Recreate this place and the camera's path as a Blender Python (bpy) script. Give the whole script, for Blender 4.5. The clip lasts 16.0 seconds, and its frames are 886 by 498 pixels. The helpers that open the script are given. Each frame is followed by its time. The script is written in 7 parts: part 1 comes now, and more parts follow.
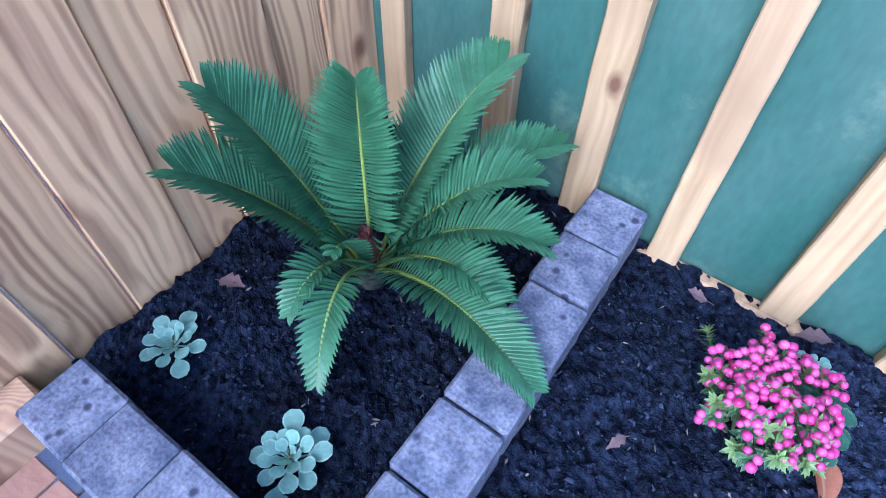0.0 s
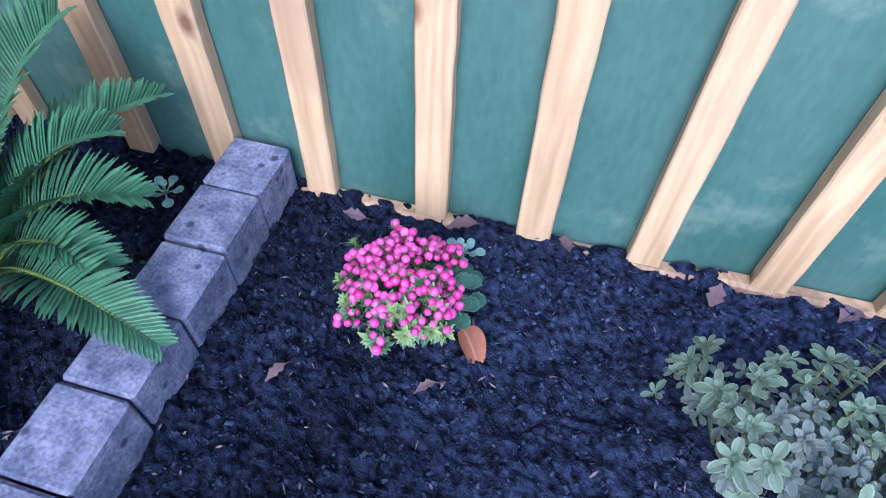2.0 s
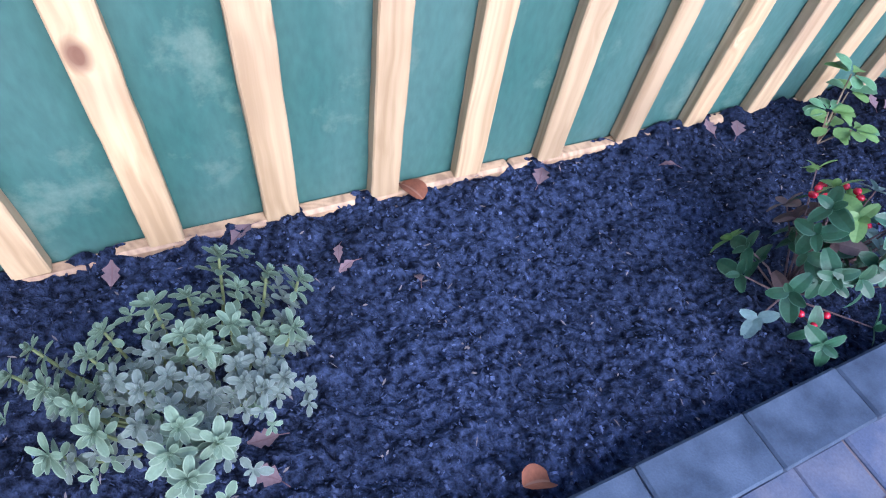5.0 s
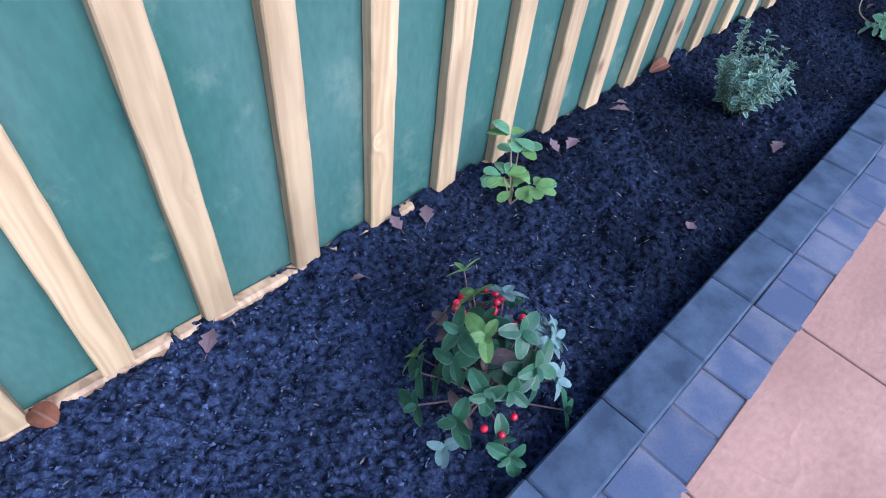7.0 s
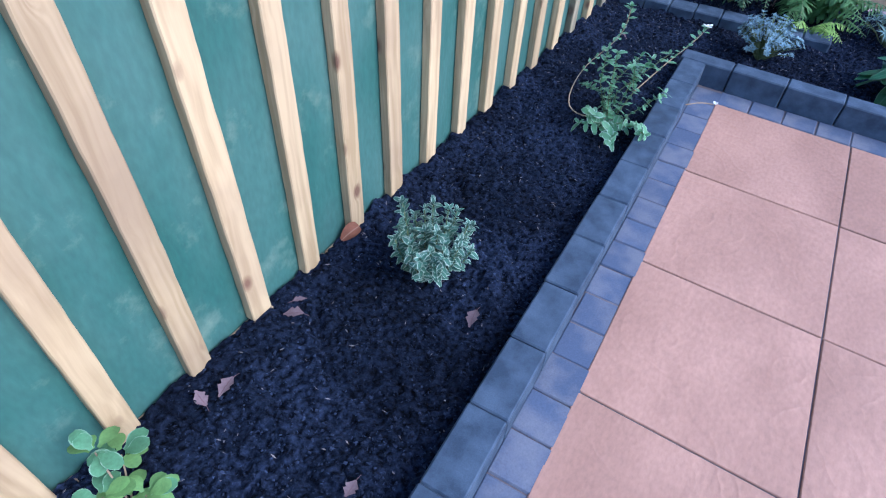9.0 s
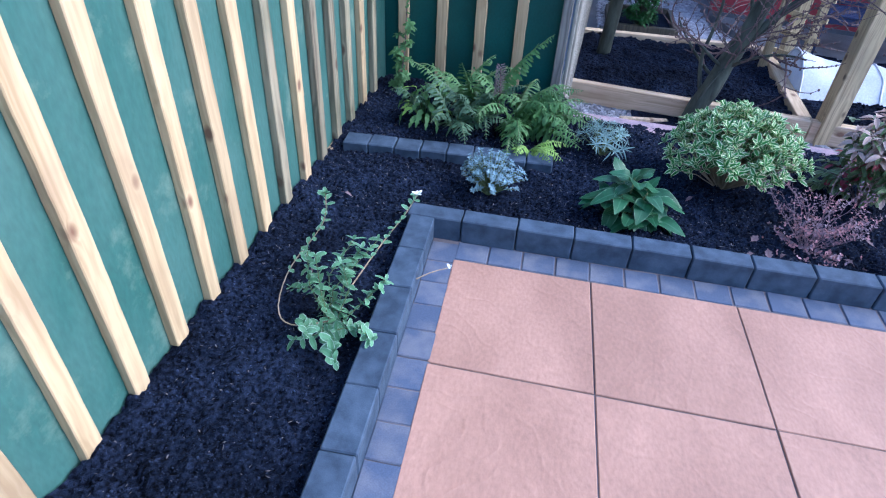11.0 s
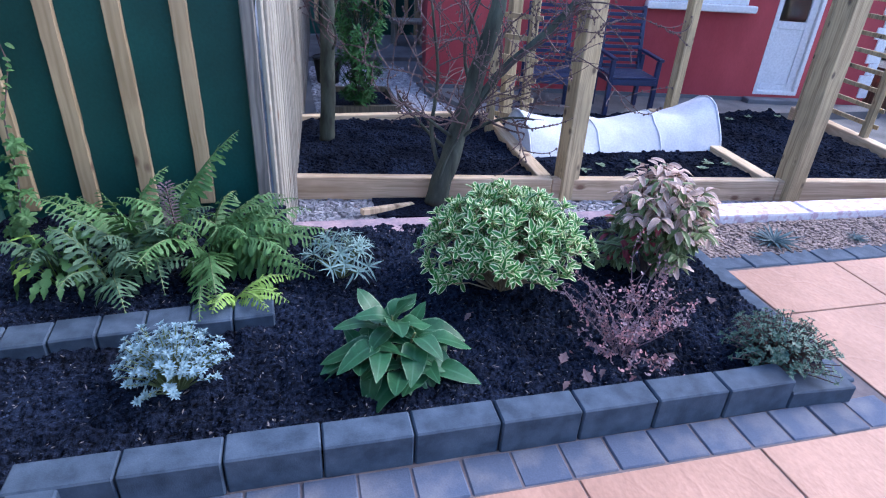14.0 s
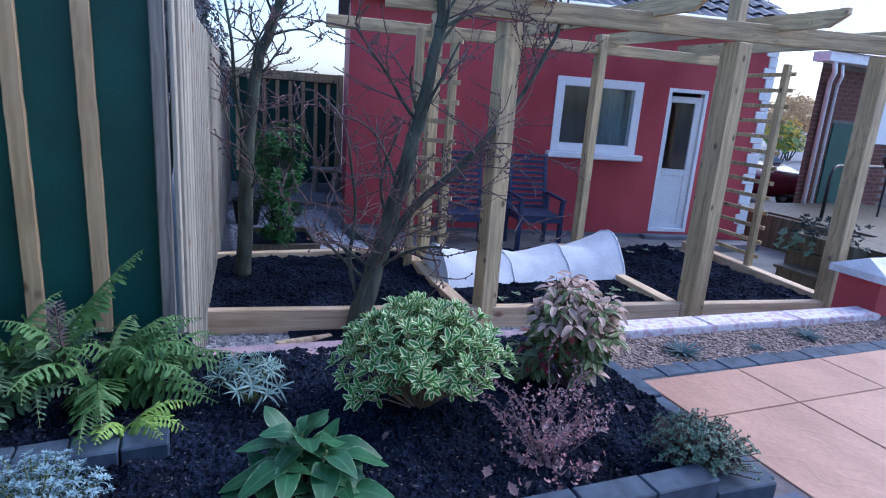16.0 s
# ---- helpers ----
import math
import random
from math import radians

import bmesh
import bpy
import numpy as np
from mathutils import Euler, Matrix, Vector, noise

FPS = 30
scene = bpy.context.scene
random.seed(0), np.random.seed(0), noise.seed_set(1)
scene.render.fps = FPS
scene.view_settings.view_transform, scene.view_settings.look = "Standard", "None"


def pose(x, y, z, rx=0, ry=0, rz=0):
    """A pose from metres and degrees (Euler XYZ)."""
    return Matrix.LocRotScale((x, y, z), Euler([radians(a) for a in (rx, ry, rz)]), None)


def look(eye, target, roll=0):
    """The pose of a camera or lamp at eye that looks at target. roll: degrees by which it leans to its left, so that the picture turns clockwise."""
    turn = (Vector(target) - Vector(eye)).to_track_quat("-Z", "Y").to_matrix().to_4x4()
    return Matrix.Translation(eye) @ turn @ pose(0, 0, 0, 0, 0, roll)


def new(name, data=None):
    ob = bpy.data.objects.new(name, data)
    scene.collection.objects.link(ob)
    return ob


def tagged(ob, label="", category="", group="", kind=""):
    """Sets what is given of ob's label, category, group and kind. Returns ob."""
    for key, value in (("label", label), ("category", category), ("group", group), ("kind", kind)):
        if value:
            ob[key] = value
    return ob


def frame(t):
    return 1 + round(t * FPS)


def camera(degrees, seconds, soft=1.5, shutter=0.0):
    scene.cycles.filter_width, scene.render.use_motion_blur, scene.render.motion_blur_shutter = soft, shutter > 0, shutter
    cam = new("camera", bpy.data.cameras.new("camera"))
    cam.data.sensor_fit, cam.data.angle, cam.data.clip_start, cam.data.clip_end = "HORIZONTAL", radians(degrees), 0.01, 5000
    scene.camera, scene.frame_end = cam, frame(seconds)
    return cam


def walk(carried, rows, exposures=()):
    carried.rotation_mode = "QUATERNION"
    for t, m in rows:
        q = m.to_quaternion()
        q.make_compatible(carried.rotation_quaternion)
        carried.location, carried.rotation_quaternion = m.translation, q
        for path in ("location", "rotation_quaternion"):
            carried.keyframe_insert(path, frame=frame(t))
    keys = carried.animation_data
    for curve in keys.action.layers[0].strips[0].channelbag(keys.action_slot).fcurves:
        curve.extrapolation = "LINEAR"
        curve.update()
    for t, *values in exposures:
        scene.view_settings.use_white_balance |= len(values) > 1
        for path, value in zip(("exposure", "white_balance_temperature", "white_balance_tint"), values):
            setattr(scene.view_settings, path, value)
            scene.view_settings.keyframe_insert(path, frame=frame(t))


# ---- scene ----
cam = camera(74.1, 16.0, soft=1.15)
PATH = [
    (0, (-0.291, -0.941, 1.053), (-0.984, 0.064, -0.531), 1.5),
    (0.5, (-0.235, -0.912, 1.054), (-0.916, 0.111, -0.523), 0.6),
    (1, (-0.158, -0.878, 1.047), (-0.741, 0.217, -0.523), 2.1),
    (1.5, (0.004, -0.869, 0.991), (-0.47, 0.287, -0.571), 0.2),
    (2, (0.145, -0.841, 0.972), (-0.137, 0.373, -0.592), 2.9),
    (2.5, (0.266, -0.832, 0.972), (0.161, 0.402, -0.599), 3.0),
    (3, (0.37, -0.825, 0.982), (0.451, 0.377, -0.615), 4.0),
    (3.5, (0.453, -0.823, 0.972), (0.668, 0.36, -0.626), 6.3),
    (4, (0.542, -0.824, 0.969), (0.898, 0.332, -0.624), 8.6),
    (4.5, (0.643, -0.852, 0.986), (1.137, 0.266, -0.597), 9.6),
    (5, (0.768, -0.873, 1.036), (1.409, 0.171, -0.545), 11.1),
    (5.2, (0.827, -0.883, 1.06), (1.53, 0.146, -0.504), 11.1),
    (7.3, (1.503, -0.888, 1.215), (2.524, -0.005, -0.26), 6.2),
    (7.5, (1.641, -0.926, 1.257), (2.669, -0.068, -0.229), 5.8),
    (8, (1.897, -0.995, 1.325), (2.976, -0.203, -0.162), 5.8),
    (8.5, (2.12, -1.029, 1.406), (3.231, -0.271, -0.074), 4.5),
    (9, (2.322, -1.012, 1.461), (3.532, -0.318, 0.028), 3.5),
    (9.5, (2.522, -1.115, 1.494), (3.832, -0.5, 0.112), 2.3),
    (10, (2.725, -1.131, 1.572), (4.14, -0.597, 0.263), 2.3),
    (10.2, (2.784, -1.122, 1.575), (4.246, -0.646, 0.297), 3.2),
    (12.3, (3.86, -1.27, 1.685), (5.44, -1.383, 0.464), 1.7),
    (12.5, (3.933, -1.279, 1.658), (5.517, -1.477, 0.453), 2.3),
    (13, (4.02, -1.283, 1.566), (5.598, -1.583, 0.374), 3.3),
    (13.5, (4.094, -1.311, 1.446), (5.697, -1.695, 0.314), 3.0),
    (14, (4.177, -1.357, 1.319), (5.869, -1.814, 0.357), 3.4),
    (14.5, (4.189, -1.389, 1.213), (5.938, -1.943, 0.419), 4.3),
    (15, (4.155, -1.396, 1.186), (5.941, -2.025, 0.542), 4.1),
    (15.5, (4.146, -1.39, 1.184), (5.946, -2.07, 0.64), 4.2),
    (16, (4.128, -1.384, 1.193), (5.926, -2.112, 0.707), 4.2),
]
EXPOSURES = [(0, 1.78, 4680, 19), (1.5, 1.66, 4850, 24), (3.5, 1.8, 5150, 27), (5, 1.75, 5080, 24), (7.5, 1.5, 4900, 18), (10, 1.55, 4820, 15), (12.5, 1.95, 5100, 16), (14, 1.75, 5250, 19), (14.5, 1.45, 5200, 20), (16, 1.2, 5050, 17)]
walk(cam, [(t, look(eye, target, roll)) for t, eye, target, roll in PATH], EXPOSURES)

# ---- daylight: bright hazy sky, soft low sun ----
SUN_UP, SUN_ROT = 42.0, 174.0
world = bpy.data.worlds.new("sky")
scene.world = world
world.use_nodes = True
wn = world.node_tree.nodes
sky = wn.new("ShaderNodeTexSky")
sky.sky_type = "NISHITA"
sky.sun_disc = False
sky.sun_elevation, sky.sun_rotation = radians(SUN_UP), radians(SUN_ROT)
sky.air_density, sky.dust_density, sky.ozone_density = 1.0, 2.5, 1.5
world.node_tree.links.new(sky.outputs[0], wn["Background"].inputs[0])
wn["Background"].inputs[1].default_value = 0.15
sun_data = bpy.data.lights.new("sun", "SUN")
sun_data.energy, sun_data.angle, sun_data.color = 0.85, radians(40), (1.0, 0.90, 0.78)
sun = new("sun", sun_data)
az = radians(SUN_ROT)
sun.matrix_world = look((0, 0, 0), (-math.sin(az) * math.cos(radians(SUN_UP)), -math.cos(az) * math.cos(radians(SUN_UP)), -math.sin(radians(SUN_UP))))

# ---- materials ----
def material(name, base, rough=0.7, second=None, scale=8.0, stretch=(1, 1, 1), bump=0.15, fine=90.0, vary=0.12, metal=0.0, spots=None, spot_scale=30.0, spot_size=0.35, coat=0.0, detail=6.0, contrast=(0.35, 0.68), coords="Object", bump_dist=0.01, grit=0.5, spec=0.35):
    """Two scales of noise over a base colour, per-object variation, optional spots and relief."""
    m = bpy.data.materials.new(name)
    m.use_nodes = True
    nt = m.node_tree
    n, lk = nt.nodes, nt.links.new
    b = n["Principled BSDF"]
    tc, info, geo = n.new("ShaderNodeTexCoord"), n.new("ShaderNodeObjectInfo"), n.new("ShaderNodeNewGeometry")
    off = n.new("ShaderNodeVectorMath"); off.operation = "SCALE"
    comb = n.new("ShaderNodeCombineXYZ")
    for k in range(3):
        lk(info.outputs["Random"], comb.inputs[k])
    lk(comb.outputs[0], off.inputs[0]); off.inputs["Scale"].default_value = 37.0
    add = n.new("ShaderNodeVectorMath"); add.operation = "ADD"
    lk(tc.outputs[coords], add.inputs[0]); lk(off.outputs[0], add.inputs[1])
    mp = n.new("ShaderNodeMapping"); mp.inputs["Scale"].default_value = stretch
    lk(add.outputs[0], mp.inputs[0])
    big = n.new("ShaderNodeTexNoise"); big.inputs["Scale"].default_value = scale; big.inputs["Detail"].default_value = detail
    lk(mp.outputs[0], big.inputs["Vector"])
    ramp = n.new("ShaderNodeValToRGB")
    ramp.color_ramp.elements[0].position, ramp.color_ramp.elements[1].position = contrast
    ramp.color_ramp.elements[0].color = (*(second or tuple(c * 0.7 for c in base)), 1)
    ramp.color_ramp.elements[1].color = (*base, 1)
    lk(big.outputs["Fac"], ramp.inputs[0])
    small = n.new("ShaderNodeTexNoise"); small.inputs["Scale"].default_value = fine; small.inputs["Detail"].default_value = 3.0
    lk(mp.outputs[0], small.inputs["Vector"])
    rnd = n.new("ShaderNodeMath"); rnd.operation = "ADD"
    lk(info.outputs["Random"], rnd.inputs[0]); lk(geo.outputs["Random Per Island"], rnd.inputs[1])
    half = n.new("ShaderNodeMath"); half.operation = "MULTIPLY_ADD"
    lk(rnd.outputs[0], half.inputs[0]); half.inputs[1].default_value = vary; half.inputs[2].default_value = 1.0 - vary
    mix2 = n.new("ShaderNodeMath"); mix2.operation = "MULTIPLY_ADD"
    lk(small.outputs["Fac"], mix2.inputs[0]); mix2.inputs[1].default_value = grit; mix2.inputs[2].default_value = 1.0 - grit / 2
    mul = n.new("ShaderNodeMath"); mul.operation = "MULTIPLY"
    lk(half.outputs[0], mul.inputs[0]); lk(mix2.outputs[0], mul.inputs[1])
    vm = n.new("ShaderNodeVectorMath"); vm.operation = "SCALE"
    lk(ramp.outputs[0], vm.inputs[0]); lk(mul.outputs[0], vm.inputs["Scale"])
    out = vm.outputs[0]
    if spots:
        vor = n.new("ShaderNodeTexVoronoi"); vor.inputs["Scale"].default_value = spot_scale
        lk(add.outputs[0], vor.inputs["Vector"])
        wob = n.new("ShaderNodeMath"); wob.operation = "MULTIPLY_ADD"
        lk(big.outputs["Fac"], wob.inputs[0]); wob.inputs[1].default_value = -0.25; lk(vor.outputs["Distance"], wob.inputs[2])
        less = n.new("ShaderNodeMapRange"); less.inputs[1].default_value = spot_size - 0.14; less.inputs[2].default_value = spot_size - 0.24
        lk(wob.outputs[0], less.inputs[0])
        mx = n.new("ShaderNodeMix"); mx.data_type = "RGBA"
        lk(less.outputs[0], mx.inputs[0]); lk(out, mx.inputs[6]); mx.inputs[7].default_value = (*spots, 1)
        out = mx.outputs[2]
    lk(out, b.inputs["Base Color"])
    b.inputs["Roughness"].default_value = rough
    b.inputs["Metallic"].default_value = metal
    b.inputs["Specular IOR Level"].default_value = spec
    b.inputs["Coat Weight"].default_value = coat
    if bump:
        bp = n.new("ShaderNodeBump"); bp.inputs["Strength"].default_value = bump; bp.inputs["Distance"].default_value = bump_dist
        hs = n.new("ShaderNodeMath"); hs.operation = "MULTIPLY_ADD"
        lk(small.outputs["Fac"], hs.inputs[0]); hs.inputs[1].default_value = 0.5; lk(big.outputs["Fac"], hs.inputs[2])
        lk(hs.outputs[0], bp.inputs["Height"]); lk(bp.outputs[0], b.inputs["Normal"])
    return m


def leaf_material(name, base, edge=None, edge_at=0.72, rough=0.5, vary=0.25, see=0.25, rib=None):
    """Leaf: u runs across (0..1), v along; optional pale margin and rib; some light passes through."""
    m = material(name, base, rough, scale=25, fine=160, vary=vary, bump=0.1)
    nt = m.node_tree
    n, lk = nt.nodes, nt.links.new
    b = n["Principled BSDF"]
    out = b.inputs["Base Color"].links[0].from_socket
    uv = n.new("ShaderNodeUVMap"); sep = n.new("ShaderNodeSeparateXYZ"); lk(uv.outputs[0], sep.inputs[0])
    d = n.new("ShaderNodeMath"); d.operation = "SUBTRACT"; lk(sep.outputs[0], d.inputs[0]); d.inputs[1].default_value = 0.5
    ab = n.new("ShaderNodeMath"); ab.operation = "ABSOLUTE"; lk(d.outputs[0], ab.inputs[0])
    if edge:
        noise_n = n.new("ShaderNodeTexNoise"); noise_n.inputs["Scale"].default_value = 60
        tc = n.new("ShaderNodeTexCoord"); lk(tc.outputs["Object"], noise_n.inputs["Vector"])
        w = n.new("ShaderNodeMath"); w.operation = "MULTIPLY_ADD"; lk(noise_n.outputs["Fac"], w.inputs[0]); w.inputs[1].default_value = 0.2; lk(ab.outputs[0], w.inputs[2])
        r = n.new("ShaderNodeMapRange"); r.inputs[1].default_value = edge_at * 0.5 + 0.08; r.inputs[2].default_value = edge_at * 0.5 + 0.16
        lk(w.outputs[0], r.inputs[0])
        mx = n.new("ShaderNodeMix"); mx.data_type = "RGBA"
        lk(r.outputs[0], mx.inputs[0]); lk(out, mx.inputs[6]); mx.inputs[7].default_value = (*edge, 1)
        out = mx.outputs[2]
    if rib:
        r = n.new("ShaderNodeMapRange"); r.inputs[1].default_value = 0.07; r.inputs[2].default_value = 0.02
        lk(ab.outputs[0], r.inputs[0])
        mx = n.new("ShaderNodeMix"); mx.data_type = "RGBA"
        lk(r.outputs[0], mx.inputs[0]); lk(out, mx.inputs[6]); mx.inputs[7].default_value = (*rib, 1)
        out = mx.outputs[2]
    lk(out, b.inputs["Base Color"])
    if see:
        tr = n.new("ShaderNodeBsdfTranslucent"); lk(out, tr.inputs[0])
        ms = n.new("ShaderNodeMixShader"); ms.inputs[0].default_value = see
        lk(b.outputs[0], ms.inputs[1]); lk(tr.outputs[0], ms.inputs[2]); lk(ms.outputs[0], n["Material Output"].inputs[0])
    return m


def wood_material(name, light, dark, knot=(0.16, 0.07, 0.035), rough=0.65, knots=True, grain=22.0, vary=0.14, spacing=7.0, lines=70.0, stain=None, rings=0.12):
    """Sawn softwood, grain along the local z axis, with rings, knots and per-piece tone."""
    m = bpy.data.materials.new(name)
    m.use_nodes = True
    nt = m.node_tree
    n, lk = nt.nodes, nt.links.new
    b = n["Principled BSDF"]
    tc, info = n.new("ShaderNodeTexCoord"), n.new("ShaderNodeObjectInfo")
    comb = n.new("ShaderNodeCombineXYZ")
    sc = n.new("ShaderNodeMath"); sc.operation = "MULTIPLY"; lk(info.outputs["Random"], sc.inputs[0]); sc.inputs[1].default_value = 41.0
    for k in range(3):
        lk(sc.outputs[0], comb.inputs[k])
    add = n.new("ShaderNodeVectorMath"); lk(tc.outputs["Object"], add.inputs[0]); lk(comb.outputs[0], add.inputs[1])
    # large-scale wander of the grain
    warp = n.new("ShaderNodeTexNoise"); warp.inputs["Scale"].default_value = 3.0; warp.inputs["Detail"].default_value = 2
    lk(add.outputs[0], warp.inputs["Vector"])
    # knots
    mpk = n.new("ShaderNodeMapping"); mpk.inputs["Scale"].default_value = (1, 1, 0.62); lk(add.outputs[0], mpk.inputs[0])
    vor = n.new("ShaderNodeTexVoronoi"); vor.inputs["Scale"].default_value = spacing; lk(mpk.outputs[0], vor.inputs["Vector"])
    kd = n.new("ShaderNodeMapRange"); kd.inputs[1].default_value = 0.30; kd.inputs[2].default_value = 0.0; lk(vor.outputs["Distance"], kd.inputs[0])
    push = n.new("ShaderNodeMath"); push.operation = "POWER"; lk(kd.outputs[0], push.inputs[0]); push.inputs[1].default_value = 2.0
    mp = n.new("ShaderNodeMapping"); mp.inputs["Scale"].default_value = (1, 1, 0.045); lk(add.outputs[0], mp.inputs[0])
    wv = n.new("ShaderNodeVectorMath"); wv.operation = "SCALE"; lk(warp.outputs["Color"], wv.inputs[0]); wv.inputs["Scale"].default_value = 0.035
    a2 = n.new("ShaderNodeVectorMath"); lk(mp.outputs[0], a2.inputs[0]); lk(wv.outputs[0], a2.inputs[1])
    kv = n.new("ShaderNodeCombineXYZ"); ks = n.new("ShaderNodeMath"); ks.operation = "MULTIPLY"; lk(push.outputs[0], ks.inputs[0]); ks.inputs[1].default_value = 0.03
    lk(ks.outputs[0], kv.inputs[0]); lk(ks.outputs[0], kv.inputs[1])
    a3 = n.new("ShaderNodeVectorMath"); lk(a2.outputs[0], a3.inputs[0]); lk(kv.outputs[0], a3.inputs[1])
    ring = n.new("ShaderNodeTexNoise"); ring.inputs["Scale"].default_value = grain; ring.inputs["Detail"].default_value = 4; ring.inputs["Roughness"].default_value = 0.6
    lk(a3.outputs[0], ring.inputs["Vector"])
    ramp = n.new("ShaderNodeValToRGB")
    ramp.color_ramp.elements[0].position, ramp.color_ramp.elements[1].position = 0.33, 0.62
    ramp.color_ramp.elements[0].color, ramp.color_ramp.elements[1].color = (*dark, 1), (*light, 1)
    # growth rings: contour lines of a smooth stretched field, bent round the knots
    fld = n.new("ShaderNodeTexNoise"); fld.inputs["Scale"].default_value = grain * 0.38; fld.inputs["Detail"].default_value = 0.6
    lk(a3.outputs[0], fld.inputs["Vector"])
    k40 = n.new("ShaderNodeMath"); k40.operation = "MULTIPLY"; lk(fld.outputs["Fac"], k40.inputs[0]); k40.inputs[1].default_value = lines
    sn = n.new("ShaderNodeMath"); sn.operation = "SINE"; lk(k40.outputs[0], sn.inputs[0])
    cb = n.new("ShaderNodeMath"); cb.operation = "MULTIPLY_ADD"; lk(sn.outputs[0], cb.inputs[0]); cb.inputs[1].default_value = rings; lk(ring.outputs["Fac"], cb.inputs[2])
    lk(cb.outputs[0], ramp.inputs[0])
    out = ramp.outputs[0]
    # broad discoloration
    st = n.new("ShaderNodeTexNoise"); st.inputs["Scale"].default_value = 2.2; st.inputs["Detail"].default_value = 4; lk(add.outputs[0], st.inputs["Vector"])
    sr = n.new("ShaderNodeMapRange"); sr.inputs[1].default_value = 0.5; sr.inputs[2].default_value = 0.75; sr.inputs[4].default_value = 0.65 if stain else 0.4; lk(st.outputs["Fac"], sr.inputs[0])
    mx = n.new("ShaderNodeMix"); mx.data_type = "RGBA"; lk(sr.outputs[0], mx.inputs[0]); lk(out, mx.inputs[6]); mx.inputs[7].default_value = (*(stain or [0.6 * d + 0.15 * l for d, l in zip(dark, light)]), 1)
    out = mx.outputs[2]
    if knots:
        kr = n.new("ShaderNodeMapRange"); kr.inputs[1].default_value = 0.19; kr.inputs[2].default_value = 0.08; lk(vor.outputs["Distance"], kr.inputs[0])
        sel = n.new("ShaderNodeMath"); sel.operation = "GREATER_THAN"; sepc = n.new("ShaderNodeSeparateColor"); lk(vor.outputs["Color"], sepc.inputs[0]); lk(sepc.outputs[0], sel.inputs[0]); sel.inputs[1].default_value = 0.32
        kk = n.new("ShaderNodeMath"); kk.operation = "MULTIPLY"; lk(kr.outputs[0], kk.inputs[0]); lk(sel.outputs[0], kk.inputs[1])
        k8 = n.new("ShaderNodeMath"); k8.operation = "MULTIPLY"; lk(kk.outputs[0], k8.inputs[0]); k8.inputs[1].default_value = 0.85
        mx = n.new("ShaderNodeMix"); mx.data_type = "RGBA"; lk(k8.outputs[0], mx.inputs[0]); lk(out, mx.inputs[6]); mx.inputs[7].default_value = (*knot, 1)
        out = mx.outputs[2]
    tone = n.new("ShaderNodeMath"); tone.operation = "MULTIPLY_ADD"; lk(info.outputs["Random"], tone.inputs[0]); tone.inputs[1].default_value = 2 * vary; tone.inputs[2].default_value = 1 - vary
    vm = n.new("ShaderNodeVectorMath"); vm.operation = "SCALE"; lk(out, vm.inputs[0]); lk(tone.outputs[0], vm.inputs["Scale"])
    lk(vm.outputs[0], b.inputs["Base Color"])
    b.inputs["Roughness"].default_value = rough
    bp = n.new("ShaderNodeBump"); bp.inputs["Strength"].default_value = 0.25; bp.inputs["Distance"].default_value = 0.004
    lk(cb.outputs[0], bp.inputs["Height"]); lk(bp.outputs[0], b.inputs["Normal"])
    return m


def plain_glass(name, tint=(0.9, 0.95, 0.95), rough=0.03):
    m = bpy.data.materials.new(name)
    m.use_nodes = True
    b = m.node_tree.nodes["Principled BSDF"]
    b.inputs["Base Color"].default_value = (*tint, 1)
    b.inputs["Roughness"].default_value = rough
    b.inputs["Transmission Weight"].default_value = 1.0
    b.inputs["IOR"].default_value = 1.45
    return m


M_PINE = wood_material("pine_batten", (0.50, 0.37, 0.20), (0.35, 0.245, 0.12), knot=(0.11, 0.042, 0.022), vary=0.16, spacing=8.0, grain=30.0, stain=(0.27, 0.18, 0.105), rings=0.06)
M_PINE_OLD = wood_material("damp_pine_batten", (0.28, 0.235, 0.145), (0.14, 0.115, 0.07), knot=(0.07, 0.035, 0.02), vary=0.22, spacing=8.0, stain=(0.09, 0.095, 0.05))
M_BOARD = wood_material("pine_board", (0.68, 0.47, 0.245), (0.33, 0.20, 0.105), grain=21.0, vary=0.16, spacing=6.0, lines=120.0, stain=(0.42, 0.25, 0.16))
M_STRIP = wood_material("soiled_strip", (0.44, 0.30, 0.16), (0.22, 0.14, 0.075), grain=24.0, vary=0.15, stain=(0.11, 0.065, 0.045), rings=0.06)
M_DECK = wood_material("mossy_deck", (0.11, 0.095, 0.06), (0.055, 0.05, 0.033), grain=16.0, vary=0.1)
M_GREY_WOOD = wood_material("weathered_board", (0.34, 0.32, 0.26), (0.19, 0.178, 0.145), grain=30.0, vary=0.16, lines=90.0, rings=0.06)
M_POST = wood_material("weathered_post", (0.24, 0.22, 0.185), (0.11, 0.10, 0.088), grain=26.0, vary=0.1, stain=(0.08, 0.09, 0.075), rings=0.06)
M_BEAM = wood_material("pergola_timber", (0.53, 0.42, 0.23), (0.28, 0.21, 0.11), knot=(0.05, 0.03, 0.02), grain=30.0, vary=0.14, spacing=8.0, lines=90.0, stain=(0.20, 0.165, 0.10), rings=0.07)
M_SLEEPER = wood_material("bed_timber", (0.68, 0.53, 0.34), (0.44, 0.32, 0.18), grain=26.0, vary=0.14, spacing=6.0, stain=(0.36, 0.24, 0.14), rings=0.06)
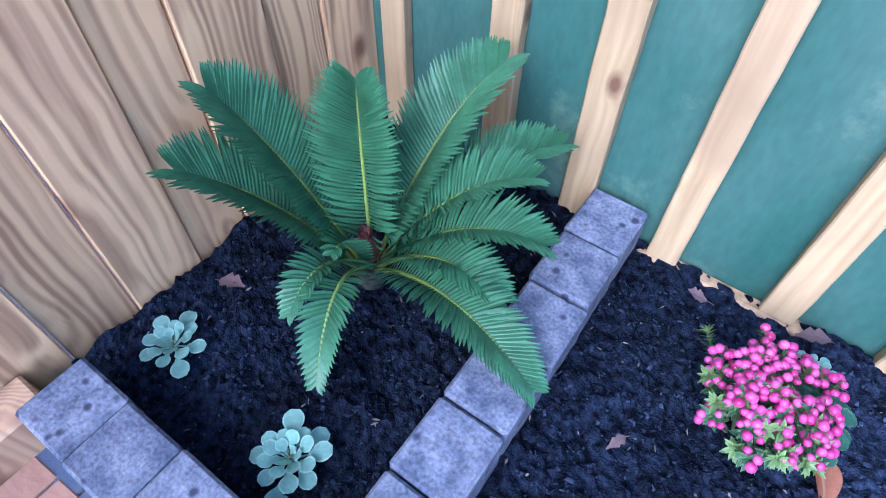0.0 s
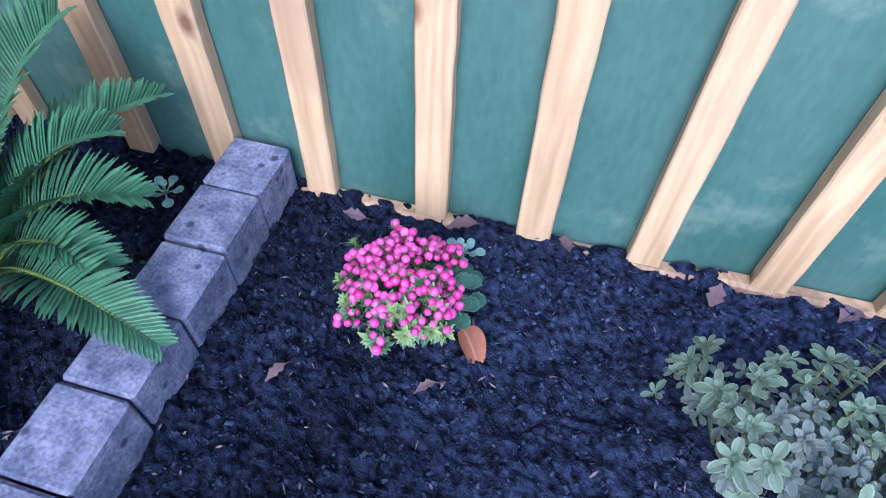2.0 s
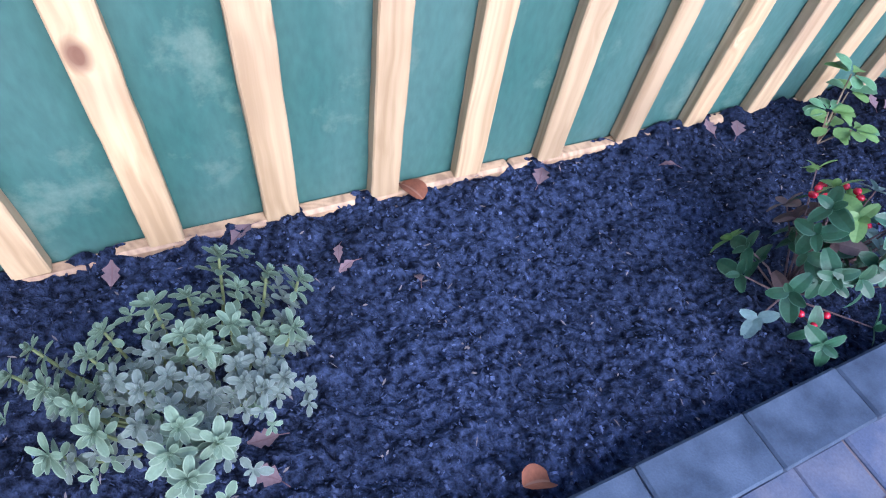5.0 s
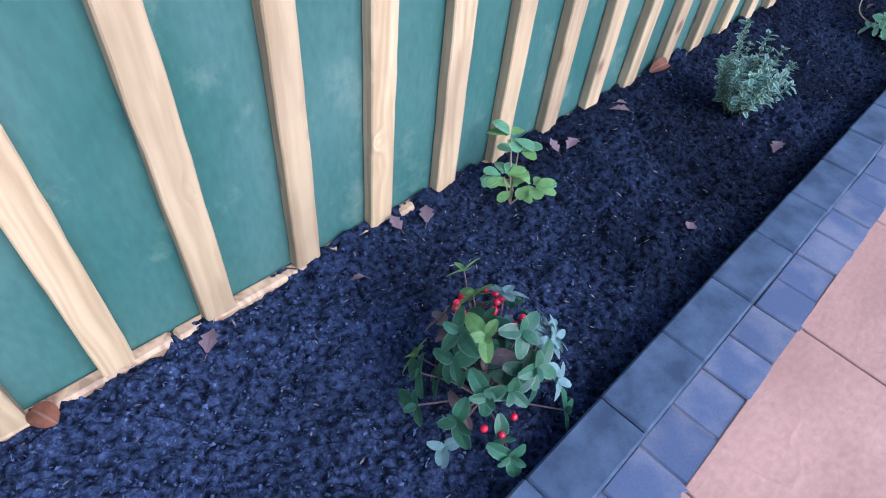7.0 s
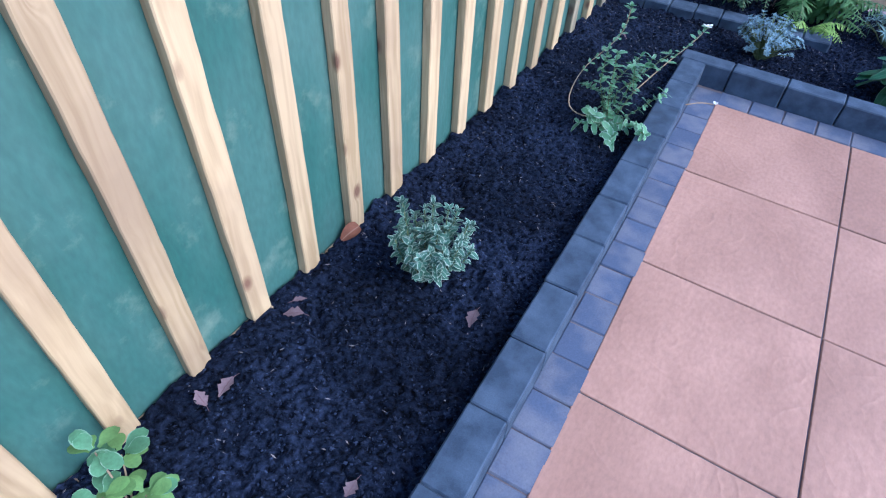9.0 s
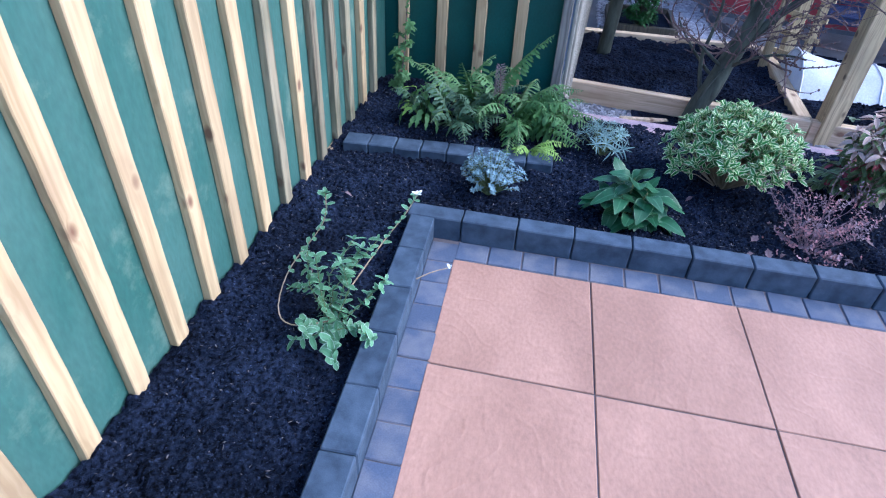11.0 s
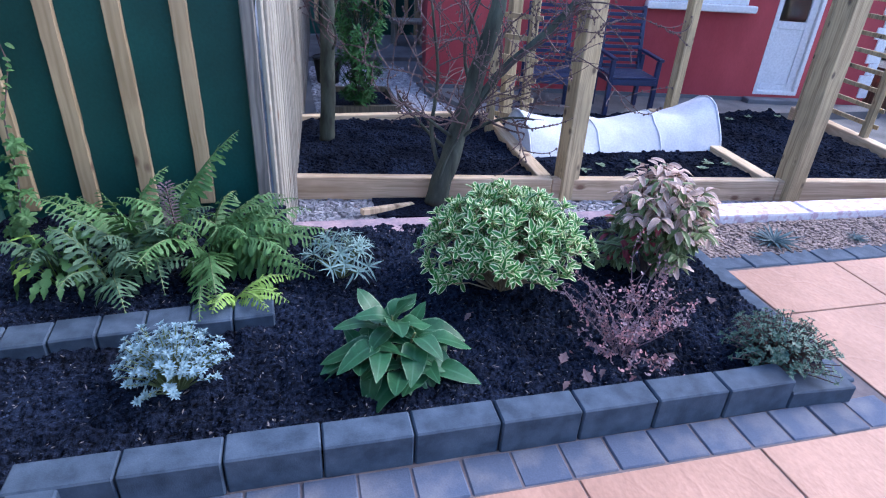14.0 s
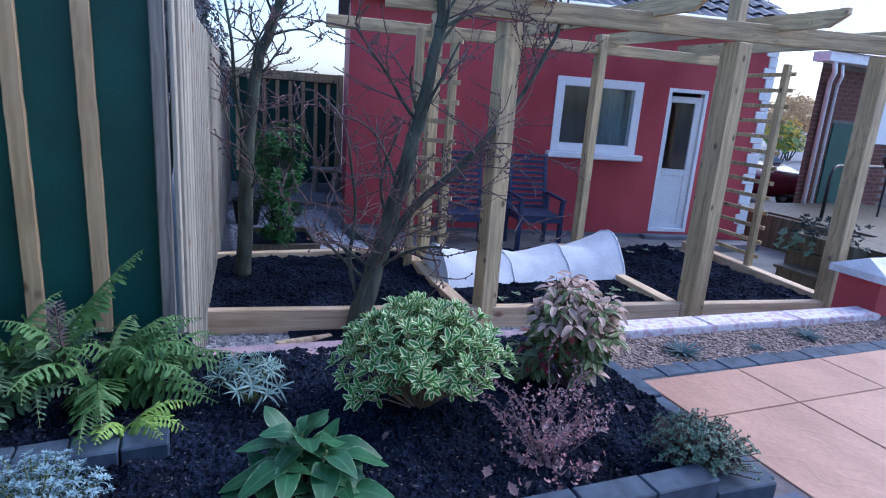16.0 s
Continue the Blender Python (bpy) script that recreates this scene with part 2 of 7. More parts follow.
M_GREEN = material("green_paint", (0.034, 0.106, 0.085), 0.5, second=(0.075, 0.152, 0.126), scale=3.2, fine=60, vary=0.04, bump=0.12, stretch=(1.3, 1, 0.5), contrast=(0.30, 0.66), detail=9.0)
nt = M_GREEN.node_tree
# rubbed and chalky patches where the paint has worn thin
sc_tc, sc_n, sc_r, sc_x = nt.nodes.new("ShaderNodeTexCoord"), nt.nodes.new("ShaderNodeTexNoise"), nt.nodes.new("ShaderNodeMapRange"), nt.nodes.new("ShaderNodeMix")
sc_n.inputs["Scale"].default_value, sc_n.inputs["Detail"].default_value, sc_n.inputs["Roughness"].default_value = 4.2, 9.0, 0.68
sc_r.inputs[1].default_value, sc_r.inputs[2].default_value, sc_r.inputs[4].default_value = 0.56, 0.74, 0.75
sc_x.data_type = "RGBA"
sc_x.inputs[7].default_value = (0.20, 0.27, 0.20, 1)
nt.links.new(sc_tc.outputs["Object"], sc_n.inputs["Vector"]); nt.links.new(sc_n.outputs["Fac"], sc_r.inputs[0]); nt.links.new(sc_r.outputs[0], sc_x.inputs[0])
nt.links.new(nt.nodes["Principled BSDF"].inputs["Base Color"].links[0].from_socket, sc_x.inputs[6]); nt.links.new(sc_x.outputs[2], nt.nodes["Principled BSDF"].inputs["Base Color"])
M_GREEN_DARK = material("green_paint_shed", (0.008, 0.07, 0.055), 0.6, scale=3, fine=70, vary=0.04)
M_SOIL = material("compost", (0.037, 0.052, 0.098), 0.95, second=(0.0040, 0.0058, 0.0120), scale=58, fine=240, vary=0.1, bump=1.0, bump_dist=0.012, grit=1.3, spec=0.05, contrast=(0.36, 0.70), detail=8.0)
M_MULCH = material("compost_crumbs", (0.062, 0.084, 0.148), 0.95, second=(0.010, 0.013, 0.026), scale=60, fine=240, vary=0.5, bump=0.4, spec=0.08)
M_FIBRE = material("pale_fibre", (0.15, 0.135, 0.13), 0.9, scale=30, vary=0.45, bump=0.1)


def patch_and_shade(m, shaded, dry):
    """Compost tone: slow paler patches, and shade painted in that leaves the open middle of the long bed palest."""
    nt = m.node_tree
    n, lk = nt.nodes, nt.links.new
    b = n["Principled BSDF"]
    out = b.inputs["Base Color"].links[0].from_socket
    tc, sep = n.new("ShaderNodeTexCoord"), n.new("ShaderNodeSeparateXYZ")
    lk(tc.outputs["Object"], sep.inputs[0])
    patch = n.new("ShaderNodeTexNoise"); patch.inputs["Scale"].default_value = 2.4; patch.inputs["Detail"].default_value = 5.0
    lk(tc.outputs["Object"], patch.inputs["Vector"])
    # shade put into the colour: gain falls along x towards both bed ends
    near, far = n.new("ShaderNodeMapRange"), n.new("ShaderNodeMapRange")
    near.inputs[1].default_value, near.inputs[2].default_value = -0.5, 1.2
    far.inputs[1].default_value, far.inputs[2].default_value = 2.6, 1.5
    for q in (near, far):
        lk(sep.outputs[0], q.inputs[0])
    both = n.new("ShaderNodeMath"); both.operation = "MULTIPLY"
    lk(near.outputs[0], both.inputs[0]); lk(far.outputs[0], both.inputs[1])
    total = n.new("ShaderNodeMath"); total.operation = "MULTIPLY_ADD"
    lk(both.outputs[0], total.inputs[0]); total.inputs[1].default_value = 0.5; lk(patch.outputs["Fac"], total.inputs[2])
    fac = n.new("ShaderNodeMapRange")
    fac.inputs[1].default_value, fac.inputs[2].default_value, fac.inputs[3].default_value, fac.inputs[4].default_value = 0.40, 1.05, shaded, dry
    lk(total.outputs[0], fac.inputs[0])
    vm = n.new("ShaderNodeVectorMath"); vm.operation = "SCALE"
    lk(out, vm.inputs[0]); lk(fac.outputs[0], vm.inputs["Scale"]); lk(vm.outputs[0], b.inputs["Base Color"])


# gain in the painted shade, then gain in the pale middle
patch_and_shade(M_SOIL, 0.34, 1.40)
patch_and_shade(M_MULCH, 0.48, 1.7)
M_BLOCK = material("grey_concrete_block", (0.19, 0.205, 0.26), 0.9, second=(0.075, 0.09, 0.135), scale=22, fine=150, vary=0.12, bump=0.6, bump_dist=0.004, spots=(0.035, 0.04, 0.07), spot_scale=22, spot_size=0.235, grit=1.8)
M_KERB = material("charcoal_kerb", (0.058, 0.084, 0.120), 0.8, second=(0.024, 0.040, 0.064), scale=15, fine=260, vary=0.12, bump=0.4, bump_dist=0.004)
M_SETT = material("charcoal_sett", (0.125, 0.132, 0.158), 0.85, second=(0.065, 0.085, 0.13), scale=9, fine=200, vary=0.15, bump=0.4, bump_dist=0.004, contrast=(0.42, 0.66))
M_SLAB = material("buff_riven_slab", (0.385, 0.22, 0.148), 0.6, second=(0.295, 0.163, 0.108), scale=3.0, fine=60, vary=0.06, bump=0.3, bump_dist=0.012, stretch=(0.8, 1.3, 1), detail=4.0)
nt = M_SLAB.node_tree
# riven ridges: thin contour lines of a slow field, raised a little
rv_tc, rv_n = nt.nodes.new("ShaderNodeTexCoord"), nt.nodes.new("ShaderNodeTexNoise")
rv_n.inputs["Scale"].default_value, rv_n.inputs["Detail"].default_value = 2.6, 2.5
rv_m, rv_s, rv_p = (nt.nodes.new("ShaderNodeMath") for _ in range(3))
rv_m.operation, rv_s.operation, rv_p.operation = "MULTIPLY", "SINE", "POWER"
rv_m.inputs[1].default_value, rv_p.inputs[1].default_value = 26.0, 14.0
rv_a = nt.nodes.new("ShaderNodeMath"); rv_a.operation = "ABSOLUTE"
rv_b = nt.nodes.new("ShaderNodeBump"); rv_b.inputs["Strength"].default_value, rv_b.inputs["Distance"].default_value = 0.20, 0.006
nt.links.new(rv_tc.outputs["Object"], rv_n.inputs["Vector"]); nt.links.new(rv_n.outputs["Fac"], rv_m.inputs[0]); nt.links.new(rv_m.outputs[0], rv_s.inputs[0])
nt.links.new(rv_s.outputs[0], rv_a.inputs[0]); nt.links.new(rv_a.outputs[0], rv_p.inputs[0]); nt.links.new(rv_p.outputs[0], rv_b.inputs["Height"])
old = nt.nodes["Principled BSDF"].inputs["Normal"].links[0].from_socket
nt.links.new(old, rv_b.inputs["Normal"]); nt.links.new(rv_b.outputs[0], nt.nodes["Principled BSDF"].inputs["Normal"])
M_JOINT = material("sand_joint", (0.15, 0.125, 0.125), 0.95, scale=20, fine=200, vary=0)
M_GRAVEL = material("grey_gravel", (0.58, 0.57, 0.58), 0.9, second=(0.30, 0.30, 0.32), scale=12, fine=90, vary=0.5, bump=0.3)
M_PEA = material("brown_pea_gravel", (0.33, 0.25, 0.21), 0.85, second=(0.2, 0.15, 0.13), scale=14, fine=90, vary=0.5, bump=0.3)
M_EARTH = material("grey_path", (0.20, 0.205, 0.21), 0.9, second=(0.12, 0.125, 0.13), scale=3, fine=140, vary=0, bump=0.4)
M_RENDER = material("red_masonry_paint", (0.46, 0.075, 0.085), 0.6, second=(0.29, 0.030, 0.042), scale=1.1, fine=60, vary=0, bump=0.1, stretch=(1, 1, 0.45), contrast=(0.32, 0.66), grit=0.3)
M_PLINTH = material("grey_plinth_paint", (0.16, 0.17, 0.19), 0.8, scale=3, fine=60, vary=0)
M_WHITE = material("white_plastic", (0.78, 0.79, 0.80), 0.35, second=(0.72, 0.73, 0.74), scale=4, fine=40, vary=0.03, bump=0.02)
M_COPING = material("flaking_white_coping", (0.62, 0.58, 0.60), 0.8, second=(0.47, 0.34, 0.38), scale=24, fine=70, vary=0, contrast=(0.42, 0.52), bump=0.3)
M_BARE_COPING = material("worn_red_coping", (0.34, 0.24, 0.25), 0.85, second=(0.20, 0.16, 0.19), scale=10, fine=80, vary=0.1, bump=0.3)
M_CAP = material("white_coping_stone", (0.72, 0.72, 0.73), 0.75, scale=6, fine=60, vary=0)
M_GLASS = plain_glass("window_glass")
M_DARK = material("dark_interior", (0.03, 0.035, 0.04), 0.8, scale=3, vary=0, bump=0)
M_CURTAIN = material("net_curtain", (0.20, 0.28, 0.30), 0.9, second=(0.07, 0.11, 0.12), scale=3, stretch=(1, 1, 0.3), vary=0)
M_NAVY = material("navy_paint", (0.028, 0.042, 0.105), 0.45, second=(0.02, 0.03, 0.075), scale=6, fine=60, vary=0.1, bump=0.05)
M_FLEECE = material("white_fleece", (0.64, 0.67, 0.70), 0.9, second=(0.52, 0.55, 0.59), scale=4, fine=60, vary=0, bump=0.25)
M_TILE = material("grey_roof_tile", (0.10, 0.115, 0.14), 0.6, scale=6, fine=60, vary=0.2)
M_SLATE = material("slate_roof", (0.16, 0.18, 0.24), 0.5, scale=6, fine=40, vary=0)
M_BARK = material("bark", (0.085, 0.10, 0.075), 0.9, second=(0.030, 0.036, 0.028), scale=14, fine=80, vary=0, stretch=(1, 1, 0.3), bump=0.5)
M_TWIG = material("red_brown_twig", (0.14, 0.095, 0.09), 0.85, scale=20, vary=0.2, bump=0.1)
M_BLACK = material("black_plastic", (0.015, 0.016, 0.018), 0.5, scale=6, vary=0, bump=0.05)
M_BIN = material("blue_grey_plastic", (0.06, 0.085, 0.12), 0.5, scale=6, vary=0, bump=0.05)
M_CARRED = material("dark_red_car_paint", (0.16, 0.008, 0.025), 0.2, scale=4, vary=0, bump=0, coat=0.6)
M_RUBBER = material("tyre_rubber", (0.02, 0.02, 0.02), 0.8, scale=20, vary=0)
M_CHROME = material("chrome", (0.7, 0.7, 0.72), 0.12, scale=6, vary=0, bump=0, metal=1.0)

L_CYCAD = leaf_material("cycad_leaflet", (0.064, 0.185, 0.09), rough=0.38, vary=0.16, see=0.15)
L_RIB = material("cycad_rib", (0.22, 0.30, 0.06), 0.5, scale=20, vary=0.05, bump=0.05)
L_SAGE = leaf_material("felted_leaf", (0.23, 0.42, 0.35), edge=(0.32, 0.50, 0.43), edge_at=0.8, rough=0.8, vary=0.15)
L_CABBAGE = leaf_material("cabbage_leaf", (0.25, 0.33, 0.20), edge=(0.38, 0.44, 0.30), edge_at=0.85, rough=0.7, vary=0.3)
L_GAULT = leaf_material("small_green_leaf", (0.08, 0.19, 0.08), edge=(0.2, 0.34, 0.18), edge_at=0.75, vary=0.35)
L_GREY = leaf_material("grey_green_leaf", (0.155, 0.235, 0.15), edge=(0.21, 0.295, 0.195), edge_at=0.75, rough=0.6, vary=0.22)
L_SCALLOP = leaf_material("scalloped_leaf", (0.045, 0.13, 0.085), edge=(0.12, 0.22, 0.16), edge_at=0.85, rough=0.6, vary=0.2)
L_BERRYLEAF = leaf_material("dark_oval_leaf", (0.04, 0.12, 0.06), edge=(0.09, 0.18, 0.11), edge_at=0.85, rough=0.4, vary=0.35)
L_FROST = leaf_material("frosted_oval_leaf", (0.17, 0.27, 0.25), rough=0.6, vary=0.2)
L_BRONZE = leaf_material("bronze_leaf", (0.15, 0.105, 0.095), rough=0.5, vary=0.3)
L_EUON = leaf_material("variegated_grey_leaf", (0.085, 0.20, 0.135), edge=(0.36, 0.46, 0.36), edge_at=0.68, rough=0.5, vary=0.2)
L_SPRIG = leaf_material("young_leaf", (0.13, 0.29, 0.14), edge=(0.30, 0.45, 0.30), edge_at=0.90, rough=0.5, vary=0.3)
L_TRAIL = leaf_material("trailing_leaf", (0.15, 0.33, 0.16), edge=(0.42, 0.56, 0.44), edge_at=0.84, rough=0.5, vary=0.3)
L_SILVER = leaf_material("silver_leaf", (0.25, 0.37, 0.41), rough=0.8, vary=0.2)
L_LAVENDER = leaf_material("silver_green_leaf", (0.27, 0.40, 0.36), rough=0.8, vary=0.2)
L_BROAD = leaf_material("broad_green_leaf", (0.034, 0.125, 0.050), edge=(0.19, 0.30, 0.17), edge_at=0.92, rough=0.42, vary=0.32, rib=(0.06, 0.16, 0.075))
L_HEBE = leaf_material("cream_margin_leaf", (0.06, 0.23, 0.045), edge=(0.70, 0.75, 0.45), edge_at=0.60, rough=0.45, vary=0.12)
L_PINKISH = leaf_material("pinkish_leaf", (0.50, 0.36, 0.29), edge=(0.66, 0.54, 0.47), edge_at=0.82, rough=0.6, vary=0.25)
L_LIME = leaf_material("yellow_green_leaf", (0.185, 0.34, 0.10), rough=0.5, vary=0.3)
L_RED = leaf_material("red_leaf", (0.38, 0.06, 0.08), rough=0.5, vary=0.3)
L_THYME = leaf_material("tiny_dark_leaf", (0.06, 0.13, 0.09), edge=(0.22, 0.28, 0.2), edge_at=0.8, vary=0.35)
L_FERN = leaf_material("fern_leaf", (0.095, 0.205, 0.062), rough=0.55, vary=0.3)
L_FERN_LIGHT = leaf_material("light_fern_leaf", (0.26, 0.42, 0.08), rough=0.55, vary=0.3)
L_BERRYFERN = leaf_material("dull_fern_leaf", (0.085, 0.16, 0.085), rough=0.6, vary=0.35)
L_EVERGREEN = leaf_material("evergreen_leaf", (0.045, 0.15, 0.04), rough=0.45, vary=0.35)
L_CONIFER = leaf_material("conifer_leaf", (0.10, 0.12, 0.15), rough=0.7, vary=0.3)
L_DEAD = leaf_material("dead_leaf", (0.21, 0.145, 0.15), rough=0.8, vary=0.35, rib=(0.15, 0.09, 0.09))
L_YELLOW = leaf_material("yellow_hedge_leaf", (0.55, 0.42, 0.05), rough=0.6, vary=0.3)
L_BLUEGREEN = leaf_material("succulent_leaf", (0.06, 0.12, 0.14), rough=0.6, vary=0.2)
M_PINK = material("pink_berry", (0.62, 0.12, 0.36), 0.35, second=(0.36, 0.015, 0.13), scale=38, vary=0.2, bump=0, coat=0.2)
M_REDBERRY = material("red_berry", (0.55, 0.015, 0.04), 0.25, scale=20, vary=0.1, bump=0, coat=0.3)
M_BUD = material("brown_cone_bud", (0.20, 0.07, 0.06), 0.7, scale=40, vary=0, bump=0.3)
M_PETAL = material("white_petal", (0.8, 0.8, 0.76), 0.6, scale=20, vary=0.05, bump=0)
M_STEM = material("green_stem", (0.16, 0.20, 0.08), 0.7, scale=20, vary=0.1, bump=0)
M_STRAW = material("straw_stem", (0.32, 0.24, 0.15), 0.8, scale=20, vary=0.1, bump=0)
M_BRICK = material("brown_brick", (0.15, 0.06, 0.045), 0.85, scale=6, fine=60, vary=0)

# ---- geometry helpers ----
rng = random.Random(7)


class Geo:
    """Collects vertices, faces and leaf coordinates for one mesh."""

    def __init__(self):
        self.v, self.f, self.uv = [], [], []

    def face(self, idx, uvs=None):
        self.f.append(idx)
        self.uv.extend(uvs or [(0.5, 0.5)] * len(idx))

    def leaf(self, base, way, face_up, length, width, bend=0.2, fold=0.15, n=4, shape=None, tip=0.0, stalk=0.0, wave=0.0, phase=0.0):
        """A leaf blade with a folded midrib: way is where it points, face_up its upper side."""
        way = Vector(way).normalized()
        side = way.cross(Vector(face_up))
        side = side.normalized() if side.length > 1e-5 else way.orthogonal().normalized()
        nor = side.cross(way).normalized()
        base = Vector(base) + way * stalk
        start = len(self.v)
        for i in range(n + 1):
            s = i / n
            w = shape(s) if shape else math.sin(math.pi * (0.06 + 0.94 * s ** 0.85)) ** 0.8
            w = max(w, tip if i == n else 0.04) * width * 0.5
            c = base + way * (length * s) - nor * (bend * length * s * s)
            up = nor * (fold * w)
            curl_a, curl_b = nor * (wave * w * math.sin(9 * s + phase)), nor * (wave * w * math.sin(8 * s + 2.1 + phase))
            self.v += [c - side * w + up + curl_a, c, c + side * w + up + curl_b]
        for i in range(n):
            a, t0, t1 = start + 3 * i, i / n, (i + 1) / n
            self.face((a, a + 1, a + 4, a + 3), [(0, t0), (0.5, t0), (0.5, t1), (0, t1)])
            self.face((a + 1, a + 2, a + 5, a + 4), [(0.5, t0), (1, t0), (1, t1), (0.5, t1)])

    def tube(self, pts, r0, r1=None, sides=6, cap=True):
        r1 = r0 if r1 is None else r1
        pts = [Vector(p) for p in pts]
        start, n = len(self.v), len(pts)
        ref = Vector((0.31, 0.22, 0.93))
        for i, p in enumerate(pts):
            d = (pts[min(i + 1, n - 1)] - pts[max(i - 1, 0)]).normalized()
            a = d.cross(ref)
            a = a.normalized() if a.length > 0.05 else d.orthogonal().normalized()
            b = d.cross(a)
            r = r0 + (r1 - r0) * i / (n - 1)
            for k in range(sides):
                q = 2 * math.pi * k / sides
                self.v.append(p + a * (r * math.cos(q)) + b * (r * math.sin(q)))
        for i in range(n - 1):
            for k in range(sides):
                a, b = start + i * sides + k, start + i * sides + (k + 1) % sides
                self.face((a, b, b + sides, a + sides))
        if cap:
            self.face(tuple(range(start + sides - 1, start - 1, -1)))
            self.face(tuple(range(start + (n - 1) * sides, start + n * sides)))

    def lump(self, c, rx, ry, rz, turn=0.0, rough=0.25, r=rng):
        """A rough eight-cornered chip."""
        start = len(self.v)
        cs, sn = math.cos(turn), math.sin(turn)
        for dz in (-1, 1):
            for dx, dy in ((-1, -1), (1, -1), (1, 1), (-1, 1)):
                k = 0.62 if dz > 0 else 1.0
                x, y, z = (dx * rx * k * r.uniform(1 - rough, 1 + rough), dy * ry * k * r.uniform(1 - rough, 1 + rough), dz * rz * r.uniform(1 - rough, 1 + rough))
                self.v.append(Vector((c[0] + x * cs - y * sn, c[1] + x * sn + y * cs, c[2] + z)))
        for q in ((3, 2, 1, 0), (4, 5, 6, 7), (0, 1, 5, 4), (1, 2, 6, 5), (2, 3, 7, 6), (3, 0, 4, 7)):
            self.face(tuple(start + i for i in q))

    def ball(self, c, r, squash=1.0, u=8, w=5):
        start = len(self.v)
        c = Vector(c)
        self.v.append(c + Vector((0, 0, -r * squash)))
        for j in range(1, w):
            a = -math.pi / 2 + math.pi * j / w
            for i in range(u):
                b = 2 * math.pi * i / u
                self.v.append(c + Vector((r * math.cos(a) * math.cos(b), r * math.cos(a) * math.sin(b), r * squash * math.sin(a))))
        self.v.append(c + Vector((0, 0, r * squash)))
        end = len(self.v) - 1
        for i in range(u):
            k = (i + 1) % u
            self.face((start, start + 1 + k, start + 1 + i))
            self.face((end, end - u + i, end - u + k))
            for j in range(w - 2):
                a = start + 1 + j * u
                self.face((a + i, a + k, a + u + k, a + u + i))

    def prism(self, corners, z0, z1, bevel=0.0):
        """A prism over a convex outline (counter-clockwise), its upper rim chamfered."""
        start, n = len(self.v), len(corners)
        mid = Vector((sum(c[0] for c in corners) / n, sum(c[1] for c in corners) / n))
        rings = [(0, z0), (0, z1 - bevel), (bevel, z1)] if bevel else [(0, z0), (0, z1)]
        for inset, z in rings:
            for c in corners:
                d = Vector((c[0], c[1])) - mid
                k = 1 - inset * 1.35 / max(d.length, 1e-6)
                self.v.append(Vector((mid.x + d.x * k, mid.y + d.y * k, z)))
        for j in range(len(rings) - 1):
            for i in range(n):
                a, b = start + j * n + i, start + j * n + (i + 1) % n
                self.face((a, b, b + n, a + n))
        self.face(tuple(range(start + n - 1, start - 1, -1)))
        self.face(tuple(range(start + (len(rings) - 1) * n, start + len(rings) * n)))

    def box(self, x0, y0, z0, x1, y1, z1, bevel=0.0):
        """A box, all twelve edges chamfered when bevel is given."""
        if not bevel:
            return self.prism([(x0, y0), (x1, y0), (x1, y1), (x0, y1)], z0, z1)
        bm = bmesh.new()
        bmesh.ops.create_cube(bm, size=1)
        for v in bm.verts:
            v.co = Vector(((x0, x1)[v.co.x > 0], (y0, y1)[v.co.y > 0], (z0, z1)[v.co.z > 0]))
        bmesh.ops.bevel(bm, geom=bm.edges[:], offset=bevel, segments=1, affect="EDGES")
        self.take(bm)

    def take(self, bm, m=None):
        start = len(self.v)
        bm.verts.index_update()
        self.v += [(m @ v.co if m else v.co.copy()) for v in bm.verts]
        for f in bm.faces:
            self.face(tuple(start + v.index for v in f.verts))
        bm.free()

    def beam(self, a, b, width, depth, bevel=0.004, up=(0, 0, 1)):
        """A squared bar from a to b: width across, depth along up."""
        a, b = Vector(a), Vector(b)
        d = b - a
        z = d.normalized()
        x = z.cross(Vector(up))
        x = x.normalized() if x.length > 1e-4 else z.orthogonal().normalized()
        y = x.cross(z).normalized()
        m = Matrix((x, y, z)).transposed().to_4x4()
        m.translation = (a + b) / 2
        bm = bmesh.new()
        bmesh.ops.create_cube(bm, size=1)
        for v in bm.verts:
            v.co = Vector((v.co.x * width, v.co.y * depth, v.co.z * d.length))
        if bevel:
            bmesh.ops.bevel(bm, geom=bm.edges[:], offset=bevel, segments=1, affect="EDGES")
        self.take(bm, m)

    def mesh(self, name, mat, smooth=False):
        me = bpy.data.meshes.new(name)
        me.from_pydata([tuple(v) for v in self.v], [], self.f)
        lay = me.uv_layers.new(name="UVMap")
        lay.data.foreach_set("uv", [c for p in self.uv for c in p])
        me.materials.append(mat)
        if smooth:
            me.polygons.foreach_set("use_smooth", [True] * len(me.polygons))
        me.update()
        return me


def part(name, geo, mat, parent=None, label="", smooth=False, kind=""):
    """Links a Geo (or a mesh) as one object, under a thing or part if given."""
    ob = new(name, geo if isinstance(geo, bpy.types.Mesh) else geo.mesh(name, mat, smooth))
    if parent:
        ob.parent = parent
    return tagged(ob, label, kind=kind or ("stuff" if name in ("blade", "branchwork") or name.endswith("foliage") else ""))


def thing(name, label, category, group="", at=(0, 0, 0), kind=""):
    ob = new(name)
    ob.empty_display_size = 0.05
    ob.location = at
    return tagged(ob, label, category, group, kind)


def placed(ob, x, y, z, rx=0, ry=0, rz=0):
    ob.matrix_basis = pose(x, y, z, rx, ry, rz)
    return ob


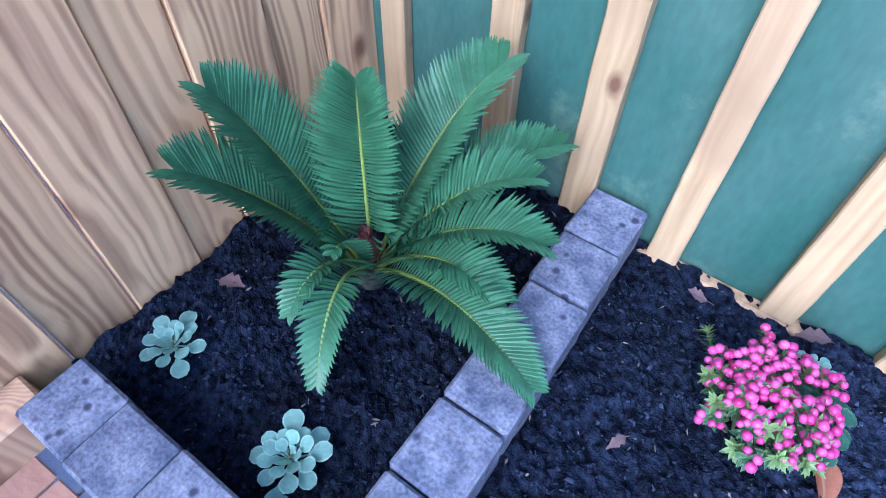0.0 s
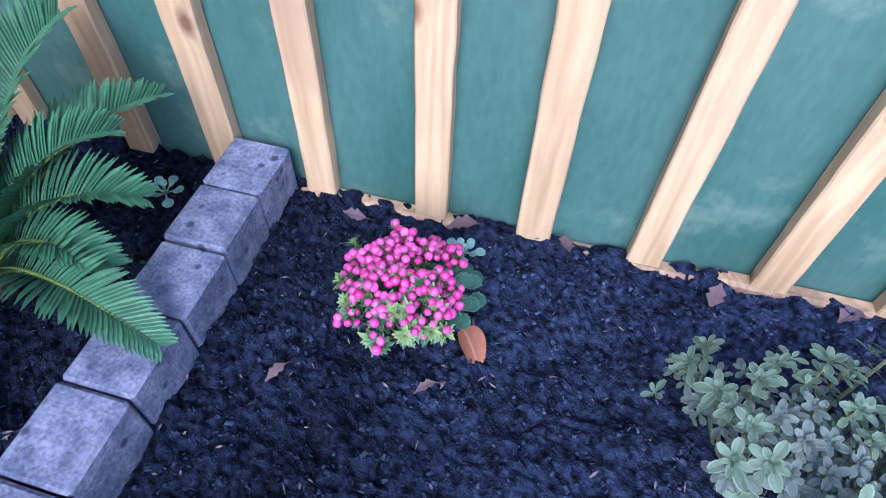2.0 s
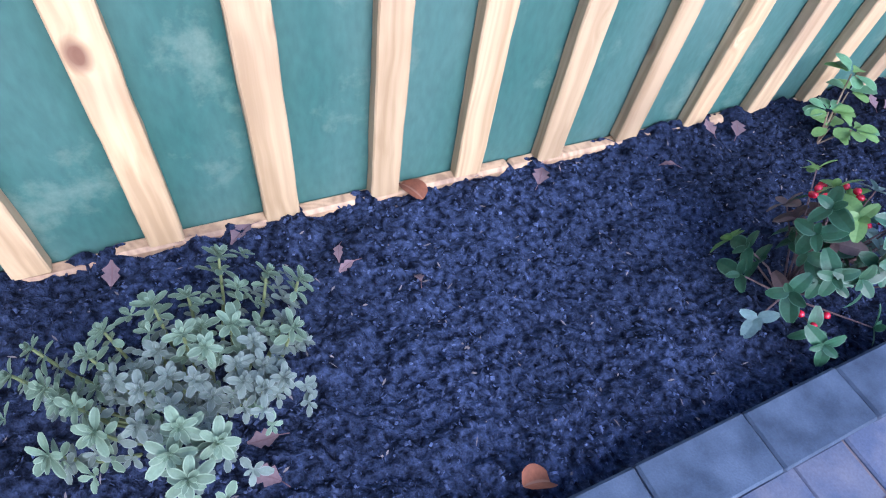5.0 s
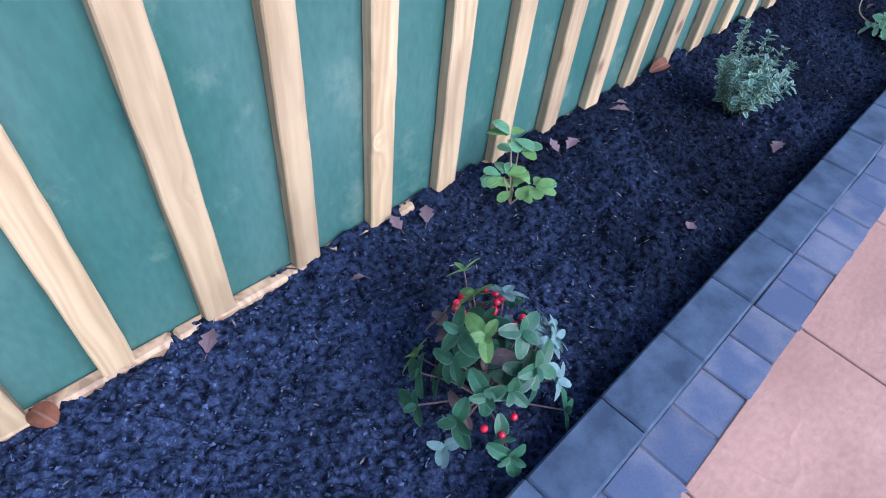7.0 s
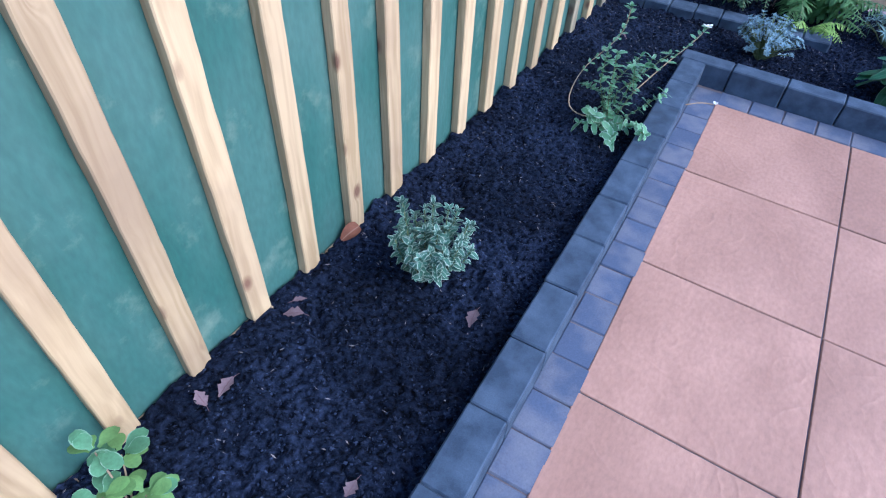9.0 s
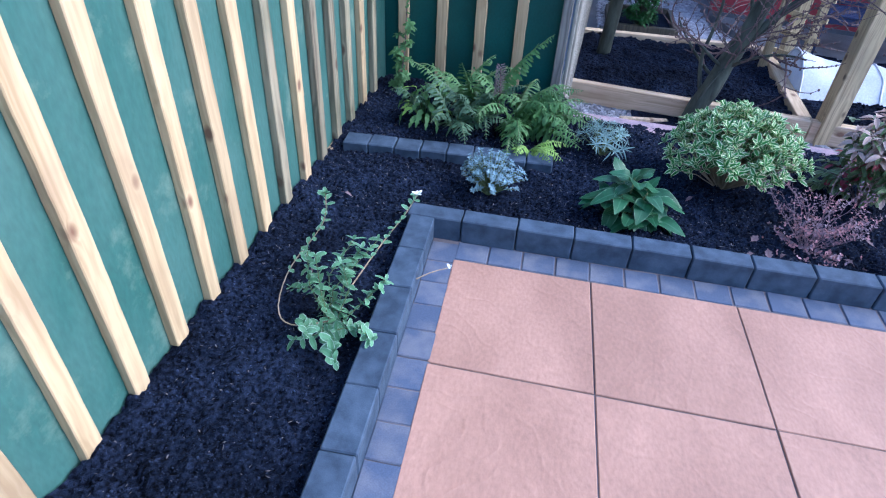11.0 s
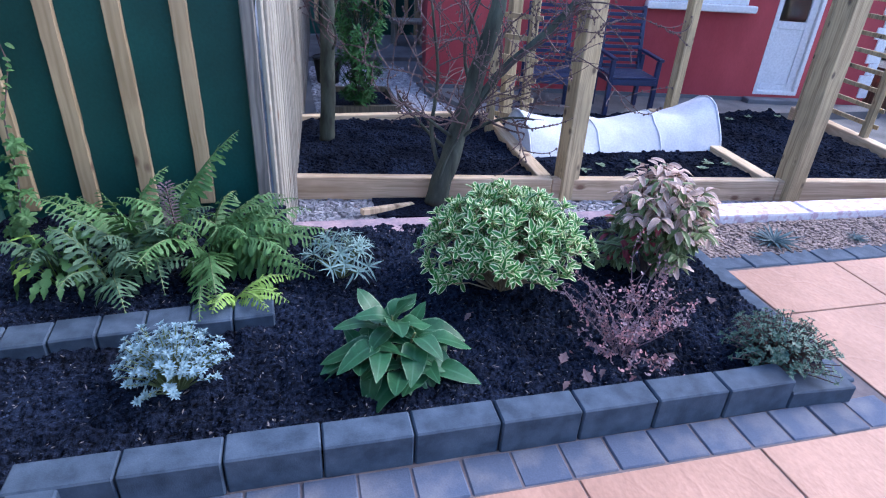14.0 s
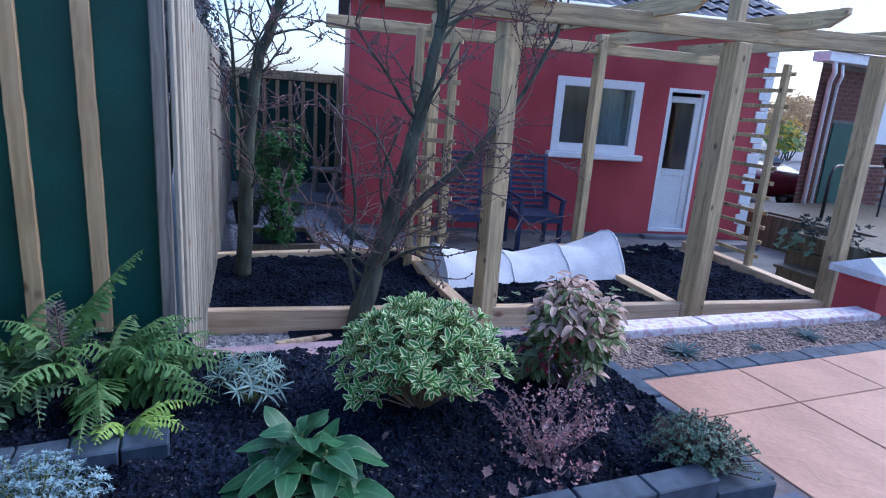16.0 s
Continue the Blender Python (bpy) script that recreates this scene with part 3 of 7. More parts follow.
def rough_z(x, y):
    """Height of the loose compost above its mean level."""
    p = Vector((x, y, 0.0))
    heap = 0.014 * max(0.0, 1 + y / 0.12) if 1.8 < x < 7 and y > -0.12 else 0.0
    return heap + 0.016 * noise.noise(p * 3.1) + 0.010 * noise.noise(p * 6.3) + 0.014 * noise.noise(p * 11.0)


def clod_z(x, y):
    """Clods and pits of the forked-over compost, on top of rough_z."""
    p = Vector((x, y, 2.7))
    return 0.034 * (noise.turbulence(p * 15.0, 4, True) - 0.62) + 0.010 * noise.noise(p * 83.0)


def kerb_y(x):
    """Back edge of the long kerb line, which runs at two degrees to the fence."""
    return -0.80 + 0.036 * x

# ---- ground and terrace ----
g = Geo()
g.prism([(-400, -400), (400, -400), (400, 400), (-400, 400)], -0.9, -0.62)
ground = tagged(part("ground", g, M_EARTH), "grey concrete and gravel ground of the lower garden", "ground", kind="structure")
g = Geo()
g.prism([(-3.0, -9.0), (6.62, -9.0), (6.62, -5.6), (6.86, -1.3), (7.1, -1.25), (7.1, 0.06), (-3.0, 0.06)], -0.62, -0.0480)
tagged(part("pavement", g, M_JOINT), "sandy bedding under the raised patio", "pavement", kind="structure")


def in_bed(x, y):
    if -1.175 < x < -0.46:
        return -0.93 < y < 0.03
    if -0.46 <= x < 5.39:
        return kerb_y(x) - 0.03 < y < 0.03
    return 5.39 <= x < 6.78 and y > -3.17 and y < 0.03 and (y > -1.25 or x < 6.80 + 0.04 * (y + 1.3)) or (6.78 <= x < 7.09 and -1.27 < y < 0.03)


g = Geo()
STEP = 0.0105
index = {}
for i in range(int(8.3 / STEP)):
    for j in range(int(3.25 / STEP)):
        x, y = -1.18 + i * STEP, 0.035 - j * STEP
        if not in_bed(x, y):
            continue
        quad = []
        for di, dj in ((0, 0), (0, 1), (1, 1), (1, 0)):
            k = (i + di, j + dj)
            if k not in index:
                px, py = -1.18 + k[0] * STEP, 0.035 - k[1] * STEP
                index[k] = len(g.v)
                g.v.append(Vector((px, py, rough_z(px, py) + clod_z(px, py))))
            quad.append(index[k])
        g.face(tuple(quad))
soil = tagged(part("soil", g, M_SOIL), "dark compost filling the raised garden beds", "soil", kind="stuff")

r = random.Random(11)
g, h = Geo(), Geo()
made = 0
while made < 30000:
    x, y = r.uniform(-1.17, 7.08), r.uniform(-3.15, 0.0)
    if not in_bed(x, y):
        continue
    made += 1
    s = r.choice((0.0012, 0.0016, 0.002, 0.0026, 0.0036))
    g.lump((x, y, rough_z(x, y) + clod_z(x, y) + s * 0.2), s * r.uniform(0.8, 1.9), s, s * r.uniform(0.5, 0.9), r.uniform(0, 6.3), 0.4, r)
made = 0
while made < 40000:
    x, y = r.uniform(-1.17, 7.08), r.uniform(-3.15, 0.0)
    if not in_bed(x, y):
        continue
    made += 1
    q = r.uniform(0, 6.3)
    ln = r.uniform(0.003, 0.009)
    g.leaf((x, y, rough_z(x, y) + clod_z(x, y) + r.uniform(-0.001, 0.003)), (math.cos(q), math.sin(q), r.uniform(-0.4, 0.7)), (r.uniform(-0.6, 0.6), r.uniform(-0.6, 0.6), 1), ln, ln * r.uniform(0.2, 0.6), 0.2, 0.3, 1, lambda s: 0.7)
made = 0
while made < 3000:
    x, y = r.uniform(-1.17 if made < 1500 else 5.4, 7.08), r.uniform(-3.15, 0.0)
    if not in_bed(x, y):
        continue
    made += 1
    q = r.uniform(0, 6.3)
    h.leaf((x, y, rough_z(x, y) + clod_z(x, y) + 0.003), (math.cos(q), math.sin(q), r.uniform(-0.2, 0.5)), (0, 0, 1), r.uniform(0.005, 0.02), r.uniform(0.0015, 0.006), r.uniform(-0.4, 0.4), 0.2, 2)
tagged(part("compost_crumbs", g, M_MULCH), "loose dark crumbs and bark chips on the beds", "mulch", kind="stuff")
tagged(part("plant_fibres", h, M_FIBRE), "pale straw fibres and chips lying on compost", "mulch", kind="stuff")

# ---- green fence along the beds, battens on its face ----
fence_a = tagged(new("fence_green_long"), "green painted board fence with pale pine battens", "fence", kind="structure")
g = Geo()
g.box(-1.28, 0.036, -0.15, 7.2, 0.056, 1.75, 0.003)
part("panel", g, M_GREEN, fence_a, "teal green painted boarding")


def batten_mesh(w, d, hgt, chip):
    g = Geo()
    bm = bmesh.new()
    bmesh.ops.create_cube(bm, size=1)
    bmesh.ops.subdivide_edges(bm, edges=[e for e in bm.edges if abs(e.verts[0].co.z - e.verts[1].co.z) > 0.5], cuts=40)
    for v in bm.verts:
        z = (v.co.z + 0.5) * hgt
        bow = 0.003 * math.sin(z * 2.3 + chip)
        nick = 0.0022 * noise.noise(Vector((v.co.x * 9, v.co.y * 9, z * 16 + 7 * chip)))
        nick -= 0.004 * max(0.0, noise.noise(Vector((v.co.x * 5, chip, z * 7))) - 0.25)
        v.co = Vector((v.co.x * (w + 2 * nick) + bow, (v.co.y + 0.5) * d, z))
    bmesh.ops.bevel(bm, geom=[e for e in bm.edges if e.calc_face_angle(0) > 0.5], offset=0.0035, segments=1, affect="EDGES")
    g.take(bm)
    return g.mesh("batten", M_PINE)


BATTENS = [batten_mesh(w, 0.036, 1.72, k) for k, w in enumerate((0.068, 0.071, 0.074))]
OLD = batten_mesh(0.07, 0.036, 1.72, 5)
OLD.materials[0] = M_PINE_OLD
BATTEN_X = [-1.10, -0.805, -0.575, -0.342, -0.086, 0.143, 0.384, 0.634, 0.876, 1.118, 1.332, 1.566, 1.814, 2.046, 2.288]
BATTEN_X += [2.288 + 0.2368 * k for k in range(1, 20)]
for k, x in enumerate(BATTEN_X):
    if x > 6.95:
        break
    b = part("batten", OLD if x > 5.3 and k % 4 else BATTENS[k % 3], None, fence_a)
    placed(b, x, -0.0005, rng.uniform(-0.012, 0.006) if x > 0.5 else -0.01, 0, rng.uniform(-0.5, 0.5), 0)
for k in range(8):
    g = Geo()
    x0 = -0.40 + k * 0.93
    top = (-0.012, 0.002, 0.002, -0.006, -0.010, -0.012, -0.010, -0.012)[k]
    g.beam((x0, 0.016, top - 0.045), (x0 + 0.926, 0.016, top - 0.045 + rng.uniform(-0.006, 0.006)), 0.04, 0.09, 0.008)
    part("gravel_board", g, M_STRIP, fence_a, "earth-stained pine strip at the soil line")

# ---- pine board fence at the bed's end ----
fence_b = tagged(new("fence_pine"), "new pine fence of wide upright boards with knots", "fence", kind="structure")
y = 0.04
k = 0
while y > -2.4:
    w = (0.165, 0.15, 0.19, 0.14)[k % 4]
    g = Geo()
    g.box(-0.012, -w, -0.2, 0.012, -0.004, 1.75, 0.003)
    b = part("board", g, M_BOARD, fence_b)
    placed(b, -1.195 - (0.008 if k % 2 else 0.0), y, 0, 0, 0, 0)
    y -= w
    k += 1

# ---- end fence, green with battens, and its corner post ----
fence_c = tagged(new("fence_green_end"), "dark green fence panel with pale battens behind ferns", "fence", kind="structure")
g = Geo()
g.box(7.136, -1.2, -0.65, 7.156, 0.036, 1.85, 0.003)
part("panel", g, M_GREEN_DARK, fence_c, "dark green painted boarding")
for y in (-0.10, -0.365, -0.625, -0.892):
    b = part("batten", BATTENS[1], None, fence_c)
    placed(b, 7.1, y, 0.02, 0, 0, -90)
g = Geo()
g.box(-0.036, -0.032, -0.65, 0.036, 0.032, 1.9, 0.006)
placed(part("post", g, M_POST, fence_c, "weathered grey corner post"), 7.118, -1.178, 0)

# ---- weathered fence along the lower garden ----
fence_d = tagged(new("fence_weathered"), "weathered grey fence of narrow upright boards", "fence", kind="structure")
D0, D1 = Vector((7.095, -1.232)), Vector((15.9, -1.70))
turn = math.degrees(math.atan2(D1.y - D0.y, D1.x - D0.x))
BOARDS = []
for wdt in (0.085, 0.092, 0.1):
    g = Geo()
    g.box(0, -0.011, -0.65, wdt, 0.011, 1.78, 0.004)
    BOARDS.append(g.mesh("board", M_GREY_WOOD))
s, k = 0.0, 0
while s < 8.7:
    p = D0 + (D1 - D0).normalized() * s
    b = part("board", BOARDS[k % 3], None, fence_d)
    z = -0.19 * min(1.0, s / 1.3) + rng.uniform(-0.012, 0.012)
    placed(b, p.x, p.y - (0.016 if k % 2 else 0.0), z, 0, rng.uniform(-0.3, 0.3), turn)
    s += (0.074, 0.08, 0.088)[k % 3]
    k += 1

# ---- far green fence between the grey fence and the house ----
fence_e = tagged(new("fence_green_far"), "far green fence with battens and a pine top rail", "fence", kind="structure")
g = Geo()
g.box(16.02, -3.82, -0.65, 16.05, -1.6, 1.42, 0)
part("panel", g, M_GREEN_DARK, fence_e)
for k in range(9):
    b = part("batten", BATTENS[0], None, fence_e)
    placed(b, 15.98, -1.86 - 0.24 * k, -0.35, 0, 0, -90)
g = Geo()
g.beam((15.99, -1.65, 1.46), (15.99, -3.82, 1.46), 0.1, 0.16, 0.006)
part("top_rail", g, M_BEAM, fence_e)
g = Geo()
g.box(15.93, -3.82, -0.62, 16.05, -3.70, 1.55, 0.006)
part("post", g, M_BEAM, fence_e)

# ---- retaining wall with flaking white coping ----
g = Geo()
def wall_x(y):
    return 6.90 + 0.045 * (y + 1.3)
g.prism([(wall_x(-5.6) - 0.15, -5.6), (wall_x(-5.6), -5.6), (wall_x(-1.3), -1.3), (wall_x(-1.3) - 0.15, -1.3)], -0.62, -0.07)
wall_r = tagged(part("wall_retaining", g, M_RENDER), "low red retaining wall at the terrace edge", "wall", kind="structure")
for k in range(6):
    g = Geo()
    a, b = -1.3 - k * 0.72, -1.3 - (k + 1) * 0.72 + 0.006
    g.prism([(wall_x(b) - 0.16, b), (wall_x(b) + 0.0, b), (wall_x(a) + 0.0, a), (wall_x(a) - 0.16, a)], -0.07, -0.012 if k < 3 else 0.004, 0.01)
    part("coping", g, M_BARE_COPING if k < 3 else M_COPING, wall_r, "bare reddish grey coping" if k < 3 else "white coping with flaking red paint")

# ---- plants of the beds ----
def polar(az, up, length=1.0):
    a, u = radians(az), radians(up)
    return Vector((math.cos(a) * math.cos(u), math.sin(a) * math.cos(u), math.sin(u))) * length


def arc(a, b, sag, n=10):
    """Points from a to b, lifted in the middle by sag."""
    a, b = Vector(a), Vector(b)
    return [a.lerp(b, i / n) + Vector((0, 0, 4 * sag * (i / n) * (1 - i / n))) for i in range(n + 1)]


def stand(name, label, category, x, y, group=""):
    return thing(name, label, category, group, at=(x, y, rough_z(x, y) - 0.004))


def cycad(x, y):
    root = stand("cycad", "green cycad palm with stiff feathery fronds in compost", "palm", x, y)
    base = Vector((x, y, rough_z(x, y)))
    g = Geo()
    for k in range(40):
        a, h = k * 2.4, 0.012 + 0.0016 * k
        rad = 0.045 - 0.0005 * k
        g.leaf((math.cos(a) * rad * 0.6, math.sin(a) * rad * 0.6, h - 0.02), (math.cos(a), math.sin(a), 1.2), (-math.cos(a), -math.sin(a), 1), 0.035, 0.02, -0.2, 0.3, 2)
    g.ball((0, 0, 0.02), 0.036, 1.1, 10, 6)
    part("trunk", g, M_BARK, root, "short scaly brown trunk", True)
    g = Geo()
    for k in range(26):
        a, h = k * 2.4, 0.09 + 0.0024 * k
        rad = 0.030 * (1 - k / 30)
        g.leaf((math.cos(a) * rad, math.sin(a) * rad, h), (math.cos(a) * 0.4, math.sin(a) * 0.4, 1), (-math.cos(a), -math.sin(a), 0.3), 0.028, 0.016, -0.25, 0.4, 2)
    g.ball((0, 0, 0.11), 0.027, 1.6, 8, 6)
    part("bud", g, M_BUD, root, "reddish brown central bud", True)
    tips = [(-0.85, -0.385, 0.48, 0.06, 1.0), (-0.742, -0.10, 0.40, 0.07, 1.05), (-1.09, -0.50, 0.42, 0.05, 1.1), (-1.085, -0.61, 0.32, 0.05, 1.15),
            (-0.60, -0.10, 0.27, 0.07, 0.85), (-0.513, -0.313, 0.24, 0.08, 0.85), (-0.41, -0.50, 0.12, 0.09, 0.85), (-0.735, -0.69, 0.06, 0.11, 0.62),
            (-0.83, -0.64, 0.14, 0.08, 0.55), (-0.59, -0.24, 0.3, 0.07, 0.85), (-0.53, -0.41, 0.17, 0.08, 0.75), (-0.81, -0.53, 0.22, 0.05, 0.45)]
    for tx, ty, tz, sag, wide in tips:
        end = Vector((tx, ty, tz)) - base
        start = Vector((end.x, end.y, 0)).normalized() * 0.02 + Vector((0, 0, 0.055))
        pts = arc(start, end, sag, 14)
        g = Geo()
        g.tube(pts, 0.0062, 0.002, 5)
        fr = part("frond", g, L_RIB, root, "", True)
        g = Geo()
        total = (end - start).length
        n = int(62 * total / 0.5)
        for i in range(n):
            s = 0.10 + 0.90 * i / (n - 1)
            f = s * 14
            k = min(int(f), 13)
            p = pts[k].lerp(pts[k + 1], f - k)
            d = (pts[k + 1] - pts[k]).normalized()
            side = d.cross(Vector((0, 0, 1)))
            side = side.normalized() if side.length > 0.05 else Vector((1, 0, 0))
            nor = side.cross(d).normalized()
            ln = wide * 0.108 * (math.sin(math.pi * min(0.97, 0.12 + 0.80 * s)) ** 0.6) * rng.uniform(0.94, 1.04)
            for sg in (-1, 1):
                way = side * sg + d * (0.55 + 0.9 * s ** 3) + nor * (0.8 + rng.uniform(-0.05, 0.05))
                g.leaf(p, way, nor, ln, 0.0118, rng.uniform(0.1, 0.22), 0.3, 3, lambda q: 0.55 + 0.45 * math.sin(math.pi * q) if q < 0.9 else 0.12)
        part("blade", g, L_CYCAD, fr)
    return root


def rosette(g, c, axis, count, length, width, rise=35, bend=0.3, fold=0.2, n=3, r=rng, shape=None, tip=0.0):
    """Leaves whorled about an axis at c; inner ones steeper and shorter."""
    axis = Vector(axis).normalized()
    a = axis.orthogonal().normalized()
    b = axis.cross(a)
    turn = r.uniform(0, 6.3)
    for k in range(count):
        q = turn + k * 2.399
        inner = k / max(count - 1, 1)
        up = radians(rise + 45 * inner * inner + r.uniform(-8, 8))
        out = a * math.cos(q) + b * math.sin(q)
        way = out * math.cos(up) + axis * math.sin(up)
        face = axis * math.cos(up) - out * math.sin(up)
        s = (1.0 - 0.45 * inner) * r.uniform(0.85, 1.1)
        g.leaf(c, way, face, length * s, width * s, bend, fold, n, shape, tip)


def oval(q):
    return 0.18 if q < 0.05 else math.sin(math.pi * min(1, 0.08 + 0.88 * q)) ** 0.55


def blunt(q):
    """Narrow at the stalk, widest past the middle, rounded at the tip."""
    return 0.25 + 0.5 * q if q < 0.3 else max(0.35, math.sqrt(max(0.0, 1 - ((q - 0.62) / 0.42) ** 2)))


def felted_rosette(x, y, size, count, tall=0.0, label="low rosette of rounded grey-green felted leaves"):
    root = stand("felted_plant", label, "plant", x, y, "felted bedding plants")
    turn = rng.uniform(0, 6)
    g = Geo()
    g.tube([(0, 0, -0.01), (0, 0, 0.02 + tall * 0.6)], 0.004, 0.003, 5)
    part("stem", g, M_STEM, root)
    for k in range(count):
        q = turn + k * 2.399
        inner = k / (count - 1)
        up = radians(8 + 62 * inner)
        out = Vector((math.cos(q), math.sin(q), 0))
        way = out * math.cos(up) + Vector((0, 0, math.sin(up)))
        face = Vector((0, 0, math.cos(up))) - out * math.sin(up)
        s = (1 - 0.5 * inner) * rng.uniform(0.85, 1.1)
        g = Geo()
        c = Vector((0, 0, 0.008 + tall * inner))
        stalk = size * 0.5 * s
        g.tube([c, c + way * stalk], 0.0022, 0.0016, 4)
        g.leaf(c + way * stalk * 0.95, way, face, size * 0.60 * s, size * 0.50 * s, 0.2, 0.12, 6, blunt, 0.15)
        part("leaf", g, L_SAGE, root, "", True)
    return root


def berry_mesh(r0, mat, name):
    g = Geo()
    g.ball((0, 0, 0), r0, 0.88, 9, 6)
    return g.mesh(name, mat, True)


def pink_berry_bush(x, y):
    root = stand("pink_berry_shrub", "low shrub covered in bright pink berries, small leaves", "shrub", x, y)
    stems, leaves, lime = Geo(), Geo(), Geo()
    ber = [berry_mesh(q, M_PINK, "berry") for q in (0.0072, 0.0084, 0.0096)]
    r = random.Random(5)
    heads = [(0.007, 0.068), (0.044, 0.026), (0.017, 0.032), (0.094, 0.05), (0.121, 0.064), (0.145, 0.025), (0.092, 0.014), (0.01, -0.015), (0.04, -0.033), (0.059, -0.014),
             (-0.01, -0.028), (-0.046, -0.022), (-0.009, -0.057), (-0.038, -0.069), (0.013, -0.074), (0.057, -0.062), (0.083, -0.05), (0.108, -0.072), (0.084, -0.09), (0.136, -0.049),
             (0.164, -0.054), (0.127, -0.095), (0.147, -0.111), (0.051, -0.123), (0.045, -0.149), (0.006, -0.118), (0.112, -0.148), (-0.018, -0.15), (0.06, -0.201)]
    tips = [(0.008, -0.088), (0.089, -0.121), (0.064, -0.132), (0.162, -0.126), (-0.081, 0.049), (0.04, -0.18), (0.124, 0.037), (0.074, 0.0), (-0.05, -0.089), (-0.022, -0.133), (0.14, -0.14), (0.10, -0.165)]
    for k, (cx, cy) in enumerate(heads + tips):
        cx, cy = 0.055 + (cx - 0.06) * 0.92, -0.035 + (cy + 0.05) * 0.92
        rad = math.hypot(cx - 0.06, cy + 0.05)
        top = 0.140 - 1.6 * rad * rad + r.uniform(-0.02, 0.02)
        if k >= len(heads):
            top -= 0.02
        end = Vector((cx, cy, max(top, 0.045)))
        foot = Vector((0.06 + (cx - 0.06) * 0.3, -0.05 + (cy + 0.05) * 0.3, -0.01))
        mid = Vector((0.06 + (cx - 0.06) * 0.8, -0.05 + (cy + 0.05) * 0.8, end.z * 0.6))
        stems.tube([foot, mid, end], 0.003, 0.0015, 5)
        out = Vector((cx - 0.06, cy + 0.05, 0.10)).normalized()
        pale = k >= len(heads) or r.random() < 0.2
        for j in range(7):
            rosette(lime if pale and j > 3 else leaves, mid.lerp(end, j / 6), out, 5, 0.024, 0.010, 25, 0.15, 0.2, 3, r)
        if k >= len(heads):
            rosette(lime, end + out * 0.004, out, 12, 0.027, 0.010, 30, 0.1, 0.25, 3, r)
            many = 1 if r.random() < 0.4 else 0
        else:
            many = 3 if rad > 0.12 else r.choice((7, 8, 9, 10))
            rosette(leaves if r.random() < 0.6 else lime, end, out, 7, 0.029, 0.010, 18, 0.1, 0.25, 3, r)
        for j in range(many):
            q = j * 2.4 + r.uniform(-0.4, 0.4)
            e = part("berry", ber[r.randrange(3)], None, root)
            w = 0.007 + 0.0055 * math.sqrt(j)
            e.location = end + Vector((math.cos(q) * w, math.sin(q) * w, 0.008 - 0.02 * (j / 8) + r.uniform(-0.006, 0.006)))
            e.rotation_euler = (r.uniform(-1, 1), r.uniform(-1, 1), 0)
    part("stem", stems, M_STEM, root)
    part("foliage", leaves, L_GAULT, root, "small pointed green leaves")
    part("tip_foliage", lime, leaf_material("pale_tip_leaf", (0.19, 0.31, 0.10), edge=(0.28, 0.38, 0.17), vary=0.3), root, "pale tip leaves")
    return root


def scalloped_plant(x, y):
    root = stand("scalloped_plant", "low plant of dark green scalloped round leaves", "plant", x, y)
    r = random.Random(15)
    for k in range(22):
        q, f = k * 2.4, math.sqrt((k + 0.5) / 22)
        c = Vector((math.cos(q) * f * 0.035, math.sin(q) * f * 0.06, 0.05 + 0.06 * (1 - f * f) + r.uniform(-0.01, 0.01)))
        g = Geo()
        g.tube([(c.x * 0.2, c.y * 0.2, -0.01), c], 0.0018, 0.0014, 4)
        out = Vector((math.cos(q), math.sin(q), 0.25))
        g.leaf(c, out, (0, 0, 1), 0.034, 0.038, 0.2, 0.2, 9, lambda s: max(0.3, math.sqrt(max(0.0, 1 - (2 * s - 1) ** 2))) * (0.9 + 0.1 * math.cos(s * 34)), 0.2)
        part("leaf", g, L_SCALLOP, root, "", True)
    return root


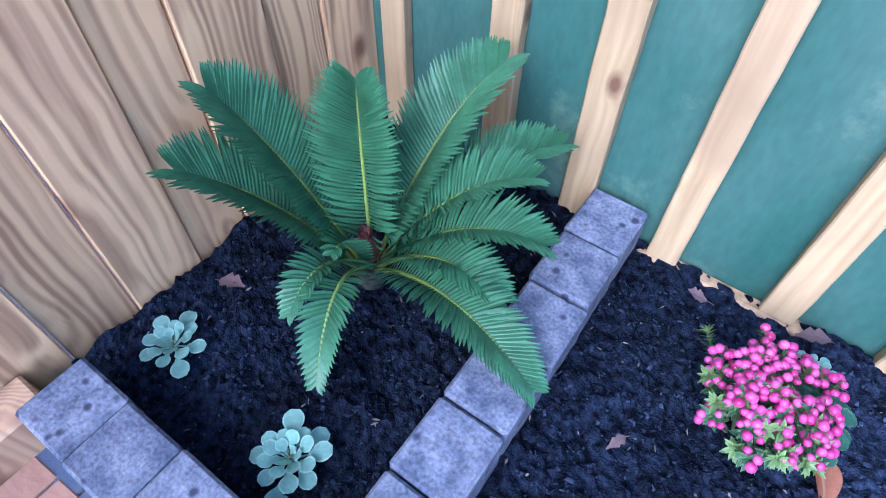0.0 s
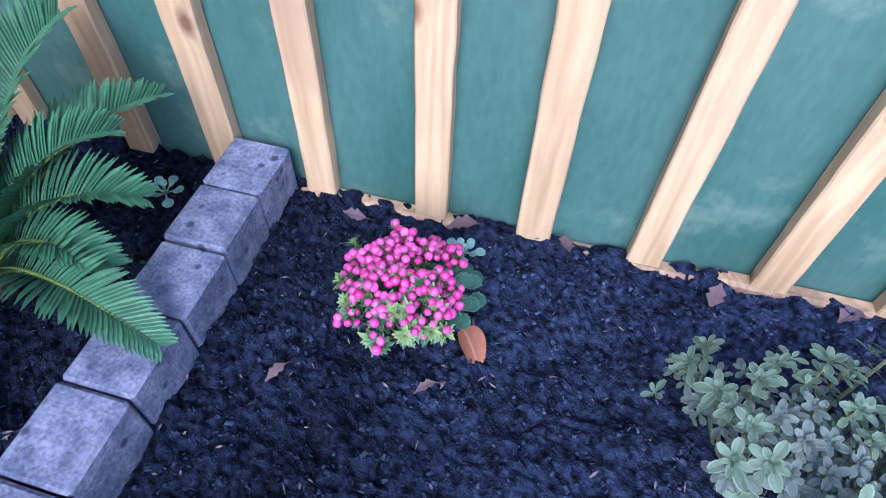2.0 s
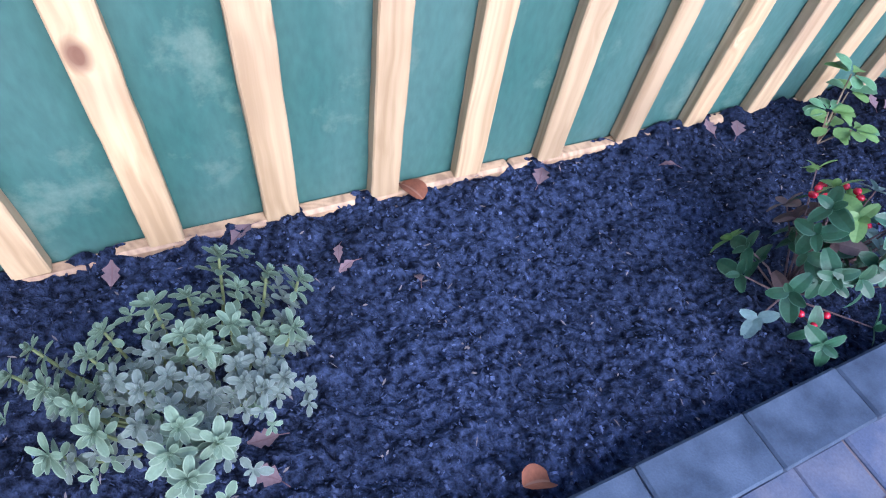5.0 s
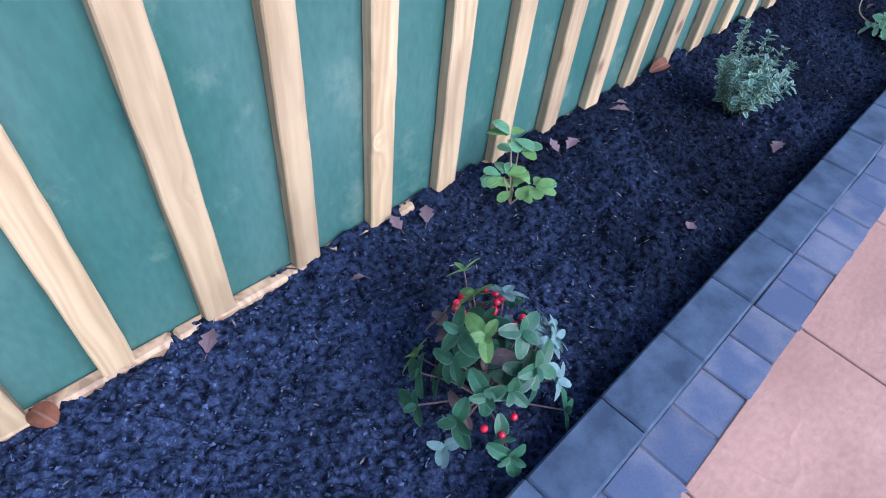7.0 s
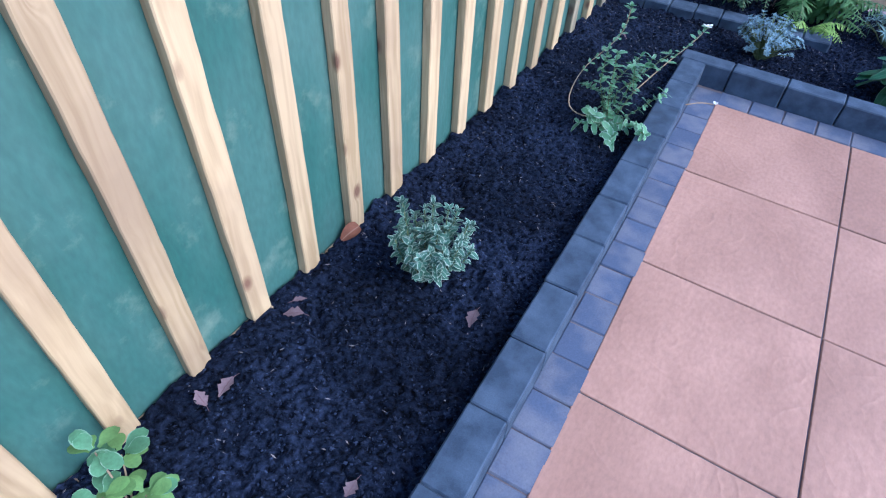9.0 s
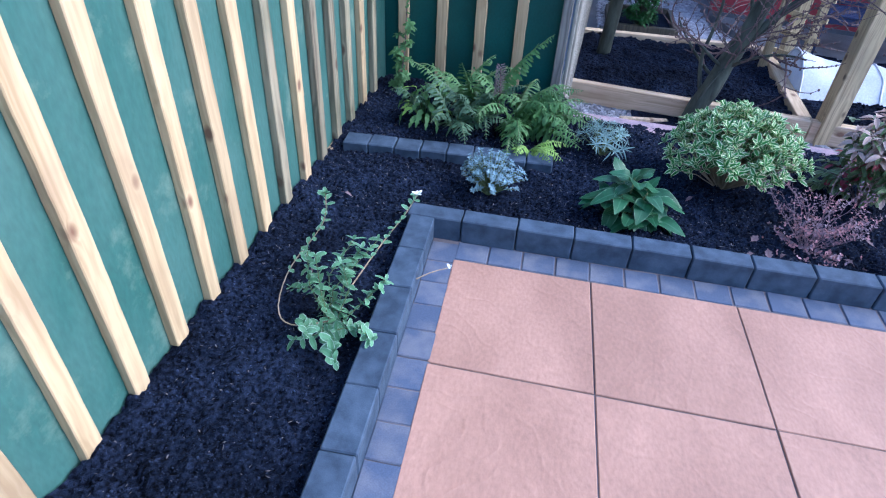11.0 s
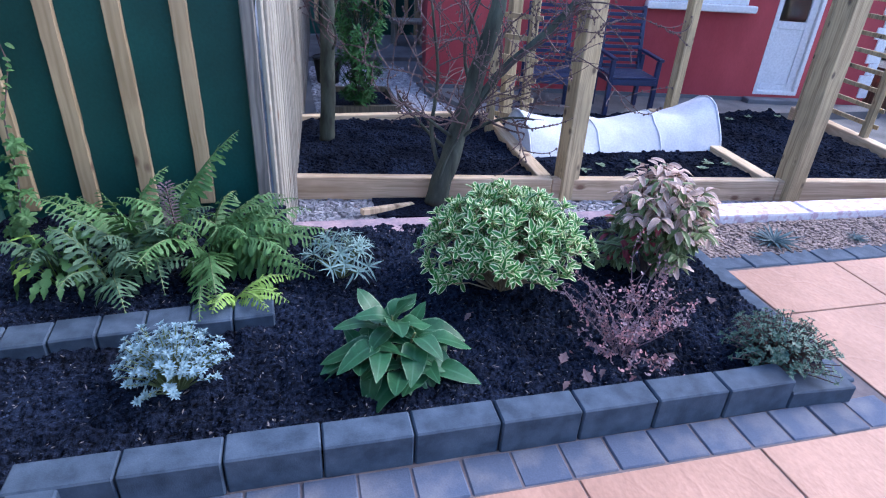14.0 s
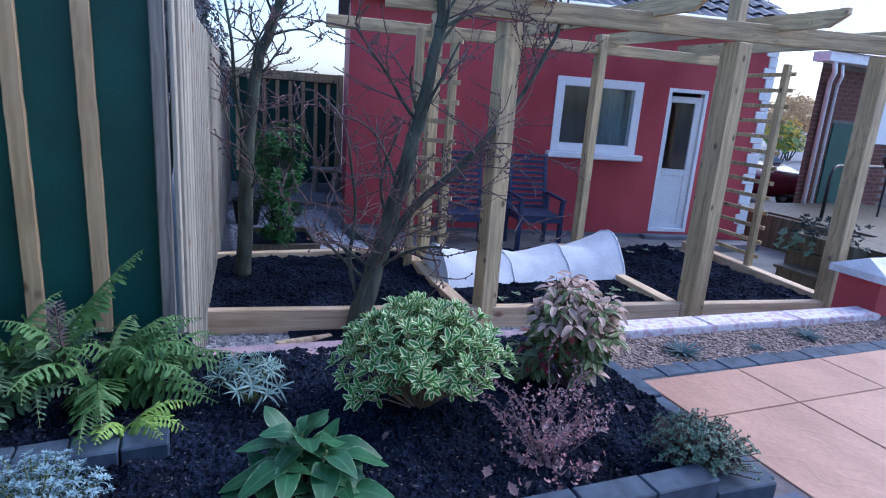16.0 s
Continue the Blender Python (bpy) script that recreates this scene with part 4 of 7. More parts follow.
def rosette_shrub(x, y):
    """Stems that each end in one whorl of blunt felted leaves, greener at the rim, lilac in the heart."""
    root = stand("rosette_shrub", "spreading grey-green shrub of many small leaf rosettes", "shrub", x, y)
    r = random.Random(3)
    big = [(-0.167, -0.018), (-0.01, 0.073), (0.103, 0.135), (0.097, 0.005), (-0.159, -0.137), (-0.105, -0.12), (0.217, 0.044), (0.187, -0.03), (0.0, -0.155), (-0.018, -0.189), (0.0, -0.233), (0.043, -0.189)]
    small = [(-0.211, 0.02), (-0.184, 0.059), (-0.11, 0.015), (-0.084, 0.05), (0.04, 0.096), (0.119, 0.071), (0.052, 0.024), (0.054, -0.032), (0.025, 0.003), (-0.128, -0.071), (0.171, 0.083), (-0.151, -0.044)]
    lilac = [(-0.018, 0.005), (-0.08, -0.032), (-0.049, -0.009), (-0.008, -0.05), (-0.047, -0.063), (-0.013, -0.099), (0.091, -0.065), (0.128, -0.077), (0.095, -0.101), (0.153, -0.112), (0.121, -0.128), (0.177, 0.001), (-0.062, -0.109), (0.046, -0.095), (0.122, -0.033), (0.028, -0.071)]
    st, green, dull = Geo(), Geo(), Geo()
    for kind, heads in enumerate((big, small, lilac)):
        for hx, hy in heads:
            hy *= 0.94
            z = (0.195, 0.185, 0.165)[kind] + r.uniform(-0.018, 0.018)
            end = Vector((hx, hy, z))
            mid = Vector((hx * 0.88, hy * 0.88, z * 0.5))
            st.tube([(hx * 0.6, hy * 0.6, -0.015), mid, end], 0.004, 0.0025, 5, False)
            axis = Vector((hx * 1.6, hy * 1.6 - 0.05, 0.32 + r.uniform(-0.05, 0.05)))
            geo = dull if kind == 2 else green
            ln, wd = ((0.038, 0.0175), (0.031, 0.0145), (0.028, 0.014))[kind]
            rosette(geo, end, axis, 8, ln, wd, 12, 0.12, 0.2, 6, r, blunt)
            rosette(geo, end + axis.normalized() * 0.005, axis, 5, ln * 0.5, wd * 0.55, 40, 0.05, 0.25, 4, r, blunt)
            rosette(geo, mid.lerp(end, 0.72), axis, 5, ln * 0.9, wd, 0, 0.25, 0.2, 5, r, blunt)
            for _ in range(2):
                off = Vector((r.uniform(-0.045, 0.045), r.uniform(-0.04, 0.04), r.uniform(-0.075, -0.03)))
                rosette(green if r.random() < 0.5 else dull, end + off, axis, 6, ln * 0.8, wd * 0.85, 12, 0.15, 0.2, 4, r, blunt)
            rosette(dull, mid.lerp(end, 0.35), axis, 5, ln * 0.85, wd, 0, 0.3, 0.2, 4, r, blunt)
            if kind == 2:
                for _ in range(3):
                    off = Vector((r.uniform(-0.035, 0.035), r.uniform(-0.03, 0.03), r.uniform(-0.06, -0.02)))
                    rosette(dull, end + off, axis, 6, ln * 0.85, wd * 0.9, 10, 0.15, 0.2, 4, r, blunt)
    part("stem", st, M_STEM, root)
    part("foliage", green, L_GREY, root, "felted grey-green leaves")
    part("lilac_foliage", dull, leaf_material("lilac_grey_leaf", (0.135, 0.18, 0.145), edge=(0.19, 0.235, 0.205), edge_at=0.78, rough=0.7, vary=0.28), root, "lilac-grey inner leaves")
    return root


def shrub(name, label, x, y, sx, sy, top, heads, leaf_mat, count, length, width, stem_mat=None, low=0.03, rise=25, seed=1, lobes=(), bend=0.25, droop=0.0, mats=(), n=3, shape=None, under=2, upright=0.35):
    """A mounded shrub: stems from one crown, each carrying whorls of leaves up to its tip."""
    root = stand(name, label, "shrub", x, y)
    r = random.Random(seed)
    stems = Geo()
    sets = [(leaf_mat, Geo(), "foliage")] + [(m, Geo(), nm) for m, nm in mats]
    for k in range(heads):
        az, f = k * 2.399 + r.uniform(-0.3, 0.3), math.sqrt((k + 0.5) / heads)
        f = min(0.99, f * r.uniform(0.88, 1.04))
        ex, ey = math.cos(az) * f * sx, math.sin(az) * f * sy
        for lx, ly, gain in lobes:
            c = math.cos(az - math.atan2(ly, lx))
            if c > 0.75:
                ex, ey = ex * gain, ey * gain
        ez = low + (top - low) * math.sqrt(max(0.0, 1 - min(f, 1.0) ** 2)) * r.uniform(0.72, 1.12)
        ex, ey = ex + r.uniform(-0.09, 0.09) * sx, ey + r.uniform(-0.09, 0.09) * sy
        end = Vector((ex, ey, ez))
        mid = Vector((ex * 0.55, ey * 0.55, ez * 0.62))
        stems.tube([(ex * 0.08, ey * 0.08, -0.015), mid, end], 0.0035, 0.0016, 5, False)
        out = (end - Vector((0, 0, top * 0.15))).normalized() + Vector((r.uniform(-0.4, 0.4), r.uniform(-0.4, 0.4), upright))
        pick = r.random()
        geo = sets[0][1]
        for q in range(1, len(sets)):
            if pick < 0.12 * q * (1 if len(sets) > 2 else 2):
                geo = sets[q][1]
                break
        rosette(geo, end, out, count, length, width, rise, bend, 0.22, n, r, shape)
        for j in range(under):
            p = mid.lerp(end, (j + 0.5) / max(under, 1))
            rosette(sets[0][1], p, out, max(3, count // 2), length * 0.95, width, rise - 10, bend, 0.2, n, r, shape)
    part("stem", stems, stem_mat or M_STEM, root)
    for m, geo, nm in sets:
        if geo.v:
            part(nm, geo, m, root)
    return root


def euonymus(x, y):
    root = stand("variegated_euonymus", "upright small shrub with dense silvery variegated leaves", "shrub", x, y)
    r = random.Random(6)
    st, lv = Geo(), Geo()
    shoots = [((-0.055, 0.075), 0.31), ((0.03, 0.02), 0.27), ((0.09, -0.03), 0.22), ((-0.02, -0.03), 0.21), ((0.06, 0.07), 0.20), ((-0.09, 0.02), 0.19), ((0.02, -0.09), 0.18), ((0.11, -0.08), 0.17), ((-0.08, -0.06), 0.15)]
    shoots += [((math.cos(k * 2.4) * 0.135 * math.sqrt(k / 26), math.sin(k * 2.4) * 0.135 * math.sqrt(k / 26)), r.uniform(0.12, 0.21)) for k in range(26)]
    for (ex, ey), h in shoots:
        a, b = Vector((ex * 0.25, ey * 0.25, -0.01)), Vector((ex, ey, h))
        mid = Vector((ex * 0.8, ey * 0.8, h * 0.5))
        st.tube([a, mid, b], 0.003, 0.0015, 5, False)
        n = int(h / 0.019)
        for j in range(2, n + 1):
            f = j / n
            p = a.lerp(mid, f * 2) if f < 0.5 else mid.lerp(b, f * 2 - 1)
            rosette(lv, p, Vector((ex * 1.5, ey * 1.5, 0.3)), 4, 0.034, 0.018, 28, 0.2, 0.2, 3, r, oval)
        rosette(lv, b, (0, 0, 1), 5, 0.024, 0.013, 40, 0.1, 0.2, 3, r, oval)
    part("stem", st, M_STEM, root)
    part("foliage", lv, L_EUON, root)
    return root


def berry_plant(x, y):
    root = stand("berry_shrub", "small evergreen with red berries and frosted oval leaves", "shrub", x, y)
    r = random.Random(8)
    st, dark, frost, bronze, lime = Geo(), Geo(), Geo(), Geo(), Geo()
    ber = berry_mesh(0.0085, M_REDBERRY, "berry")
    for k in range(30):
        az, f = k * 2.399 + r.uniform(-0.3, 0.3), math.sqrt((k + 0.5) / 30) * r.uniform(0.8, 1.12)
        ex, ey = math.cos(az) * f * 0.165, math.sin(az) * f * 0.155
        ez = 0.05 + 0.23 * math.sqrt(max(0, 1 - min(f, 1.0) ** 2)) * r.uniform(0.65, 1.25) + 0.03 * r.random()
        end = Vector((ex, ey, ez))
        st.tube([(0, 0, -0.01), (ex * 0.55, ey * 0.55, ez * 0.65), end], 0.003, 0.0015, 5, False)
        out = Vector((ex, ey, 0.07)).normalized()
        if ex > 0.0 and ey < 0.06:
            which = frost if r.random() < 0.7 else dark
        elif ey > 0.05:
            which = bronze if r.random() < 0.55 else (lime if r.random() < 0.3 else dark)
        else:
            which = lime if r.random() < 0.12 else dark
        rosette(which, end, out, 5, 0.055, 0.034, 8, 0.25, 0.2, 5, r, oval)
        rosette(dark if r.random() < 0.8 else bronze, end * 0.72, out, 3, 0.056, 0.034, -5, 0.3, 0.2, 5, r, oval)
    for k in range(4):
        az = radians((70, 165, 195, 300)[k])
        p = Vector((math.cos(az) * 0.17, math.sin(az) * 0.17, (0.24, 0.10, 0.06, 0.05)[k]))
        st.tube([(0, 0, 0), p * 0.6, p], 0.003, 0.0015, 5, False)
        rosette((lime, dark, frost, dark)[k], p, Vector((p.x, p.y, 0.1)), 4, 0.056, 0.034, 10, 0.2, 0.2, 5, r, oval)
    for k in range(19):
        q = r.uniform(0, 6.3)
        c = Vector((0.0, 0.07, 0.26)) if k < 12 else (Vector((0.06, 0.03, 0.24)) if k < 15 else Vector((-0.05, -0.07, 0.08)))
        e = part("berry", ber, None, root)
        e.location = c + Vector((math.cos(q) * 0.042, math.sin(q) * 0.035, r.uniform(-0.015, 0.025)))
    part("stem", st, M_TWIG, root)
    part("foliage", dark, L_BERRYLEAF, root, "dark green oval leaves")
    part("frosted_foliage", frost, L_FROST, root, "pale frosted leaves")
    part("bronze_foliage", bronze, L_BRONZE, root, "bronze leaves")
    part("tip_foliage", lime, L_LIME, root, "yellow-green tips")
    return root


def leafy_sprig(x, y):
    root = stand("young_hydrangea", "small young plant with broad bright green leaves", "plant", x, y)
    r = random.Random(4)
    g = Geo()
    crowns = [Vector((0, 0, 0.05)), Vector((-0.03, 0.02, 0.10)), Vector((0.055, 0.05, 0.13)), Vector((0.02, 0.06, 0.19)), Vector((0.03, -0.04, 0.07))]
    for c in crowns:
        g.tube([(0, 0, -0.01), c * 0.6, c], 0.003, 0.002, 5)
    part("stem", g, M_STRAW, root)
    for c in crowns:
        for k in range(8):
            q = r.uniform(0, 6.3)
            up = r.uniform(0, 0.6)
            way = Vector((math.cos(q), math.sin(q), up))
            g = Geo()
            g.leaf(c, way, (0, 0, 1), r.uniform(0.042, 0.062), r.uniform(0.032, 0.044), 0.3, 0.15, 6, blunt, 0.1, 0.012)
            part("leaf", g, (L_LIME, L_SPRIG, L_SPRIG)[0 if k < 3 else (1 if c.z > 0.08 else (2 if k == 3 else 0))], root, "", True)
    return root


def trailing_plant(x, y):
    root = stand("trailing_periwinkle", "trailing variegated evergreen with long looping runners", "plant", x, y)
    r = random.Random(9)
    st, lv = Geo(), Geo()
    runs = [[(0, 0, 0), (-0.05, 0.05, 0.06), (-0.11, 0.02, 0.10)], [(0, 0, 0), (0.08, -0.02, 0.14), (0.12, -0.05, 0.2)], [(0, 0, 0), (0.02, 0.06, 0.13), (0.05, 0.07, 0.22)],
            [(0, 0, 0), (0.10, 0.04, 0.10), (0.20, 0.0, 0.16)], [(0, 0, 0), (-0.02, -0.08, 0.05), (-0.06, -0.13, 0.06)], [(0, 0, 0), (0.06, -0.08, 0.08), (0.10, -0.12, 0.12)],
            [(0, 0, 0), (0.0, 0.02, 0.12), (0.01, 0.03, 0.24)], [(0, 0, 0), (-0.08, -0.03, 0.05), (-0.14, -0.06, 0.04)], [(0, 0, 0), (0.05, 0.01, 0.1), (0.14, -0.09, 0.22)],
            [(0, 0, 0), (-0.04, -0.05, 0.06), (-0.10, 0.06, 0.05)], [(0, 0, 0), (0.06, 0.05, 0.08), (0.03, 0.12, 0.10)], [(0, 0, 0), (0.04, -0.04, 0.12), (0.05, -0.02, 0.2)]]
    for pts in runs:
        pts = [tuple(c * 1.4 for c in p) for p in pts]
        st.tube(pts, 0.0025, 0.0015, 5, False)
        a, b, c = (Vector(p) for p in pts)
        for j in range(13):
            f = j / 12
            p = a.lerp(b, f * 2) if f < 0.5 else b.lerp(c, f * 2 - 1)
            axis = (c - a).normalized() + Vector((r.uniform(-0.5, 0.5), r.uniform(-0.5, 0.5), 0.5))
            rosette(lv, p, axis, 3, r.uniform(0.036, 0.048), r.uniform(0.022, 0.028), 18, 0.25, 0.15, 5, r, oval)
    loops = [[(0, 0.0, 0.05), (-0.08, 0.12, 0.06), (-0.06, 0.19, 0.10), (0.10, 0.20, 0.18), (0.22, 0.13, 0.26), (0.27, 0.10, 0.32), (0.28, 0.10, 0.42)],
             [(0.1, -0.05, 0.15), (0.28, -0.12, 0.24), (0.42, -0.17, 0.28), (0.50, -0.20, 0.33)], [(0.3, -0.25, 0.06), (0.36, -0.3, 0.06), (0.44, -0.36, 0.03)]]
    lp = Geo()
    for k, pts in enumerate(loops):
        for _ in range(2):
            vs = [Vector(p) for p in pts]
            pts = [vs[0]] + [q for a, b in zip(vs, vs[1:]) for q in (a.lerp(b, 0.25), a.lerp(b, 0.75))] + [vs[-1]]
        lp.tube(pts, 0.003, 0.0018, 5, False)
        if k == 2:
            continue
        for p, q in list(zip(pts, pts[1:]))[(13 if k == 0 else 4):]:
            rosette(lv, Vector(p).lerp(Vector(q), 0.5), (0, 0, 1), 2, 0.034, 0.02, 25, 0.2, 0.15, 4, r, oval)
    rosette(lv, Vector(loops[0][-1]), (0, 0, 1), 5, 0.03, 0.018, 40, 0.2, 0.15, 4, r, oval)
    part("stem", st, M_STEM, root)
    part("runner", lp, M_STRAW, root, "pale looping runners")
    part("foliage", lv, L_TRAIL, root)
    g = Geo()
    rosette(g, Vector((0.50, -0.20, 0.33)), (0, 0, 1), 7, 0.028, 0.018, 30, 0.2, 0.15, 4, r, oval)
    part("frosted_tip", g, M_PETAL, root, "frost-whitened tip leaves")
    g = Geo()
    rosette(g, Vector((0.44, -0.36, 0.03)), (0, 0, 1), 4, 0.02, 0.014, 30, 0.2, 0.15, 4, r, oval)
    part("frosted_tip", g, M_PETAL, root, "frost-whitened tip leaves")
    return root


def broad_plant(x, y):
    root = stand("broad_leaved_perennial", "bushy clump of broad pointed green leaves, pale edges", "plant", x, y)
    r = random.Random(12)
    crowns = [Vector((0, 0, 0.20)), Vector((0.06, 0.035, 0.15)), Vector((-0.06, 0.05, 0.15)), Vector((-0.04, -0.07, 0.15)), Vector((-0.02, 0.10, 0.11)), Vector((0.05, -0.08, 0.12)), Vector((-0.10, -0.02, 0.09)), Vector((-0.08, -0.10, 0.07))]
    g = Geo()
    for c in crowns:
        g.tube([(c.x * 0.2, c.y * 0.2, -0.01), (c.x * 0.7, c.y * 0.7, c.z * 0.5), c], 0.007, 0.004, 6)
    part("stem", g, M_STEM, root)
    for i, c in enumerate(crowns):
        lean = Vector((c.x, c.y, 0))
        for k in range(8 if i == 0 else 6):
            inner = k / 7
            out = Vector((math.cos(k * 2.399 + i * 1.3), math.sin(k * 2.399 + i * 1.3), 0)) + lean * 7
            out.normalize()
            up = radians(6 + 62 * inner + r.uniform(-20, 16))
            way = out * math.cos(up) + Vector((0, 0, math.sin(up)))
            face = Vector((0, 0, math.cos(up))) - out * math.sin(up) + Vector((r.uniform(-0.4, 0.4), r.uniform(-0.4, 0.4), 0))
            ln = (0.155 - 0.05 * inner) * r.uniform(0.75, 1.15)
            g = Geo()
            g.leaf(c - Vector((0, 0, 0.06 * (1 - inner))) + out * 0.006, way, face, ln, ln * r.uniform(0.56, 0.68), r.uniform(0.25, 0.95), r.uniform(0.08, 0.32), 10,
                   lambda s: 0.16 if s < 0.04 else (math.sin(math.pi * s ** 0.85) ** 0.7 if s < 0.98 else 0.03), 0.0, 0.0, r.uniform(0.12, 0.3), r.uniform(0, 6))
            part("leaf", g, L_BROAD, root, "", True)
    return root


def twiggy(x, y):
    root = stand("twiggy_barberry", "sparse twiggy purple barberry with small pink leaves", "shrub", x, y)
    r = random.Random(21)
    st, lv, dull = Geo(), Geo(), Geo()

    def grow(p, d, length, rad, depth):
        pts = [p]
        for _ in range(4):
            d = (d + Vector((r.uniform(-0.3, 0.3), r.uniform(-0.3, 0.3), r.uniform(-0.12, 0.15)))).normalized()
            pts.append(pts[-1] + d * length / 4)
            if r.random() < 0.8:
                rosette(lv if r.random() < 0.4 else dull, pts[-1], d, 3, 0.014, 0.010, 30, 0.1, 0.1, 2, r, oval)
        st.tube(pts, rad, rad * 0.5, 4, False)
        if depth:
            for q in pts[1:]:
                if r.random() < 0.75:
                    grow(q, (d + Vector((r.uniform(-0.9, 0.9), r.uniform(-0.9, 0.9), r.uniform(-0.2, 0.5)))).normalized(), length * 0.5, rad * 0.6, depth - 1)

    for k in range(20):
        az = k * 2.4
        grow(Vector((math.cos(az) * 0.015, math.sin(az) * 0.015, -0.01)), polar(math.degrees(az), r.uniform(35, 88)), r.uniform(0.14, 0.34), 0.0026, 2)
    for k in range(60):
        q, d = r.uniform(0, 6.3), r.uniform(0.03, 0.24)
        rosette(lv if r.random() < 0.4 else dull, Vector((math.cos(q) * d, math.sin(q) * d, r.uniform(0.0, 0.03))), (r.uniform(-1, 1), r.uniform(-1, 1), 1), 3, 0.017, 0.012, 15, 0.1, 0.1, 3, r, oval)
    part("branchwork", st, material("lilac_twig", (0.20, 0.135, 0.155), 0.8, scale=20, vary=0.2), root, "pale purple-brown twigs")
    part("foliage", dull, leaf_material("dull_purple_leaf", (0.24, 0.17, 0.20), vary=0.3), root)
    part("pink_foliage", lv, leaf_material("pink_leaf", (0.52, 0.27, 0.28), vary=0.3), root, "salmon pink leaves")
    return root


def nandina(x, y):
    root = stand("nandina", "rounded shrub with dusty pink and green drooping leaves", "shrub", x, y)
    r = random.Random(19)
    st = Geo()
    tops, lows, reds = Geo(), Geo(), Geo()
    for k in range(64):
        az, f = k * 2.399 + r.uniform(-0.4, 0.4), math.sqrt((k + 0.5) / 64) * r.uniform(0.8, 1.08)
        ex, ey = math.cos(az) * f * 0.23, math.sin(az) * f * 0.245
        ez = 0.07 + 0.41 * math.sqrt(max(0.0, 1 - min(f, 1.0) ** 2.2)) * r.uniform(0.75, 1.12)
        end = Vector((ex, ey, ez))
        pts = arc((ex * 0.1, ey * 0.1, -0.01), end, 0.05, 8)
        st.tube(pts, 0.004, 0.0018, 5, False)
        for j in range(9):
            q = 2.6 + 5.4 * j / 8
            p = pts[int(min(q, 7))].lerp(pts[int(min(q, 7)) + 1], min(q, 8) - int(min(q, 7)))
            geo = tops if p.z > 0.27 + r.uniform(-0.12, 0.12) else lows
            if geo is tops and r.random() < 0.2:
                geo = lows
            if ey > 0.08 and p.z < 0.3 and r.random() < 0.22:
                geo = reds
            a = r.uniform(0, 6.3)
            for m in range(3):
                way = Vector((math.cos(a + 2.1 * m) + ex * 3, math.sin(a + 2.1 * m) + ey * 3, r.uniform(-0.45, 0.6)))
                geo.leaf(p, way, (r.uniform(-0.4, 0.4), r.uniform(-0.4, 0.4), 1), r.uniform(0.045, 0.068), r.uniform(0.022, 0.031), r.uniform(0.2, 0.7), 0.35, 5, oval, 0.03, 0.008)
    part("stem", st, M_TWIG, root)
    part("foliage", tops, L_PINKISH, root, "dusty pink upper leaves")
    part("green_foliage", lows, leaf_material("olive_leaf", (0.17, 0.24, 0.09), edge=(0.30, 0.33, 0.17), edge_at=0.8, vary=0.4), root, "olive green lower leaves")
    part("red_foliage", reds, L_RED, root, "crimson leaves")
    return root


def leafy_clump(x, y):
    root = stand("broad_fern_clump", "bright green leafy clump in the bed's corner", "plant", x, y)
    r = random.Random(29)
    for k in range(34):
        q, f = k * 2.4, math.sqrt((k + 0.5) / 34)
        c = Vector((math.cos(q) * f * 0.12, math.sin(q) * f * 0.13, 0.08 + 0.17 * (1 - f) + r.uniform(-0.03, 0.05)))
        g = Geo()
        g.tube([(c.x * 0.2, c.y * 0.2, -0.01), c * 0.7, c], 0.002, 0.0015, 4)
        way = Vector((math.cos(q), math.sin(q), r.uniform(-0.7, 0.5)))
        g.leaf(c, way, (r.uniform(-0.5, 0.5), r.uniform(-0.5, 0.5), 1), r.uniform(0.07, 0.11), r.uniform(0.035, 0.05), r.uniform(0.3, 0.8), 0.3, 10, lambda s: max(0.05, math.sin(math.pi * min(1, 0.08 + 0.92 * s)) ** 0.7 * (0.75 + 0.25 * math.cos(s * 40))), 0.0, 0.0, 0.25, r.uniform(0, 6))
        part("leaf", g, L_FERN if r.random() < 0.7 else L_FERN_LIGHT, root, "", True)
    return root


